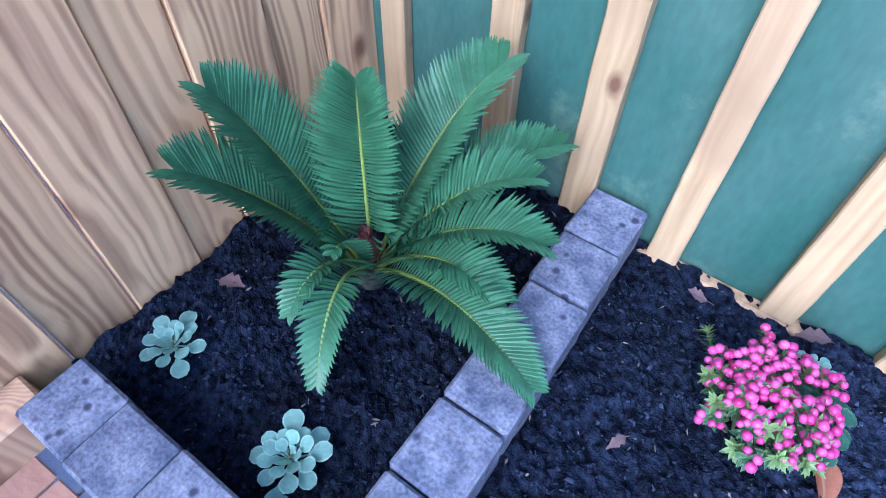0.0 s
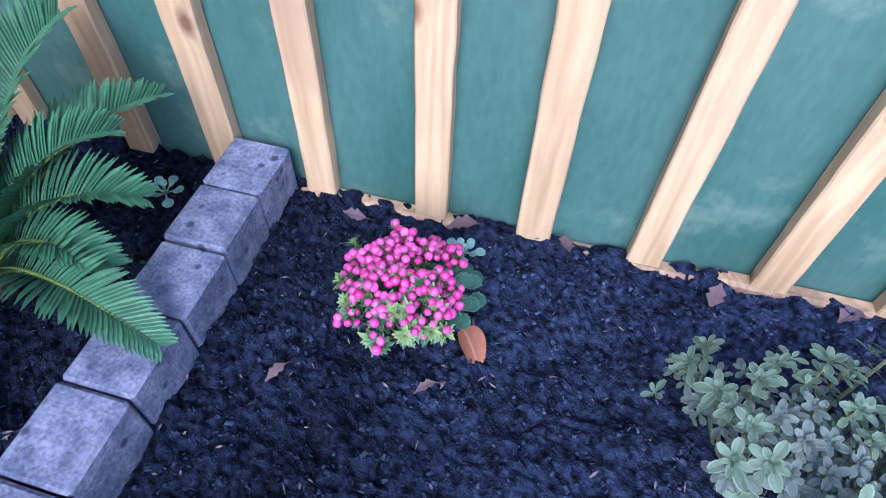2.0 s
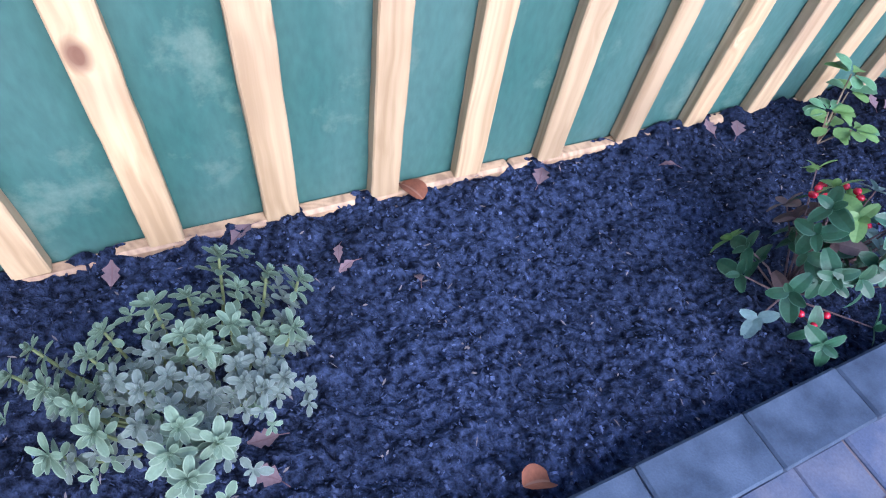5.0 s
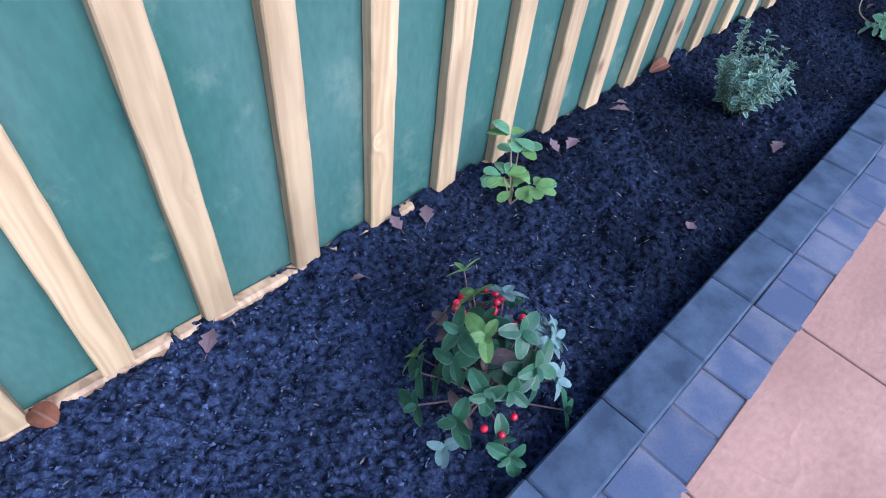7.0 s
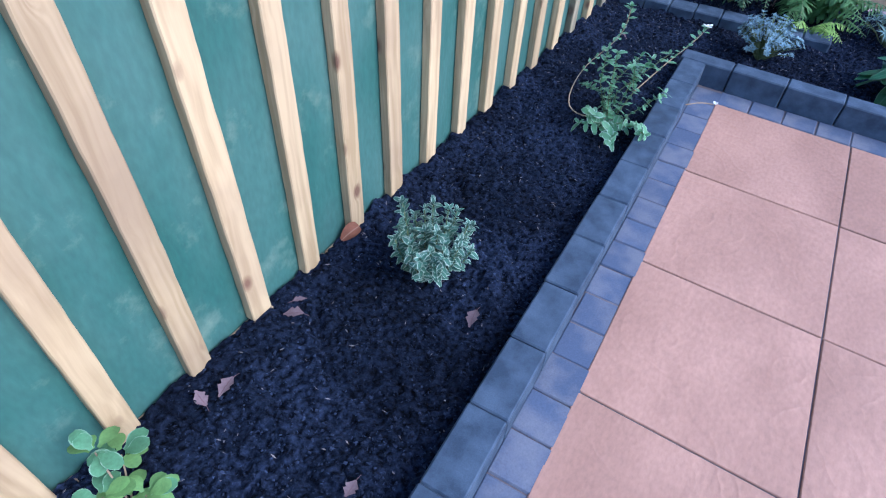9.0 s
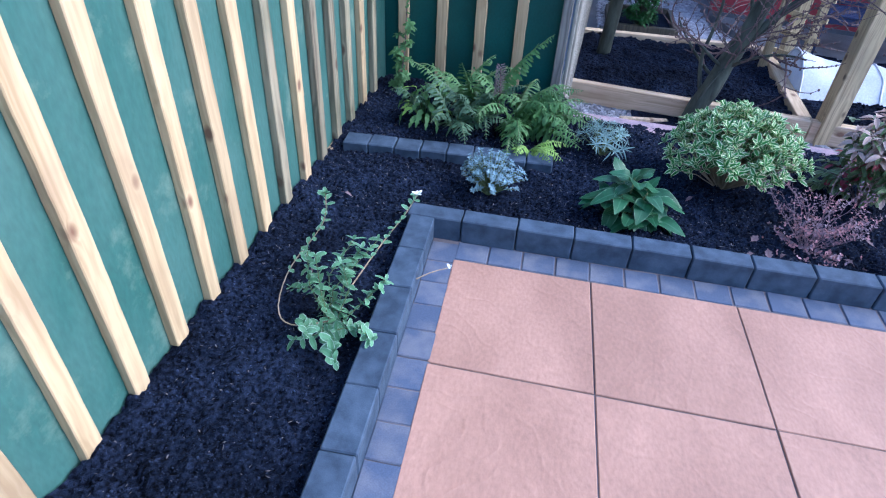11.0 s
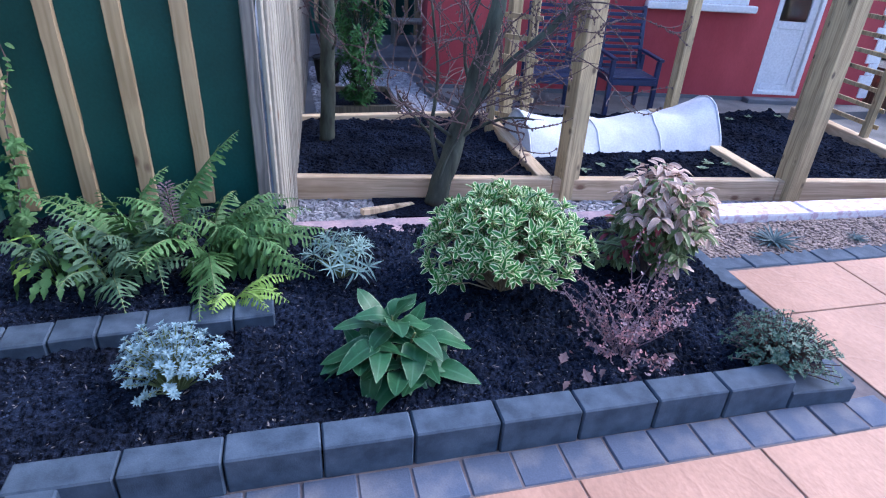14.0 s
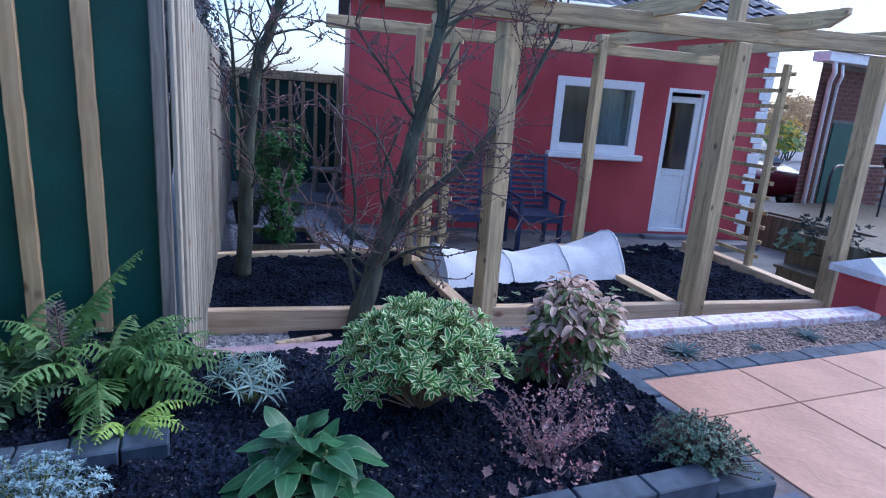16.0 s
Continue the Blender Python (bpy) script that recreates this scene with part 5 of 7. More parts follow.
def fern(x, y, fronds, seed, mat, label="green fern with long arching feathery fronds"):
    root = stand("fern", label, "fern", x, y, "ferns by the green fence")
    r = random.Random(seed)
    for az, up, length, sag, wide in fronds:
        length, wide = length * r.uniform(0.9, 1.25), wide * r.uniform(1.0, 1.35)
        az, up = az + r.uniform(-14, 14), up + r.uniform(-5, 8)
        end = polar(az, up, length)
        pts = arc((0, 0, 0.0), end, sag, 12)
        g = Geo()
        g.tube(pts, 0.0032, 0.001, 4, False)
        fr = part("frond", g, M_STEM, root)
        g = Geo()
        n = max(14, int(length / 0.021))
        for i in range(n):
            s = 0.14 + 0.86 * i / (n - 1)
            f = s * 12
            k = min(int(f), 11)
            p = pts[k].lerp(pts[k + 1], f - k)
            d = (pts[k + 1] - pts[k]).normalized()
            side = d.cross(Vector((0, 0, 1)))
            side = side.normalized() if side.length > 0.05 else Vector((1, 0, 0))
            nor = side.cross(d).normalized()
            ln = wide * (1 - s) ** 0.7 * min(1, 0.35 + 2.2 * s) + 0.006
            for sg in (-1, 1):
                way = side * sg + d * r.uniform(0.1, 0.6) - nor * r.uniform(-0.15, 0.75)
                way.normalize()
                w = max(0.009, ln * 0.37) * r.uniform(0.75, 1.2)
                g.leaf(p, way, nor, ln * r.uniform(0.85, 1.1), w, r.uniform(0.1, 0.5), 0.15, 7, lambda t: 0.02 if t > 0.97 else (0.55 + 0.45 * math.cos(t * 36)) * (1 - 0.75 * t) + 0.2)
        part("blade", g, mat, fr)
    return root


cycad(-0.83, -0.43)
felted_rosette(-1.033, -0.79, 0.07, 22)
felted_rosette(-0.69, -0.815, 0.08, 23)
felted_rosette(-0.665, -0.115, 0.055, 12, label="small felted rosette beside the block wall, pale petal")
pink_berry_bush(-0.115, -0.225)
felted_rosette(0.012, -0.085, 0.045, 14, label="small grey-green rosette by the fence, behind berries")
rosette_shrub(0.632, -0.345)
scalloped_plant(0.022, -0.235)
berry_plant(1.895, -0.55)
leafy_sprig(2.41, -0.155)
euonymus(3.44, -0.33)
trailing_plant(4.60, -0.50)
shrub("silver_shrub", "small rounded silver-blue leaved shrub", 5.74, -0.93, 0.15, 0.155, 0.21, 100, L_SILVER, 12, 0.021, 0.0075, low=0.05, rise=34, seed=14, under=3, upright=0.9, lobes=((-1, 0.3, 1.12), (0.4, -1, 1.12), (0.2, 1, 1.08)))
broad_plant(5.74, -1.62)
shrub("variegated_hebe", "dense rounded shrub, green leaves with cream margins", 6.15, -2.15, 0.29, 0.325, 0.41, 230, L_HEBE, 8, 0.054, 0.023, M_STRAW, low=0.12, rise=34, seed=17, shape=oval, n=5, under=2, upright=0.5, bend=0.12, lobes=((-0.6, 0.8, 1.12), (0.2, -1, 1.05), (-1, -0.4, 1.06)))
nandina(6.17, -2.86)
twiggy(5.66, -2.46)
shrub("creeping_thyme", "small bushy herb with tiny dark leaves over the kerb", 5.50, -2.98, 0.19, 0.20, 0.18, 260, L_THYME, 6, 0.016, 0.009, M_TWIG, low=0.04, rise=20, seed=23, n=2, shape=oval, under=2, upright=0.5)
shrub("lavender", "silvery lavender clump with narrow leaves", 6.36, -1.50, 0.15, 0.15, 0.17, 26, L_LAVENDER, 9, 0.07, 0.009, low=0.05, rise=30, seed=27, n=5, under=1, bend=0.55)
fern(6.55, -0.95, [(-98, 6, 0.58, 0.07, 0.15), (-100, 20, 0.40, 0.10, 0.12), (-130, 15, 0.46, 0.10, 0.11), (-60, 25, 0.42, 0.10, 0.10), (-160, 12, 0.44, 0.09, 0.11), (170, 22, 0.42, 0.1, 0.1), (-115, 8, 0.55, 0.05, 0.12), (-20, 40, 0.35, 0.08, 0.09), (100, 45, 0.36, 0.08, 0.09), (-90, 35, 0.40, 0.08, 0.1), (-145, 32, 0.40, 0.1, 0.1), (-70, 6, 0.46, 0.05, 0.1), (-95, 50, 0.34, 0.08, 0.09), (-50, 12, 0.36, 0.07, 0.1), (-135, 5, 0.5, 0.06, 0.11), (175, 8, 0.46, 0.07, 0.1)], 31, L_FERN)
fern(6.60, -0.72, [(150, 62, 0.42, 0.02, 0.10), (-75, 55, 0.72, 0.06, 0.11), (-140, 30, 0.40, 0.1, 0.1), (-170, 15, 0.42, 0.09, 0.1), (120, 40, 0.36, 0.08, 0.09)], 33, L_FERN, "tall fern with a grey-green upright frond")
fern(6.5, -0.40, [(170, 35, 0.26, 0.1, 0.09), (-120, 30, 0.28, 0.1, 0.09), (110, 45, 0.26, 0.08, 0.08)], 35, L_BERRYFERN)
leafy_clump(6.44, -0.42)
fern(6.22, -1.08, [(-150, 10, 0.22, 0.05, 0.075), (-110, 12, 0.24, 0.05, 0.075), (-75, 15, 0.22, 0.05, 0.07), (160, 18, 0.2, 0.05, 0.07)], 37, L_FERN_LIGHT, "small bright yellow-green fern over the blocks")
for seed, (x, y), many, mat in ((43, (6.72, -0.58), 9, L_FERN), (45, (6.50, -0.75), 10, L_BERRYFERN), (47, (6.35, -0.62), 8, L_BERRYFERN), (49, (6.62, -1.12), 8, L_FERN)):
    r = random.Random(seed)
    fern(x, y, [(k * 360 / many + r.uniform(-20, 20), r.uniform(8, 48), r.uniform(0.26, 0.42), r.uniform(0.04, 0.12), r.uniform(0.07, 0.11)) for k in range(many)], seed, mat, "tangled dark green fern against the fence")
root = stand("dried_flower_spike", "brown dried flower spike standing among ferns", "plant", 6.45, -0.86)
g = Geo()
g.tube([(0, 0, 0), (-0.02, -0.01, 0.2), (-0.03, 0.0, 0.40)], 0.005, 0.003, 5)
part("stem", g, M_TWIG, root)
g = Geo()
for k in range(150):
    h, q = 0.22 + 0.0013 * k, k * 2.4
    c = Vector((-0.02 - 0.00006 * k + math.cos(q) * 0.016, math.sin(q) * 0.016, h))
    g.leaf(c, (math.cos(q), math.sin(q), 0.4), (0, 0, 1), 0.02, 0.012, 0.2, 0.2, 2)
part("seed_head", g, leaf_material("dried_head", (0.15, 0.11, 0.13), vary=0.3), root)
root = stand("climber", "thin climbing plant on the green end fence", "plant", 6.85, -0.14)
g, h = Geo(), Geo()
pts = [(0, 0, 0), (0.05, -0.03, 0.25), (0.12, -0.02, 0.5), (0.16, -0.08, 0.72), (0.18, -0.04, 0.95)]
g.tube(pts, 0.005, 0.002, 5)
r = random.Random(41)
for a, b in zip(pts, pts[1:]):
    for j in range(9):
        c = Vector(a).lerp(Vector(b), j / 9)
        rosette(h, c + Vector((r.uniform(-0.07, 0.02), r.uniform(-0.06, 0.06), 0)) * (1.0 if c.z < 0.42 else 0.3), (-0.5 + r.uniform(-0.6, 0.6), -0.3 + r.uniform(-0.6, 0.6), 1), 9 if c.z < 0.42 else 1, 0.052 if c.z < 0.42 else 0.03, 0.026 if c.z < 0.42 else 0.018, 0, 0.45, 0.2, 5, r, oval)
part("stem", g, M_TWIG, root)
part("foliage", h, L_FERN, root)


# ---- fallen leaves on the beds ----
def lobed(s):
    return 0.15 if s < 0.04 else max(0.12, math.sin(math.pi * min(1, 0.06 + 0.94 * s)) * (0.78 + 0.22 * math.cos(s * 19)))


LEAVES = []
for k, (ln, wd, bd) in enumerate(((0.065, 0.05, 0.25), (0.05, 0.042, -0.3), (0.04, 0.025, 0.5))):
    g = Geo()
    g.leaf((-ln / 2, 0, 0.006), (1, 0, 0.12), (0, 0, 1), ln, wd, bd, 0.35, 8, lobed, 0.05)
    g.tube([(-ln / 2, 0, 0.006), (-ln / 2 - 0.018, 0.004, 0.002)], 0.001, 0.0008, 4)
    LEAVES.append(g.mesh("fallen_leaf", L_DEAD, True))
g = Geo()
g.leaf((-0.035, 0, 0.008), (1, 0, 0.25), (0, 0.2, 1), 0.07, 0.052, 0.5, 0.7, 10, oval, 0.05)
LEAVES.append(g.mesh("fallen_leaf", leaf_material("rust_leaf", (0.26, 0.10, 0.05), rough=0.7, vary=0.2, rib=(0.3, 0.16, 0.1)), True))
spots = [(-1.06, -0.62, 0), (-0.24, -0.06, 1), (-0.24, -0.45, 2), (-0.007, -0.012, 0), (0.082, -0.295, 3), (1.176, -0.02, 3), (0.725, -0.544, 1), (1.512, -0.055, 0), (0.025, -0.406, 2),
         (0.783, -0.03, 0), (0.53, -0.048, 1), (0.214, -0.015, 1), (0.964, -0.14, 2), (0.967, -0.18, 2), (1.144, -0.714, 3), (0.732, -0.482, 1), (1.105, -0.248, 2), (1.881, -0.108, 2),
         (2.756, -0.105, 0), (3.044, -0.088, 0), (2.69, -0.08, 1), (3.10, -0.06, 2), (2.721, -0.567, 1), (2.167, -0.051, 0), (3.351, -0.545, 0), (2.067, -0.039, 1), (3.42, -0.012, 3),
         (5.62, -2.2, 1), (5.55, -2.32, 2), (5.75, -2.75, 1), (5.6, -2.62, 2), (5.85, -2.55, 2), (5.9, -3.0, 0), (4.9, -0.3, 2), (5.5, -0.25, 2), (5.95, -1.95, 2), (5.50, -2.16, 2), (5.53, -2.25, 1), (5.48, -2.42, 2)]
for x, y, k in spots:
    ob = new("fallen_leaf", LEAVES[k])
    placed(ob, x, y, rough_z(x, y) + 0.006, rng.uniform(-18, 18), rng.uniform(-18, 18), rng.uniform(0, 360))
    tagged(ob, "curled rust-brown leaf lying on compost" if k == 3 else "dry curled brown-purple leaf lying on compost", "fallen leaf", "fallen leaves")

# ---- lower garden: gravel, raised beds, pergola ----
def gravel(name, label, mat, x0, x1, y0, y1, z, count, size, seed, keep=lambda x, y: True):
    r = random.Random(seed)
    g = Geo()
    done = 0
    while done < count:
        x, y = r.uniform(x0, x1), r.uniform(y0, y1)
        done += 1
        if not keep(x, y):
            continue
        s = size * r.uniform(0.6, 1.4)
        g.lump((x, y, z + s * 0.3), s * r.uniform(0.9, 1.4), s, s * 0.6, r.uniform(0, 6.3), 0.3, r)
    return tagged(part(name, g, mat), label, "gravel", kind="stuff")


def front_x(y):
    """Front line of the raised beds, which runs askew to the terrace."""
    return 8.56 + 0.129 * (y + 1.21)


gravel("gravel_path", "pale grey gravel below the raised beds", M_GRAVEL, 7.2, 8.5, -5.6, -1.3, -0.62, 9500, 0.016, 51, lambda x, y: x < front_x(y) - 0.01)
gravel("gravel_yard", "pale grey gravel yard between bed and fence", M_GRAVEL, 10.3, 13.30, -3.6, -1.6, -0.62, 9000, 0.017, 52, lambda x, y: not (10.85 < x < 11.75 and -2.52 < y < -1.72) and not (y < -3.0 and x > 11.3))
gravel("gravel_strip", "brown pea gravel strip before the coping", M_PEA, 6.28, 6.72, -5.6, -3.2, -0.048, 6500, 0.009, 53, lambda x, y: x < wall_x(y) - 0.165)

TOP = -0.42
SL = 0.06


def sleeper(a, b, label, z=TOP, h=0.19, w=0.085):
    g = Geo()
    d = (Vector((b[0], b[1], 0)) - Vector((a[0], a[1], 0)))
    ln = d.length
    g.box(-w / 2, -h, 0, w / 2, 0, ln, 0.007)
    ob = new("bed_timber", g.mesh("bed_timber", M_SLEEPER))
    z_axis = d.normalized()
    y_axis = Vector((0, 0, 1))
    x_axis = y_axis.cross(z_axis)
    m = Matrix((x_axis, y_axis, z_axis)).transposed().to_4x4()
    m.translation = Vector((a[0], a[1], z))
    ob.matrix_basis = m
    return tagged(ob, label, "timber", "raised bed timbers")


LB = "pale treated timber edging a raised vegetable bed"
sleeper((8.56, -1.26), (front_x(-3.34), -3.34), LB)
sleeper((front_x(-3.345), -3.345), (front_x(-5.3), -5.3), LB)
sleeper((front_x(-5.305), -5.305), (front_x(-7.1), -7.1), LB)
sleeper((8.64, -1.28), (10.15, -1.37), LB)
sleeper((10.2, -1.33), (10.24, -3.3), LB, TOP - 0.01)
sleeper((8.33, -3.30), (10.19, -3.36), LB, TOP + 0.004, 0.19, 0.12)
sleeper((8.08, -5.26), (10.2, -5.42), LB, TOP + 0.004, 0.19, 0.12)
sleeper((7.87, -7.06), (10.2, -7.42), LB, TOP + 0.002, 0.19, 0.12)
g = Geo()
g.beam((8.1, -1.78, -0.55), (8.28, -2.2, -0.60), 0.045, 0.045, 0.004)
tagged(part("timber_stake", g, M_SLEEPER), "loose pine stake leaning in the gravel", "timber")
def dug_z(x, y, seed):
    p = Vector((x, y, seed))
    return TOP - 0.07 + 0.03 * noise.noise(p * 4) + 0.05 * noise.turbulence(p * 7, 4, True)


def bed_soil(name, x0, x1, y0, y1, seed):
    r = random.Random(seed)
    g = Geo()
    n, m = int((x1 - x0) / 0.03), int((y1 - y0) / 0.03)
    for i in range(n + 1):
        for j in range(m + 1):
            y = y0 + (y1 - y0) * j / m
            a = max(x0, front_x(y) + 0.04)
            x = a + (x1 - a) * i / n
            g.v.append(Vector((x, y, dug_z(x, y, seed))))
    for i in range(n):
        for j in range(m):
            a = i * (m + 1) + j
            g.face((a, a + m + 1, a + m + 2, a + 1))
    for _ in range(int(500 * (x1 - x0) * (y1 - y0))):
        y = r.uniform(y0, y1)
        x = r.uniform(max(x0, front_x(y) + 0.06), x1)
        s = r.choice((0.004, 0.006, 0.009, 0.014))
        g.lump((x, y, dug_z(x, y, seed)), s * 1.4, s, s * 0.7, r.uniform(0, 6), 0.4, r)
    tagged(part(name, g, M_SOIL), "dark dug soil in a raised bed", "soil", kind="stuff")


bed_soil("bed_soil_trees", 7.8, 10.2, -3.33, -1.3, 61)
bed_soil("bed_soil_tunnel", 7.8, 10.2, -5.3, -3.38, 62)
bed_soil("bed_soil_end", 7.6, 10.2, -7.05, -5.38, 63)
g = Geo()
g.prism([(7.95, -2.75), (8.34, -2.75), (8.42, -1.9), (8.1, -1.9)], -0.62, -0.585)
tagged(part("soil_patch", g, M_SOIL), "dark soil round the tree's foot", "soil", kind="stuff")

# young vegetables
r = random.Random(71)
for x, y in [(8.5, -3.75), (8.45, -4.15), (8.62, -4.3), (8.5, -4.55), (8.55, -5.0), (8.42, -4.85), (8.6, -3.95), (8.35, -4.4), (8.48, -5.15), (9.9, -5.9), (9.85, -6.2), (9.9, -6.5), (9.88, -6.9), (9.8, -5.6)]:
    ob = thing("seedling", "pale green cabbage seedling in dark soil", "seedling", "vegetable seedlings")
    for k in range(7):
        q = k * 2.4
        g = Geo()
        g.leaf((0, 0, 0.0), (math.cos(q), math.sin(q), r.uniform(0.3, 1.2)), (0, 0, 1), r.uniform(0.035, 0.065), r.uniform(0.025, 0.04), 0.3, 0.15, 5, oval)
        part("leaf", g, L_CABBAGE, ob)
    placed(ob, x, y, TOP - 0.04, 0, 0, r.uniform(0, 360))

# pergola
pergola = thing("pergola", "treated timber pergola with square posts and notched rafters", "pergola")


def post(x, y, z0, z1, w=0.115, label=""):
    g = Geo()
    g.box(-w / 2, -w / 2, 0, w / 2, w / 2, z1 - z0, 0.007)
    ob = part("post", g, M_BEAM, pergola, label)
    ob.location = (x, y, z0)
    ob.rotation_euler = (0, 0, radians(7))
    return ob


def bar(name, a, b, w, h):
    """A bar of the pergola with its grain along its length."""
    a, b = Vector(a), Vector(b)
    g = Geo()
    ln = (b - a).length
    g.box(-w / 2, -h / 2, 0, w / 2, h / 2, ln, 0.005)
    ob = part(name, g, M_BEAM, pergola)
    z_axis = (b - a).normalized()
    x_axis = z_axis.cross(Vector((0, 0, 1))).normalized()
    y_axis = z_axis.cross(x_axis)
    m = Matrix((x_axis, y_axis, z_axis)).transposed().to_4x4()
    m.translation = a
    ob.matrix_basis = m
    return ob


def rafter(a, b, w=0.045, h=0.13):
    """A rafter whose ends are cut back below."""
    a, b = Vector(a), Vector(b)
    ln = (b - a).length
    g = Geo()
    out = [(0, h / 2), (ln, h / 2), (ln, 0.02), (ln - 0.14, -h / 2), (0.14, -h / 2), (0, 0.02)]
    st = len(g.v)
    for s in (-w / 2, w / 2):
        for z, y in out:
            g.v.append(Vector((s, y, z)))
    g.face(tuple(range(st + 5, st - 1, -1)))
    g.face(tuple(range(st + 6, st + 12)))
    for k in range(6):
        q = (k + 1) % 6
        g.face((st + k, st + q, st + 6 + q, st + 6 + k))
    ob = part("rafter", g, M_BEAM, pergola)
    z_axis = (b - a).normalized()
    y_axis = Vector((0, 0, 1))
    y_axis = (y_axis - z_axis * y_axis.dot(z_axis)).normalized()
    x_axis = y_axis.cross(z_axis)
    m = Matrix((x_axis, y_axis, z_axis)).transposed().to_4x4()
    m.translation = a
    ob.matrix_basis = m


post(8.29, -3.475, -0.62, 1.80, 0.15)
post(8.02, -5.43, -0.62, 1.83, 0.17)
post(8.10, -5.45, 1.98, 2.35, 0.11)
post(7.84, -6.95, -0.62, 1.85, 0.15)
post(10.05, -5.54, -0.62, 2.05, 0.11)
post(10.06, -7.40, -0.62, 1.95, 0.12)
post(10.0, -3.52, -0.62, 1.95, 0.11)
bar("beam", (8.42, -2.55, 1.885), (7.72, -7.9, 1.955), 0.05, 0.15)
bar("beam", (10.02, -2.42, 1.855), (10.08, -7.7, 1.93), 0.05, 0.12)
for y0, y1 in ((-3.55, -3.62), (-4.55, -4.62), (-5.75, -5.7), (-7.0, -6.95)):
    rafter((front_x(y0) - 0.55, y0 - 0.1, 2.02), (10.4, y1, 2.02))


def trellis(x0, x1, ya, yb, rungs, label):
    tr = thing("trellis", label, "trellis", "ladder trellises")
    for x, y in ((x0, ya), (x1, yb)):
        g = Geo()
        g.box(-0.035, -0.035, 0, 0.035, 0.035, 2.35, 0.005)
        ob = part("upright", g, M_BEAM, tr)
        ob.location = (x, y, -0.5)
    for k in range(rungs):
        z = -0.3 + 2.05 * k / (rungs - 1)
        g = Geo()
        g.beam((x0 - 0.08, ya - 0.05, z), (x1 + 0.08, yb - 0.05, z), 0.022, 0.045, 0.003)
        part("rung", g, M_BEAM, tr)


trellis(9.55, 9.66, -3.55, -3.24, 12, "ladder-like timber trellis tangled with twigs")
trellis(9.02, 9.98, -7.24, -7.36, 13, "ladder-like timber trellis under the pergola")

# garden tunnel
tunnel = thing("fleece_tunnel", "white fleece cloche tunnel stretched over wire hoops", "cloche")
HOOPS = ((0.0, 0.31), (0.36, 0.235), (0.68, 0.285), (1.0, 0.43))


def tunnel_top(s):
    """Ridge height of the fleece: taut between hoops, sagging a little."""
    for (a, ha), (b, hb) in zip(HOOPS, HOOPS[1:]):
        if s <= b:
            f = (s - a) / (b - a)
            return ha + (hb - ha) * (f * f * (3 - 2 * f) * 0.6 + 0.4 * f) - 0.035 * math.sin(math.pi * f)
    return HOOPS[-1][1]


def tunnel_point(s, u):
    """Point of the fleece at s along the tunnel, u across it from -1 to 1."""
    y = -3.40 - 1.97 * s
    reach = 0.40 - 0.05 * math.sin(math.pi * s) ** 2
    z = tunnel_top(s) * max(0.0, 1 - abs(u) ** 2.3) * (1 - 0.10 * (1 - abs(u)) * math.sin(3 * math.pi * s) ** 2)
    # creases that fan out from the hoops down to the weighted hem
    fold = 0.020 * noise.noise(Vector((s * 7 + 2.0 * u, u * 1.3, 4.0))) + 0.010 * noise.noise(Vector((s * 22 + 5 * u, u * 2.0, 9.0)))
    return Vector((9.27 + u * reach + fold * (1 - abs(u)) * 0.6, y + 0.02 * noise.noise(Vector((u * 3, s * 9, 2))), TOP - 0.045 + z + fold * (1 - 0.6 * abs(u))))


g = Geo()
N, K = 84, 26
for i in range(N + 1):
    for k in range(K + 1):
        g.v.append(tunnel_point(i / N, 2 * k / K - 1))
for i in range(N):
    for k in range(K):
        a = i * (K + 1) + k
        g.face((a, a + 1, a + K + 2, a + K + 1))
for i, rev in ((0, False), (N, True)):
    f = tuple(i * (K + 1) + k for k in range(K + 1))
    g.face(f if rev else f[::-1])
cover = part("cover", g, M_FLEECE, tunnel, "thin white fleece", True)
for s, top in HOOPS:
    g = Geo()
    g.tube([tunnel_point(s, 2 * k / 20 - 1) + Vector((0, 0, 0.004)) for k in range(21)], 0.008, 0.008, 6)
    part("hoop", g, M_WHITE, tunnel)


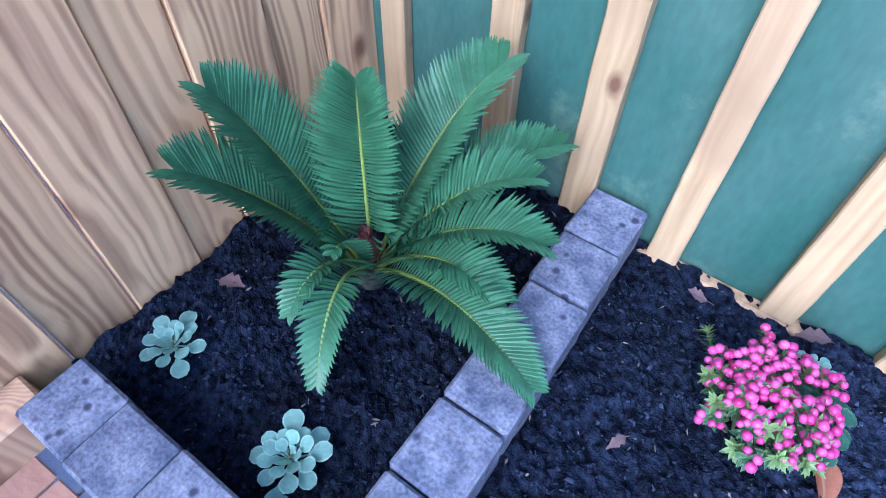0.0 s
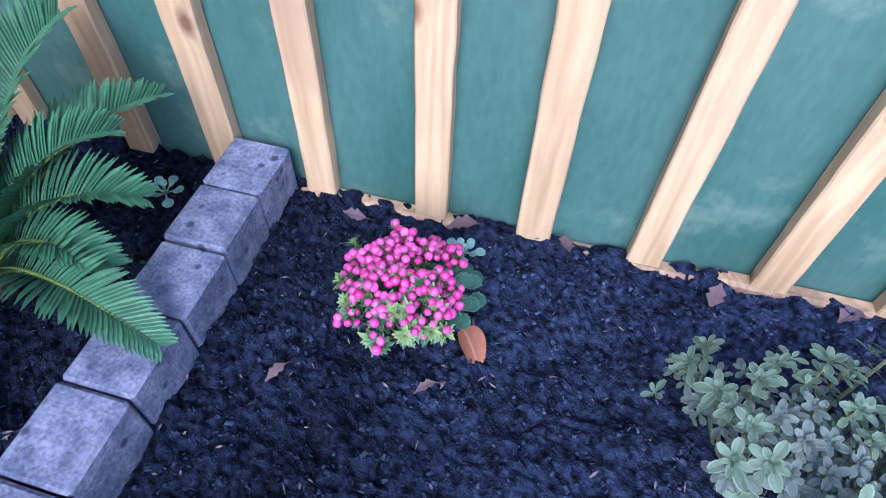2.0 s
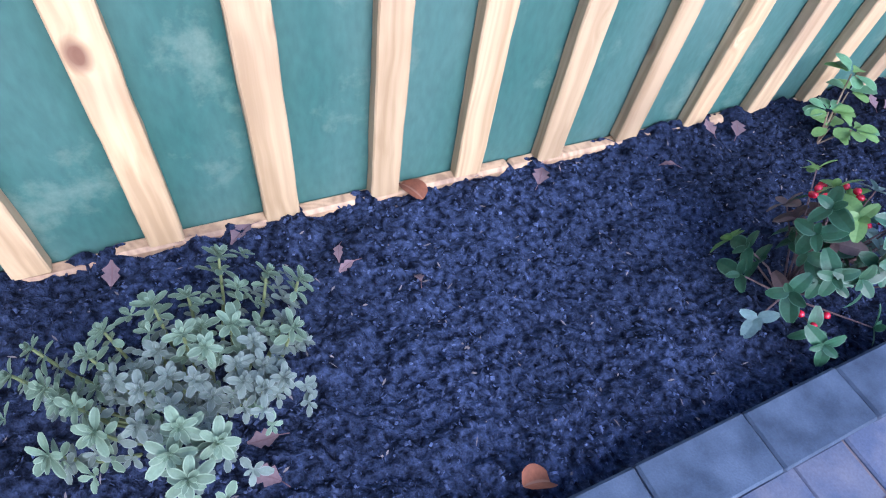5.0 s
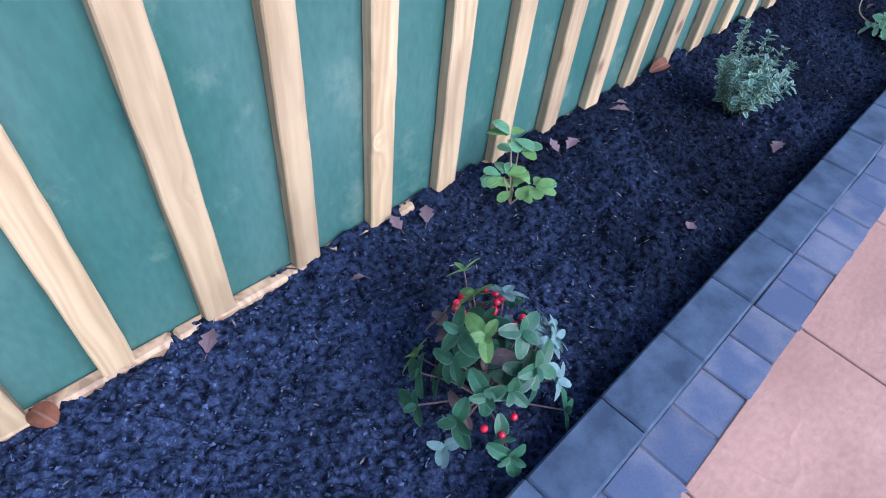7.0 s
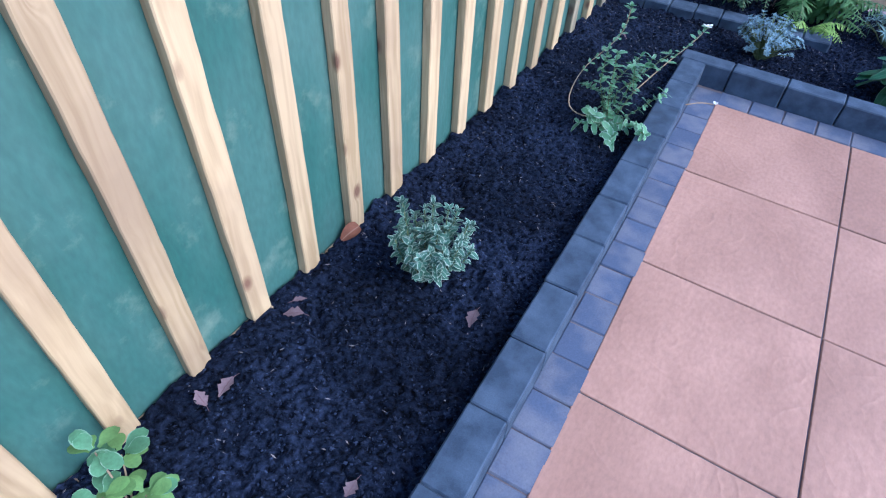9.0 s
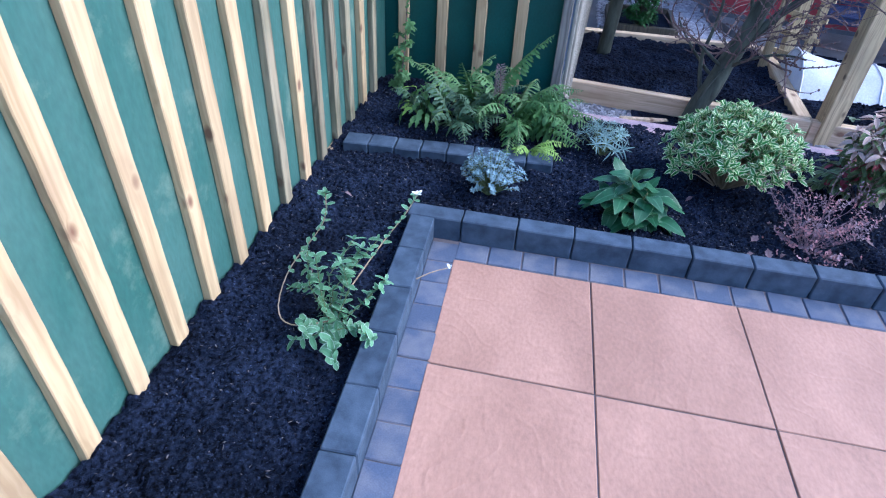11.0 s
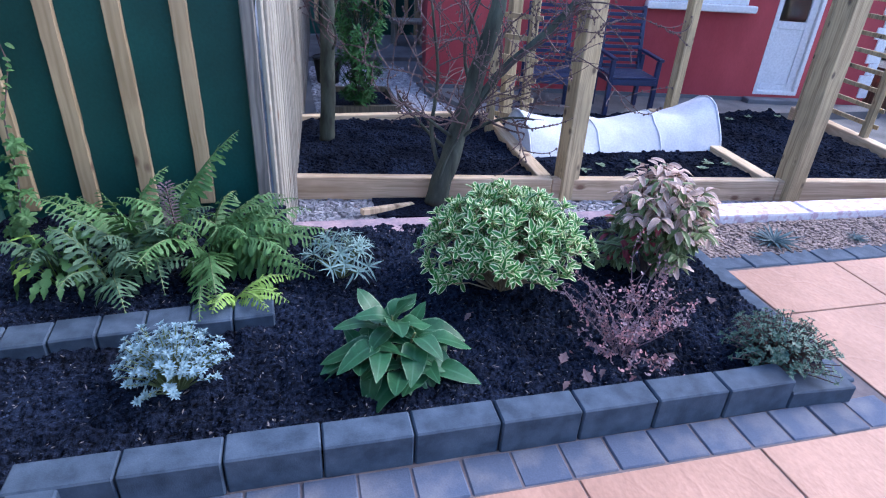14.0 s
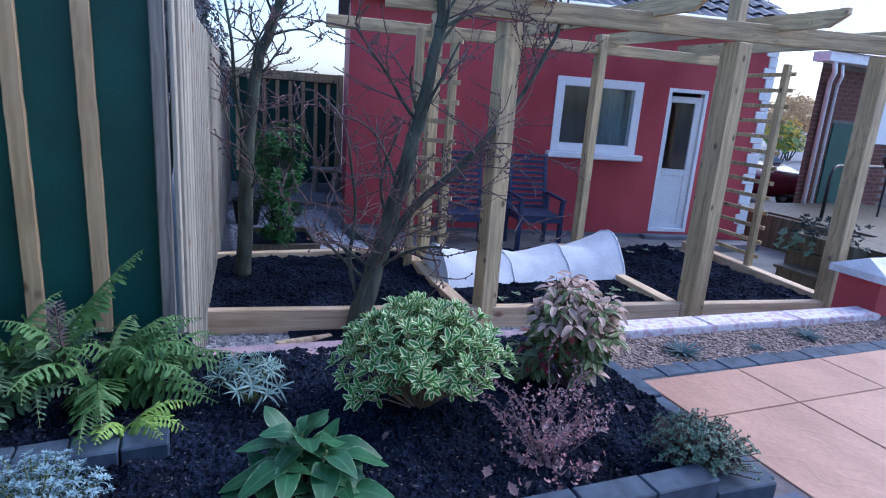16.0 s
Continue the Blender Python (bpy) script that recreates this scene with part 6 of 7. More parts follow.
# ---- trees and tall plants ----
def bare_tree(name, label, x, y, z, stems, seed, depth, mat, twig_len=0.5):
    root = thing(name, label, "tree", at=(x, y, z))
    r = random.Random(seed)
    wood, twigs = Geo(), Geo()

    def grow(p, d, length, rad, level):
        pts, n = [p], 8
        curl = Vector((r.uniform(-0.16, 0.16), r.uniform(-0.16, 0.16), r.uniform(-0.10, 0.16)))
        for k in range(n):
            d = (d + curl + Vector((r.uniform(-0.12, 0.12), r.uniform(-0.12, 0.12), r.uniform(-0.08, 0.08)))).normalized()
            pts.append(pts[-1] + d * length / n)
            if rad < 0.012 and r.random() < 0.5:
                twigs.ball(pts[-1] + Vector((r.uniform(-1, 1), r.uniform(-1, 1), r.uniform(-1, 1))) * 0.006, r.uniform(0.005, 0.008), 1.3, 5, 4)
        (wood if rad > 0.012 else twigs).tube(pts, rad, max(rad * 0.45, 0.0022), 8 if rad > 0.012 else 5, False)
        if level:
            for k in range(2, n + 1):
                if r.random() < 0.42:
                    side = (d + Vector((r.uniform(-1.1, 1.1), r.uniform(-1.1, 1.1), r.uniform(-0.6, 0.8)))).normalized()
                    grow(pts[k], side, length * r.uniform(0.4, 0.75), max(rad * 0.55, 0.0036), level - 1)

    for pts, rad in stems:
        vs = [Vector(p) for p in pts]
        smooth = []
        for i in range(len(vs) - 1):
            a, b, c, e = vs[max(i - 1, 0)], vs[i], vs[i + 1], vs[min(i + 2, len(vs) - 1)]
            for j in range(6):
                f = j / 6
                smooth.append(0.5 * (2 * b + (c - a) * f + (2 * a - 5 * b + 4 * c - e) * f * f + (3 * b - a - 3 * c + e) * f ** 3) + Vector((r.uniform(-1, 1), r.uniform(-1, 1), 0)) * rad * 0.10)
        smooth.append(vs[-1])
        wood.tube(smooth, rad, rad * 0.42, 10)
        for a, b in list(zip(vs, vs[1:]))[1:]:
            for j in range(4):
                q = a.lerp(b, r.random())
                side = ((b - a).normalized() * 0.6 + Vector((r.uniform(-1, 1), r.uniform(-1.2, 1.2), r.uniform(-0.3, 0.5)))).normalized()
                grow(q, side, twig_len * r.uniform(0.6, 1.2), max(rad * 0.18, 0.006), depth)
        grow(vs[-1], (vs[-1] - vs[-2]).normalized(), twig_len, rad * 0.42, depth)
    part("trunk", wood, mat, root, "", True)
    part("branchwork", twigs, M_TWIG, root, "thin bare reddish twigs")
    return root


bare_tree("bare_fruit_tree", "bare leaning fruit tree with tangled twigs", 8.27, -2.37, -0.6,
          [([(0, 0, 0), (0.02, -0.10, 0.35), (0.05, -0.24, 0.80), (0.05, -0.36, 1.30), (0.04, -0.46, 1.75), (0.02, -0.55, 2.3)], 0.088),
           ([(0.03, -0.18, 0.6), (0.02, -0.42, 0.98), (-0.02, -0.75, 1.30), (-0.02, -1.02, 1.60), (-0.02, -1.22, 1.85), (0.0, -1.50, 2.35)], 0.036),
           ([(0.02, -0.06, 0.2), (0.12, 0.02, 0.55), (0.16, -0.02, 0.95), (0.14, 0.05, 1.45)], 0.02),
           ([(0.0, 0.02, 0.0), (-0.06, -0.06, 0.4), (-0.05, -0.26, 0.75), (-0.10, -0.42, 1.05)], 0.016)], 81, 2, M_BARK, 0.68)
bare_tree("slim_bare_tree", "slim dark tree with mossy trunk and fine twigs", 9.58, -1.68, -0.5,
          [([(0, 0.05, 0), (0.0, 0.02, 0.6), (0.0, -0.01, 1.24), (0.0, -0.09, 1.9), (0.0, -0.18, 2.14), (0.0, -0.27, 2.42), (0.0, -0.38, 2.95)], 0.072),
           ([(0.01, -0.03, 1.2), (0.1, 0.08, 1.6), (0.05, 0.12, 2.1), (0.1, 0.2, 2.6)], 0.022)], 83, 2, M_BARK, 0.5)
root = thing("evergreen_shrub", "upright glossy evergreen shrub in gravel", "shrub", at=(10.95, -2.08, -0.6))
r = random.Random(91)
st, lv = Geo(), Geo()
for k in range(140):
    az, f = k * 2.4, math.sqrt(r.random())
    h = r.uniform(0.12, 1.42)
    rad = 0.33 * math.sin(math.pi * min(1, 0.12 + 0.55 * (1 - h / 1.5) + 0.2)) * f
    e = Vector((math.cos(az) * rad, math.sin(az) * rad, h))
    st.tube([(0, 0, max(0, h - 0.35)), e], 0.006, 0.003, 4, False)
    rosette(lv, e, Vector((math.cos(az), math.sin(az), 1.4)), 10, 0.095, 0.032, 20, 0.25, 0.2, 3, r)
    rosette(lv, e * 0.93, Vector((math.cos(az), math.sin(az), 1.0)), 6, 0.095, 0.032, 10, 0.25, 0.2, 3, r)
st.tube([(0, 0, 0), (0, 0, 1.35)], 0.014, 0.006, 6)
part("stem", st, M_BARK, root)
part("foliage", lv, L_EVERGREEN, root)
g = Geo()
for a, b in (((10.85, -2.55), (10.85, -1.72)), ((11.75, -2.52), (11.75, -1.72)), ((10.9, -2.52), (11.7, -2.52)), ((10.9, -1.72), (11.7, -1.72))):
    g.beam((a[0], a[1], -0.57), (b[0], b[1], -0.57), 0.06, 0.1, 0.004)
g2 = thing("planting_frame", "low timber frame round the evergreen", "timber", at=(0, 0, 0))
part("edging", g, M_DECK, g2)
g = Geo()
g.prism([(10.88, -2.49), (11.72, -2.49), (11.72, -1.75), (10.88, -1.75)], -0.62, -0.585)
part("soil", g, M_SOIL, g2)

# pot, bin, bench by the far fence
pot = thing("plant_pot", "dark plastic pot with a bare rose", "plant pot", at=(12.35, -1.82, -0.62))
bm = bmesh.new()
bmesh.ops.create_cone(bm, cap_ends=True, segments=20, radius1=0.14, radius2=0.19, depth=0.34)
g = Geo()
g.take(bm, Matrix.Translation((0, 0, 0.17)))
part("body", g, M_BLACK, pot, "", True)
g = Geo()
g.tube([(math.cos(q) * 0.195, math.sin(q) * 0.195, 0.34) for q in [2 * math.pi * k / 20 for k in range(21)]], 0.014, 0.014, 6)
part("rim", g, M_BLACK, pot)
g = Geo()
r = random.Random(95)
for k in range(7):
    p = Vector((0, 0, 0.3))
    pts = [p]
    d = polar(k * 51, 70)
    for j in range(7):
        d = (d + Vector((r.uniform(-0.25, 0.25), r.uniform(-0.25, 0.25), 0.05))).normalized()
        pts.append(pts[-1] + d * 0.2)
    g.tube(pts, 0.008, 0.003, 5, False)
part("rose_cane", g, M_TWIG, pot)

bin_ = thing("water_butt", "blue-grey plastic bin with pale lid by house wall", "bin", at=(14.13, -3.78, -0.56))
g = Geo()
g.prism([(-0.22, -0.22), (0.22, -0.22), (0.22, 0.22), (-0.22, 0.22)], 0, 0.86, 0.02)
part("body", g, M_BIN, bin_)
g = Geo()
g.box(-0.25, -0.25, 0.86, 0.25, 0.25, 0.93, 0.02)
part("lid", g, M_CAP, bin_, "pale frosted lid")
bench = thing("low_bench", "low weathered plank bench before the far fence", "bench", at=(14.96, -3.38, -0.56))
g = Geo()
g.box(-0.2, -0.3, 0.36, 0.2, 0.3, 0.42, 0.008)
part("seat", g, M_GREY_WOOD, bench)
for sy in (-0.24, 0.24):
    g = Geo()
    g.box(-0.16, sy - 0.03, 0, 0.16, sy + 0.03, 0.36, 0.006)
    part("leg", g, M_GREY_WOOD, bench)
g = Geo()
g.prism([(13.79, -3.7), (15.95, -3.75), (15.95, -1.72), (13.79, -1.6)], -0.62, -0.56)
tagged(part("concrete_apron", g, M_EARTH), "grey concrete apron by the far fence", "pavement", kind="structure")


# ---- red house ----
house = thing("red_house", "red rendered single-storey house with grey tiled roof", "house")
house.matrix_basis = pose(10.86, -7.31, 0, 0, 0, -11) @ Matrix.Translation((-10.86, 7.31, 0))
HX, ZB, ZT = 10.86, -0.62, 2.45
Y0, Y1 = -2.93, -8.87
WY0, WY1, WZ0, WZ1 = -5.67, -6.92, 0.655, 1.64
DY0, DY1, DZ0, DZ1 = -7.31, -7.915, -0.43, 1.57
g = Geo()
ycut, zcut = [Y0, WY0, WY1, DY0, DY1, Y1], [ZB, DZ0, WZ0, DZ1, WZ1, ZT]
solid = {}
for i in range(5):
    for j in range(5):
        hole = (i == 1 and 2 <= j <= 3) or (i == 3 and 1 <= j <= 2)
        solid[i, j] = not hole
corner = {}


def wall_corner(i, j, back):
    if (i, j, back) not in corner:
        corner[i, j, back] = len(g.v)
        g.v.append(Vector((HX + (0.28 if back else 0.0), ycut[i], zcut[j])))
    return corner[i, j, back]


for (i, j), full in solid.items():
    if not full:
        continue
    ring = [(i, j), (i + 1, j), (i + 1, j + 1), (i, j + 1)]
    g.face(tuple(wall_corner(a, b, False) for a, b in ring[::-1]))
    g.face(tuple(wall_corner(a, b, True) for a, b in ring))
    for (a, b), (c, d), nb in zip(ring, ring[1:] + ring[:1], ((i, j - 1), (i + 1, j), (i, j + 1), (i - 1, j))):
        if not solid.get(nb, False):
            g.face((wall_corner(a, b, False), wall_corner(c, d, False), wall_corner(c, d, True), wall_corner(a, b, True)))
part("front_wall", g, M_RENDER, house, "weathered red painted render")
for nm, q in (("side_wall", [(HX + 0.28, Y0 - 0.28), (HX + 5.1, Y0 - 0.28), (HX + 5.1, Y0), (HX + 0.28, Y0)]), ("side_wall", [(HX + 0.28, Y1), (HX + 5.1, Y1), (HX + 5.1, Y1 + 0.28), (HX + 0.28, Y1 + 0.28)]), ("rear_wall", [(HX + 4.9, Y1 + 0.28), (HX + 5.1, Y1 + 0.28), (HX + 5.1, Y0 - 0.28), (HX + 4.9, Y0 - 0.28)])):
    g = Geo()
    g.prism(q, ZB, ZT)
    part(nm, g, M_RENDER, house)
g = Geo()
g.prism([(HX - 0.012, DY0 + 0.01), (HX + 0.001, DY0 + 0.01), (HX + 0.001, Y0), (HX - 0.012, Y0)], ZB, -0.47)
part("plinth", g, M_PLINTH, house, "grey painted plinth")
g = Geo()
g.box(HX - 0.16, DY1 - 0.06, ZB, HX - 0.002, DY0 + 0.12, DZ0 - 0.03, 0.01)
part("doorstep", g, M_PLINTH, house, "grey concrete doorstep")
g = Geo()
g.prism([(HX + 0.3, Y1 + 0.3), (HX + 4.88, Y1 + 0.3), (HX + 4.88, Y0 - 0.3), (HX + 0.3, Y0 - 0.3)], ZB, DZ0 - 0.02)
part("room_floor", g, M_EARTH, house)
g = Geo()
g.prism([(HX + 0.3, Y1 + 0.3), (HX + 4.88, Y1 + 0.3), (HX + 4.88, Y0 - 0.3), (HX + 0.3, Y0 - 0.3)], ZT - 0.04, ZT + 0.02)
part("room_ceiling", g, M_DARK, house)
g = Geo()
g.prism([(HX + 1.3, Y1 + 0.3), (HX + 1.35, Y1 + 0.3), (HX + 1.35, Y0 - 0.3), (HX + 1.3, Y0 - 0.3)], DZ0, ZT - 0.05)
part("inner_wall", g, M_CURTAIN, house, "dim teal inner wall")


def frame_ring(x0, x1, ya, yb, za, zb, w):
    """Four bars round an opening."""
    g = Geo()
    hi, lo = max(ya, yb), min(ya, yb)
    g.box(x0, lo, za, x1, lo + w, zb, 0.004)
    g.box(x0, hi - w, za, x1, hi, zb, 0.004)
    g.box(x0, lo + w, za, x1, hi - w, za + w, 0.004)
    g.box(x0, lo + w, zb - w, x1, hi - w, zb, 0.004)
    return g


win = part("window", frame_ring(HX - 0.012, HX + 0.1, WY0, WY1, WZ0, WZ1, 0.115), M_WHITE, house, "white plastic window frame")
g = Geo()
g.box(HX + 0.02, WY1 + 0.115, WZ0 + 0.115, HX + 0.03, WY0 - 0.115, WZ1 - 0.115)
pane = part("pane", g, M_GLASS, win)
pane.visible_shadow = False
g = Geo()
g.box(HX - 0.1, WY1 - 0.09, WZ0 - 0.085, HX + 0.06, WY0 + 0.06, WZ0 - 0.002, 0.012)
part("sill", g, M_WHITE, win, "white sill")
g = Geo()
for i in range(24):
    y = WY0 - 0.6 - (0.7 * i / 23)
    g.v += [Vector((HX + 0.15 + 0.02 * math.sin(i * 1.6), y, WZ0 + 0.1)), Vector((HX + 0.15 + 0.02 * math.sin(i * 1.6), y, WZ1 - 0.1))]
for i in range(23):
    g.face((2 * i, 2 * i + 1, 2 * i + 3, 2 * i + 2))
part("curtain", g, M_CURTAIN, win, "grey net curtain")
door = part("door", frame_ring(HX - 0.006, HX + 0.1, DY0, DY1, DZ0, DZ1 + 0.03, 0.05), M_WHITE, house, "white plastic door standing ajar")
leaf_ob = new("door_leaf", frame_ring(-0.03, 0.03, 0, 0.50, 0.04, 1.93, 0.085).mesh("door_leaf", M_WHITE))
leaf_ob.parent = door
placed(leaf_ob, HX + 0.06, DY1 + 0.05, DZ0, 0, 0, -14)
leaf_ob.data.name = "door_leaf"
lower = Geo()
lower.box(-0.018, 0.085, 0.125, 0.018, 0.415, 0.82, 0.006)
lower.box(-0.03, 0.085, 0.82, 0.03, 0.415, 0.91, 0.004)
p1 = part("door_panel", lower, M_WHITE, door)
placed(p1, HX + 0.06, DY1 + 0.05, DZ0, 0, 0, -14)
glass_g = Geo()
glass_g.box(-0.006, 0.085, 0.91, 0.006, 0.415, 1.835)
p2 = part("pane", glass_g, M_GLASS, door)
p2.visible_shadow = False
placed(p2, HX + 0.06, DY1 + 0.05, DZ0, 0, 0, -14)
for k in range(20):
    g = Geo()
    z = ZB + 0.2 + 0.15 * k
    g.box(HX - 0.02, Y1 - 0.02, z, HX + 0.06, Y1 + (0.17 if k % 2 else 0.11), z + 0.145, 0.004)
    part("quoin", g, M_WHITE, house, "white painted corner stone")
# roof: courses of rolled tiles on the near slope
roof = Geo()
EZ, RZ, EX, RX = 2.50, 4.0, 10.62, 13.4
roof.prism([(EX + 0.1, Y1 - 0.1), (RX, Y1 - 0.1), (RX, Y0 + 0.1), (EX + 0.1, Y0 + 0.1)], ZT + 0.02, ZT + 0.06)
v0 = len(roof.v)
roof.v += [Vector((EX, Y0 + 0.15, EZ)), Vector((EX, Y1 - 0.15, EZ)), Vector((RX, Y1 - 0.15, RZ)), Vector((RX, Y0 + 0.15, RZ)), Vector((2 * RX - EX, Y0 + 0.15, EZ)), Vector((2 * RX - EX, Y1 - 0.15, EZ))]
for f in ((0, 1, 2, 3), (3, 2, 5, 4), (0, 3, 4), (1, 5, 2), (0, 4, 5, 1)):
    roof.face(tuple(v0 + i for i in f))
roof_ob = part("roof", roof, M_TILE, house, "grey rolled concrete tiles")
g = Geo()
slope = Vector((RX - EX, 0, RZ - EZ)).normalized()
nor = Vector((-slope.z, 0, slope.x))
for row in range(9):
    s0, s1 = 0.32 * row - 0.04, 0.32 * row + 0.33
    st = len(g.v)
    cols = 150
    for s, lift in ((s0, 0.045), (s1, 0.012)):
        for c in range(cols + 1):
            y = Y0 + 0.15 - (Y0 - Y1 + 0.3) * c / cols
            g.v.append(Vector((EX, y, EZ)) + slope * s + nor * (lift + 0.018 * math.sin(c * 2 * math.pi / 5)))
    for c in range(cols):
        g.face((st + c, st + cols + 1 + c, st + cols + 2 + c, st + c + 1))
part("tiling", g, M_TILE, roof_ob, smooth=True, kind="stuff")
g = Geo()
g.box(EX - 0.03, Y1 - 0.15, EZ - 0.14, EX + 0.02, Y0 + 0.15, EZ + 0.0, 0.004)
part("fascia", g, M_WHITE, roof_ob, "white fascia board")
g = Geo()
g.tube([(EX - 0.07, Y1 - 0.15, EZ - 0.03), (EX - 0.07, Y0 + 0.15, EZ - 0.03)], 0.05, 0.05, 8)
part("gutter", g, M_WHITE, roof_ob)


g = Geo()
g.prism([(10.27, -8.9), (10.56, -8.8), (11.67, -3.05), (10.3, -3.42)], -0.62, -0.52)
tagged(part("house_apron", g, M_EARTH), "grey concrete apron along the red house", "pavement", kind="structure")


# ---- garden chairs ----
def garden_chair(x, y, turn):
    ch = thing("garden_chair", "navy painted slatted wooden garden armchair", "chair", "chairs by the red wall", at=(x, y, -0.52))
    ch.rotation_euler = (0, 0, radians(turn))

    def bit(name, a, b, w, h, up=(0, 0, 1)):
        g = Geo()
        g.beam(a, b, w, h, 0.004, up)
        part(name, g, M_NAVY, ch)

    for sy in (-0.27, 0.27):
        bit("leg", (-0.24, sy, 0), (-0.24, sy, 0.62), 0.05, 0.05, (0, 1, 0))
        bit("leg", (0.24, sy, 0), (0.24, sy, 0.62), 0.05, 0.05, (0, 1, 0))
        bit("armrest", (-0.30, sy, 0.64), (0.27, sy, 0.66), 0.06, 0.03)
        bit("back_stile", (0.22, sy * 0.88, 0.40), (0.38, sy * 0.88, 1.14), 0.045, 0.04, (1, 0, 0))
        bit("seat_rail", (-0.26, sy * 0.95, 0.40), (0.25, sy * 0.95, 0.38), 0.03, 0.06)
    for k in range(8):
        bit("seat_slat", (-0.26 + 0.068 * k, -0.26, 0.44), (-0.26 + 0.068 * k, 0.26, 0.44), 0.052, 0.02)
    bit("front_rail", (-0.27, -0.26, 0.39), (-0.27, 0.26, 0.39), 0.025, 0.07)
    for k in range(10):
        f = (k + 0.6) / 10
        bit("back_slat", (0.22 + 0.16 * f - 0.012, -0.22, 0.44 + 0.70 * f), (0.22 + 0.16 * f - 0.012, 0.22, 0.44 + 0.70 * f), 0.018, 0.042)
    return ch


garden_chair(10.52, -5.17, -8)
garden_chair(10.62, -4.25, -12)

# ---- red pier with white cap, steps, planter ----
pier = thing("garden_pier", "low red painted wall with a white coping cap", "wall", at=(0, 0, 0))
g = Geo()
g.prism([(6.52, -7.2), (6.92, -7.2), (6.92, -5.66), (6.62, -5.66)], -0.62, 0.20)
part("body", g, M_RENDER, pier)
g = Geo()
v0 = len(g.v)
for x, y, z in ((6.46, -7.2, 0.2), (6.97, -7.2, 0.2), (6.97, -5.61, 0.2), (6.56, -5.61, 0.2), (6.46, -7.2, 0.25), (6.97, -7.2, 0.25), (6.97, -5.61, 0.25), (6.56, -5.61, 0.25), (6.70, -7.2, 0.34), (6.76, -5.70, 0.34)):
    g.v.append(Vector((x, y, z)))
for f in ((3, 2, 1, 0), (0, 1, 5, 4), (1, 2, 6, 5), (2, 3, 7, 6), (3, 0, 4, 7), (4, 5, 8), (5, 6, 9, 8), (6, 7, 9), (7, 4, 8, 9)):
    g.face(tuple(v0 + i for i in f))
part("cap", g, M_CAP, pier, "white painted coping")
root = thing("ivy_spray", "small pale variegated plant beside the red pier", "plant", at=(6.45, -5.75, -0.06))
g = Geo()
r = random.Random(97)
for k in range(22):
    q = k * 2.4
    rosette(g, Vector((math.cos(q) * 0.1 * r.random(), math.sin(q) * 0.1 * r.random(), r.uniform(0.02, 0.22))), (math.cos(q), math.sin(q), 1), 5, 0.035, 0.02, 20, 0.2, 0.15, 3, r, oval)
part("foliage", g, L_EUON, root)

SX, SY = 9.07, -7.79
steps = thing("timber_steps", "mossy timber steps up to a deck", "steps", at=(0, 0, 0))
for k in range(2):
    g = Geo()
    g.box(7.95, SY - 0.31 - 0.3 * k, -0.62, SX + 0.15 * k, SY - 0.3 * k, -0.475 + 0.17 * k, 0.008)
    part("riser", g, M_DECK, steps)
    g = Geo()
    g.box(7.93, SY - 0.31 - 0.3 * k, -0.475 + 0.17 * k, SX + 0.15 * k + 0.03, SY - 0.3 * k + 0.025, -0.44 + 0.17 * k, 0.006)
    part("tread", g, M_DECK, steps)
deck = thing("timber_deck", "weathered timber deck beside the brick house", "deck")
for k in range(30):
    g = Geo()
    y = SY - 0.605 - 0.145 * k
    g.box(7.95, y - 0.14, -0.13, SX - 0.1 if y > -9.3 else 11.45, y, -0.10, 0.004)
    part("deck_board", g, M_DECK, deck)
g = Geo()
g.box(7.97, -9.3, -0.62, SX - 0.12, SY - 0.612, -0.132, 0.006)
g.box(7.97, SY - 4.95, -0.62, 11.43, -9.302, -0.132, 0.006)
part("frame", g, M_DECK, deck)
planter = thing("trough_planter", "wooden trough of dark leafy bedding plants", "planter", at=(8.92, SY - 0.46, -0.27))
planter.rotation_euler = (0, 0, radians(-90))
g = Geo()
g.box(-0.14, -0.5, 0, 0.14, 0.3, 0.2, 0.01)
part("trough", g, M_DECK, planter)
g = Geo()
r = random.Random(99)
for k in range(70):
    rosette(g, Vector((r.uniform(-0.18, 0.15), r.uniform(-0.55, 0.4), r.uniform(0.16, 0.42))), (r.uniform(-1, 1), r.uniform(-1, 1), 1), 7, 0.07, 0.035, 20, 0.3, 0.2, 3, r, oval)
part("foliage", g, leaf_material("dusky_leaf", (0.035, 0.05, 0.05), vary=0.4), planter)
g = Geo()
for k in range(26):
    rosette(g, Vector((r.uniform(-0.26, -0.14), r.uniform(-0.1, 0.42), r.uniform(0.0, 0.2))), (-1, r.uniform(-1, 1), 0.6), 6, 0.05, 0.028, 20, 0.3, 0.2, 3, r, oval)
part("pale_foliage", g, L_EUON, planter, "pale variegated trailing leaves")

# ---- brick house, pipes, car, hedge ----
brick = thing("brick_house", "brown brick house with white gutter and downpipes", "house")
BX, BY = 11.5, -11.0
g = Geo()
g.prism([(BX, -18.0), (BX + 4.0, -18.0), (BX + 4.0, BY - 6.2), (BX, BY)], -0.62, 2.3)
wall_b = part("wall", g, material("brick_mortar", (0.20, 0.17, 0.15), 0.9, scale=20, vary=0), brick)
BR = []
for w in (0.21, 0.1):
    g = Geo()
    g.box(-0.008, -w, 0, 0.004, 0, 0.064, 0.002)
    BR.append(g.mesh("brick", M_BRICK))
M_BRICK.node_tree.nodes["Principled BSDF"].inputs["Roughness"].default_value = 0.9
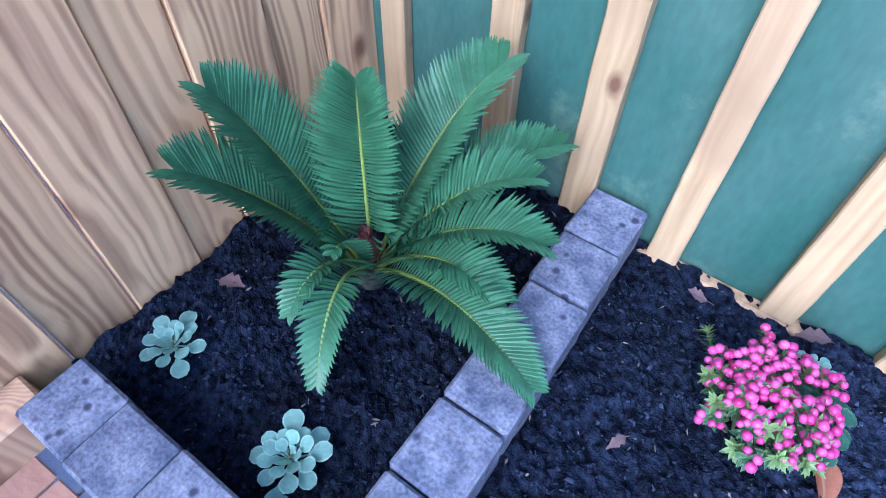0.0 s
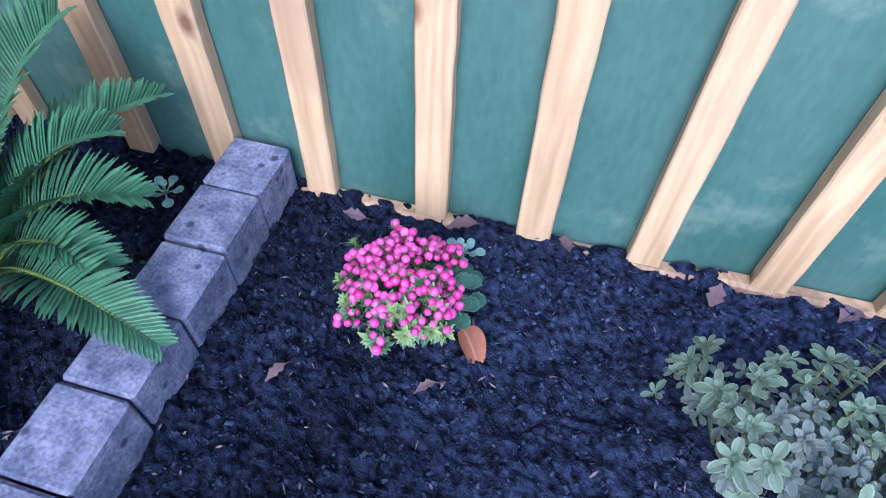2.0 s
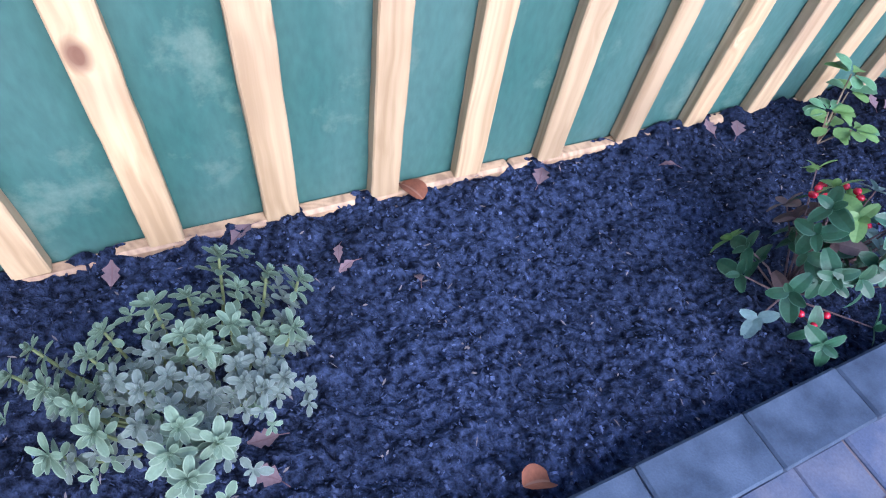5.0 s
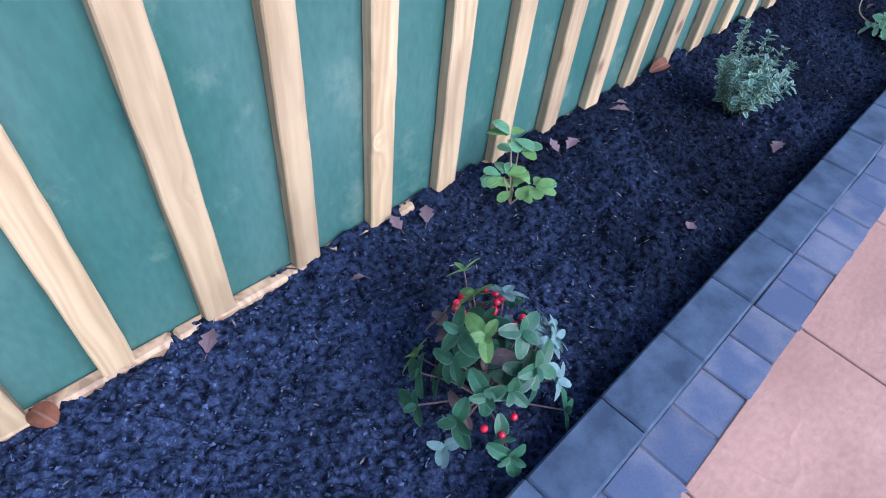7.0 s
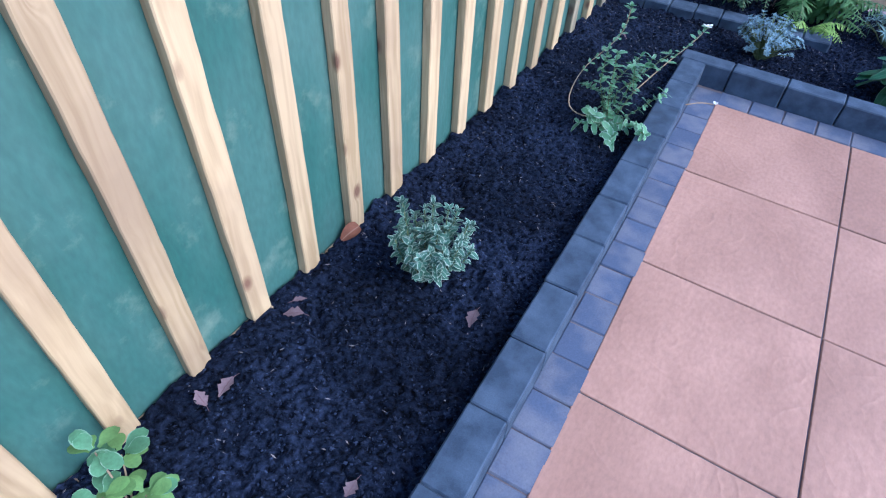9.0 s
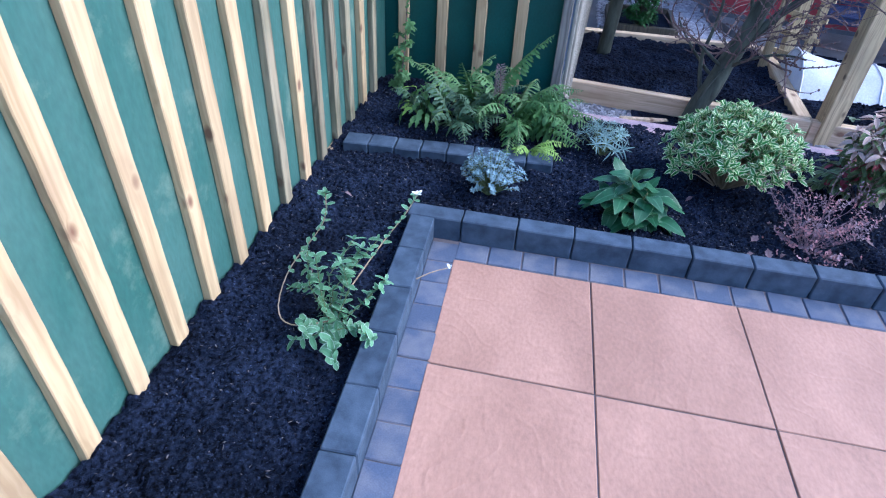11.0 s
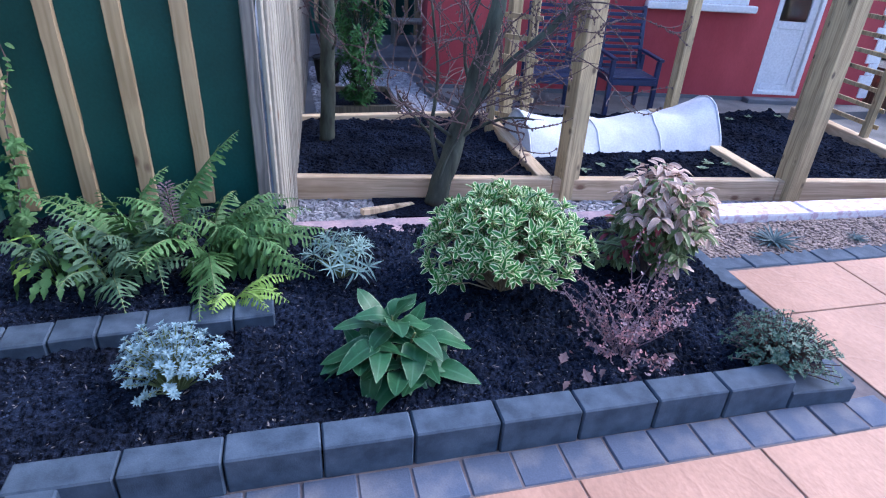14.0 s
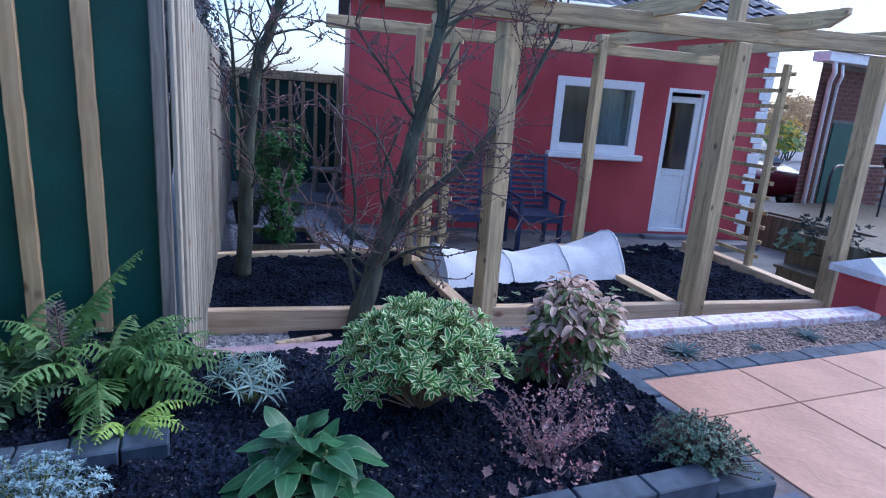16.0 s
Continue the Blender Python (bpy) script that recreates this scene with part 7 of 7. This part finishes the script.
for row in range(38):
    y = BY
    first = row % 2
    while y > -13.2:
        m = 1 if first else 0
        first = 0
        z = -0.6 + 0.076 * row
        if z > 2.2:
            break
        if not (-11.62 - 1.0 < y < -11.62 + 0.1 and z < 1.3) and y < BY + 0.01 and row > 5:
            ob = part("brick", BR[m], None, wall_b)
            ob.location = (BX, y, z)
        y -= (0.222, 0.112)[m]
g = Geo()
g.box(BX - 0.03, -12.55, -0.1, BX - 0.005, -11.55, 1.32, 0.006)
part("shutter_panel", g, M_GREEN_DARK, brick, "dark green painted panel")
g = Geo()
g.box(BX - 0.30, -18.1, 2.28, BX + 0.02, BY + 0.25, 2.44, 0.008)
part("fascia", g, M_WHITE, brick, "white fascia and gutter")
for dy, dz in ((-0.12, 0.0), (-0.32, -0.05)):
    g = Geo()
    g.tube([(BX - 0.26, BY + 0.2 + dy, 2.3 + dz), (BX - 0.24, BY + 0.12 + dy, 2.12 + dz), (BX - 0.06, BY - 0.06 + dy, 1.98 + dz), (BX - 0.06, BY - 0.06 + dy, -0.6)], 0.04 if dz == 0 else 0.026, None, 8)
    part("downpipe", g, M_WHITE, brick, "", True)
g = Geo()
v0 = len(g.v)
g.v += [Vector((BX - 0.35, BY + 0.3, 2.44)), Vector((BX - 0.35, -18.2, 2.44)), Vector((14.6, -19.2, 4.6)), Vector((14.6, -15.2, 4.6)), Vector((15.6, -16.6, 2.44)), Vector((15.6, -18.2, 2.44))]
for f in ((0, 1, 2, 3), (3, 2, 5, 4), (0, 3, 4), (1, 5, 2), (0, 4, 5, 1)):
    g.face(tuple(v0 + i for i in f))
part("roof", g, M_SLATE, brick, "blue-grey slate roof with hipped end")
g = Geo()
g.box(BX - 0.02, -14.0, 1.0, BX + 0.02, -12.75, 1.95, 0.005)
part("window", g, M_WHITE, brick)

rail = thing("hand_rail", "black metal handrail by the deck steps", "rail", at=(0, 0, 0))
g = Geo()
g.tube([(9.9, -9.55, -0.08), (9.9, -9.55, 0.55), (9.95, -9.66, 0.68), (10.0, -9.8, 0.70), (10.3, -12.5, 0.70)], 0.025, None, 8)
part("rail_bar", g, M_BLACK, rail, "", True)
for k in range(3):
    g = Geo()
    g.tube([(10.05 + 0.09 * k, -10.4 - 0.75 * k, -0.08), (10.05 + 0.09 * k, -10.4 - 0.75 * k, 0.7)], 0.018, None, 6)
    part("rail_post", g, M_BLACK, rail)

basket = thing("hanging_basket", "dark hanging basket of trailing plants on pergola post", "hanging basket", at=(7.86, -7.62, 0.98))
g = Geo()
bm = bmesh.new()
bmesh.ops.create_uvsphere(bm, u_segments=16, v_segments=8, radius=0.17)
bmesh.ops.delete(bm, geom=[v for v in bm.verts if v.co.z > 0.02], context="VERTS")
bmesh.ops.solidify(bm, geom=bm.faces[:], thickness=0.012)
g.take(bm)
part("bowl", g, M_BLACK, basket, "", True)
g = Geo()
for k in range(3):
    q = 2.1 * k
    g.tube([(math.cos(q) * 0.165, math.sin(q) * 0.165, 0.0), (0, 0, 0.5)], 0.004, None, 4)
g.tube([(0, 0, 0.5), (0, 0, 0.9)], 0.005, None, 4)
part("chain", g, M_BLACK, basket)
g = Geo()
for k in range(30):
    q = k * 2.4
    rosette(g, Vector((math.cos(q) * 0.13, math.sin(q) * 0.13, r.uniform(0.0, 0.12))), (math.cos(q), math.sin(q), 0.8), 6, 0.06, 0.03, 20, 0.3, 0.2, 3, r, oval)
part("foliage", g, L_THYME, basket)

car = thing("parked_car", "dark red parked car with pale windscreen", "car", at=(15.2, -13.4, -0.62))
car.rotation_euler = (0, 0, radians(-18))
g = Geo()
secs = [(-2.0, 0.45, 0.62, 0.72), (-1.85, 0.30, 0.78, 0.82), (-1.2, 0.25, 0.92, 0.86), (-0.75, 0.25, 0.98, 0.88), (0.2, 0.25, 1.0, 0.88), (1.6, 0.25, 1.02, 0.86), (2.0, 0.4, 0.85, 0.74)]
rings = []
for x, zb, zt, hw in secs:
    idx = []
    for y, z in ((-hw, zb), (-hw, zb + 0.7 * (zt - zb)), (-hw * 0.86, zt), (0, zt + 0.03), (hw * 0.86, zt), (hw, zb + 0.7 * (zt - zb)), (hw, zb)):
        idx.append(len(g.v))
        g.v.append(Vector((x, y, z)))
    rings.append(idx)
for a, b in zip(rings, rings[1:]):
    for k in range(7):
        q = (k + 1) % 7
        g.face((a[k], a[q], b[q], b[k]))
g.face(tuple(rings[0][::-1]))
g.face(tuple(rings[-1]))
body = part("body", g, M_CARRED, car, "", True)
g = Geo()
v0 = len(g.v)
for x, w, z in ((-0.85, 0.78, 0.98), (-0.15, 0.62, 1.45), (1.0, 0.62, 1.46), (1.6, 0.74, 1.0)):
    g.v += [Vector((x, -w, z)), Vector((x, w, z))]
for k in range(3):
    g.face((v0 + 2 * k, v0 + 2 * k + 1, v0 + 2 * k + 3, v0 + 2 * k + 2))
g.face((v0, v0 + 2, v0 + 4, v0 + 6))
g.face((v0 + 1, v0 + 7, v0 + 5, v0 + 3))
part("windscreen", g, material("frosted_glass", (0.22, 0.33, 0.35), 0.25, scale=5, vary=0), car, "frosted windows")
for sy in (-0.62, 0.62):
    g = Geo()
    g.ball((-1.86, sy, 0.66), 0.14, 0.5, 10, 6)
    part("headlight", g, M_CHROME, car, "", True)
for x in (-1.25, 1.25):
    for sy in (-0.86, 0.86):
        g = Geo()
        bm = bmesh.new()
        bmesh.ops.create_cone(bm, cap_ends=True, segments=24, radius1=0.32, radius2=0.32, depth=0.2)
        g.take(bm, Matrix.Translation((x, sy * 0.9, 0.32)) @ Matrix.Rotation(radians(90), 4, "X"))
        wh = part("wheel", g, M_RUBBER, car)
        g = Geo()
        bm = bmesh.new()
        bmesh.ops.create_cone(bm, cap_ends=True, segments=16, radius1=0.19, radius2=0.19, depth=0.22)
        g.take(bm, Matrix.Translation((x, sy * 0.9, 0.32)) @ Matrix.Rotation(radians(90), 4, "X"))
        part("rim", g, M_CHROME, wh)


def far_bush(name, label, x, y, z, rx, ry, rz, count, mats, size, seed):
    root = thing(name, label, "hedge", at=(x, y, z))
    r = random.Random(seed)
    geos = [Geo() for _ in mats]
    for k in range(count):
        a, u = r.uniform(0, 6.3), math.acos(r.uniform(-0.2, 1))
        f = r.uniform(0.65, 1.05) * (1 + 0.2 * noise.noise(Vector((a * 2, u * 2, seed))))
        p = Vector((math.cos(a) * math.sin(u) * rx * f, math.sin(a) * math.sin(u) * ry * f, rz + math.cos(u) * rz * f))
        rosette(geos[k % len(mats)], p, Vector((math.cos(a), math.sin(a), 0.8)), 6, size, size * 0.4, 20, 0.2, 0.2, 2, r)
    g = Geo()
    for k in range(9):
        a = k * 0.7
        g.tube([(0, 0, -0.2), (math.cos(a) * rx * 0.4, math.sin(a) * ry * 0.4, rz * 1.0), (math.cos(a) * rx * 0.7, math.sin(a) * ry * 0.7, rz * 1.6)], 0.03, 0.01, 5)
    part("branchwork", g, M_BARK, root, "", kind="stuff")
    for (m, nm), geo in zip(mats, geos):
        part(nm, geo, m, root)


far_bush("yellow_hedge", "yellow-green garden hedge beyond the car", 22.0, -23.3, -0.6, 0.8, 0.9, 1.0, 700, ((L_YELLOW, "yellow_foliage"), (L_LIME, "green_foliage")), 0.16, 101)
far_bush("tan_beech", "tan-leaved beech hedge in the distance", 28.0, -31.4, -0.6, 2.0, 2.4, 1.75, 1400, ((leaf_material("tan_leaf", (0.62, 0.42, 0.2), vary=0.3), "tan_foliage"),), 0.2, 102)
far_bush("conifer", "grey-blue conifer rising behind the fence", 12.0, -0.78, -0.62, 0.9, 0.80, 2.0, 3600, ((L_CONIFER, "foliage"),), 0.10, 103)

# succulents in the gravel strip
for k, (x, y, s) in enumerate(((6.40, -3.75, 0.15), (6.42, -4.75, 0.13), (6.36, -4.25, 0.07))):
    root = thing("spiky_succulent", "flat dark blue-green spiky rosette in pea gravel", "plant", "succulents in gravel", at=(x, y, -0.05))
    g = Geo()
    r = random.Random(110 + k)
    for j in range(38):
        q = j * 2.4
        g.leaf((0, 0, 0.008), (math.cos(q), math.sin(q), 0.12 + 0.5 * j / 38), (0, 0, 1), s * r.uniform(0.7, 1.1), s * 0.11, 0.15, 0.3, 3)
    part("foliage", g, L_BLUEGREEN, root)

# ---- block edging: countable pieces ----
def block_mesh(name, lx, ly, lz, mat, bevel=0.006):
    g = Geo()
    g.box(-lx / 2, -ly / 2, -lz, lx / 2, ly / 2, 0, bevel)
    return g.mesh(name, mat)


wall_k = tagged(new("block_wall_cross"), "low wall of rough grey concrete blocks across the bed", "edging", kind="structure")
BLK = block_mesh("block", 0.131, 0.1465, 0.2, M_BLOCK)
for k in range(7):
    b = part("block", BLK, None, wall_k)
    placed(b, -0.468 + 0.002 * k + rng.uniform(-0.003, 0.003), -0.064 - 0.151 * k, 0.102 + rng.uniform(-0.003, 0.003), 0, rng.uniform(-0.6, 0.6), rng.uniform(-0.8, 0.8))
wall_w = tagged(new("block_wall_end"), "low wall of rough grey blocks closing the cycad bed", "edging", kind="structure")
BLK2 = block_mesh("block", 0.1365, 0.131, 0.2, M_BLOCK)
for k in range(4):
    b = part("block", BLK2, None, wall_w)
    placed(b, -1.019 + 0.139 * k, -0.979 + rng.uniform(-0.002, 0.002), 0.1 + rng.uniform(-0.003, 0.003), 0, rng.uniform(-0.6, 0.6), rng.uniform(-0.6, 0.6))
g = Geo()
g.box(-1.18, -1.3, -0.1, -1.09, -1.0, 0.06, 0.006)
tagged(part("timber_offcut", g, M_BOARD), "pine offcut lying against the fence beside block wall", "timber")

KERB = block_mesh("kerb", 0.2505, 0.116, 0.16, M_KERB, 0.005)
KERB_Y = block_mesh("kerb", 0.1, 0.2515, 0.16, M_KERB, 0.005)
TILT2 = math.degrees(math.atan(0.036))
kerb_l = tagged(new("kerb_line_long"), "charcoal kerb blocks edging the long bed", "edging", kind="structure")
x = 5.20
while x > -0.4:
    b = part("kerb", KERB, None, kerb_l)
    placed(b, x + 0.014, kerb_y(x) - 0.061 + rng.uniform(-0.002, 0.002), 0.064 + rng.uniform(-0.002, 0.002), rng.uniform(-0.5, 0.5), rng.uniform(-0.4, 0.4), TILT2 + rng.uniform(-0.4, 0.4))
    x -= 0.2525
kerb_e = tagged(new("kerb_line_end"), "charcoal kerb blocks edging the end bed", "edging", kind="structure")
for k in range(9):
    b = part("kerb", KERB_Y, None, kerb_e)
    placed(b, 5.383 + rng.uniform(-0.003, 0.003), -0.7245 - 0.2565 * k, 0.070 + rng.uniform(-0.002, 0.002), rng.uniform(-0.4, 0.4), rng.uniform(-0.6, 0.6), rng.uniform(-0.5, 0.5))
placed(part("kerb", KERB_Y, None, kerb_e), 5.37, -3.03, 0.02, 0, 0, -3)
kerb_s = tagged(new("kerb_line_side"), "flush charcoal blocks along the bed's side", "edging", kind="structure")
FLUSH = block_mesh("kerb", 0.2, 0.098, 0.12, M_KERB, 0.006)
for k in range(5):
    placed(part("kerb", FLUSH, None, kerb_s), 5.50 + 0.204 * k, -3.215 - 0.006 * k, -0.035 + 0.01 * (k % 2), 0, 0, -2)
kerb_g = tagged(new("kerb_line_gravel"), "flush charcoal blocks between slabs and gravel strip", "edging", kind="structure")
FLUSH_Y = block_mesh("kerb", 0.125, 0.2, 0.12, M_KERB, 0.006)
for k in range(17):
    placed(part("kerb", FLUSH_Y, None, kerb_g), 6.25 - 0.0035 * k, -3.36 - 0.203 * k, -0.04 + rng.uniform(-0.002, 0.002), 0, 0, 1)
kerb_r = tagged(new("kerb_line_rear"), "low row of grey blocks before the ferns", "edging", kind="structure")
REAR = block_mesh("block", 0.13, 0.143, 0.12, M_KERB, 0.006)
for k in range(8):
    placed(part("block", REAR, None, kerb_r), 6.025 + 0.0095 * k, -0.125 - 0.1475 * k, 0.042 + rng.uniform(-0.003, 0.003), rng.uniform(-1, 1), rng.uniform(-0.8, 0.8), 3)

setts = tagged(new("sett_border"), "worn grey setts bordering the patio", "pavement", kind="structure")
SETTS = [block_mesh("sett", w, 0.130, 0.1, M_SETT, 0.0045) for w in (0.1425, 0.1435, 0.1415)]
x, k = 5.236, 0
while x > -1.1:
    placed(part("sett", SETTS[k % 3], None, setts), x, kerb_y(x) - 0.184 + rng.uniform(-0.002, 0.002), -0.042 + rng.uniform(-0.003, 0.002), rng.uniform(-0.8, 0.8), rng.uniform(-0.8, 0.8), TILT2 + rng.uniform(-0.8, 0.8))
    x -= 0.146
    k += 1
SETTS_Y = [block_mesh("sett", 0.130, w, 0.1, M_SETT, 0.0045) for w in (0.146, 0.149, 0.143)]
for k in range(16):
    placed(part("sett", SETTS_Y[k % 3], None, setts), 5.262 + rng.uniform(-0.002, 0.002), -0.925 - 0.1515 * k, -0.042 + rng.uniform(-0.003, 0.002), rng.uniform(-0.8, 0.8), rng.uniform(-0.8, 0.8), rng.uniform(-0.8, 0.8))

patio = tagged(new("patio_slabs"), "square buff riven slabs with sandy joints", "pavement", kind="structure")
xs = [5.192 - 0.6215 * k for k in range(11)]
for k, x1 in enumerate([6.17, 5.81] + xs):
    x0 = ([5.81, 5.192] + xs[1:] + [xs[-1] - 0.6215])[k]
    if x0 < -1.9:
        continue
    for j in range(11):
        edge = -0.852 + 0.036 * (min(x1, 5.192) - 5.192)
        edge0 = -0.852 + 0.036 * (min(x0, 5.192) - 5.192) if x0 >= 5.19 else -0.852 + 0.036 * (x0 - 5.192)
        y1a, y1b = edge0 - 0.6115 * j, edge - 0.6115 * j
        gap = 0.0028
        y0a, y0b = y1a - 0.6115 + 2 * gap, y1b - 0.6115 + 2 * gap
        if x0 >= 5.19:
            top = -3.275
            if y0a > top:
                continue
            y1a, y1b = min(y1a, top), min(y1b, top)
            if y1a - y0a < 0.05:
                continue
        g = Geo()
        tone = rng.uniform(-0.0015, 0.0015)
        g.prism([(x0 + gap, y0a), (x1 - gap, y0b), (x1 - gap, y1b), (x0 + gap, y1a)], -0.1, -0.042 + tone, 0.003)
        part("slab", g, M_SLAB, patio)
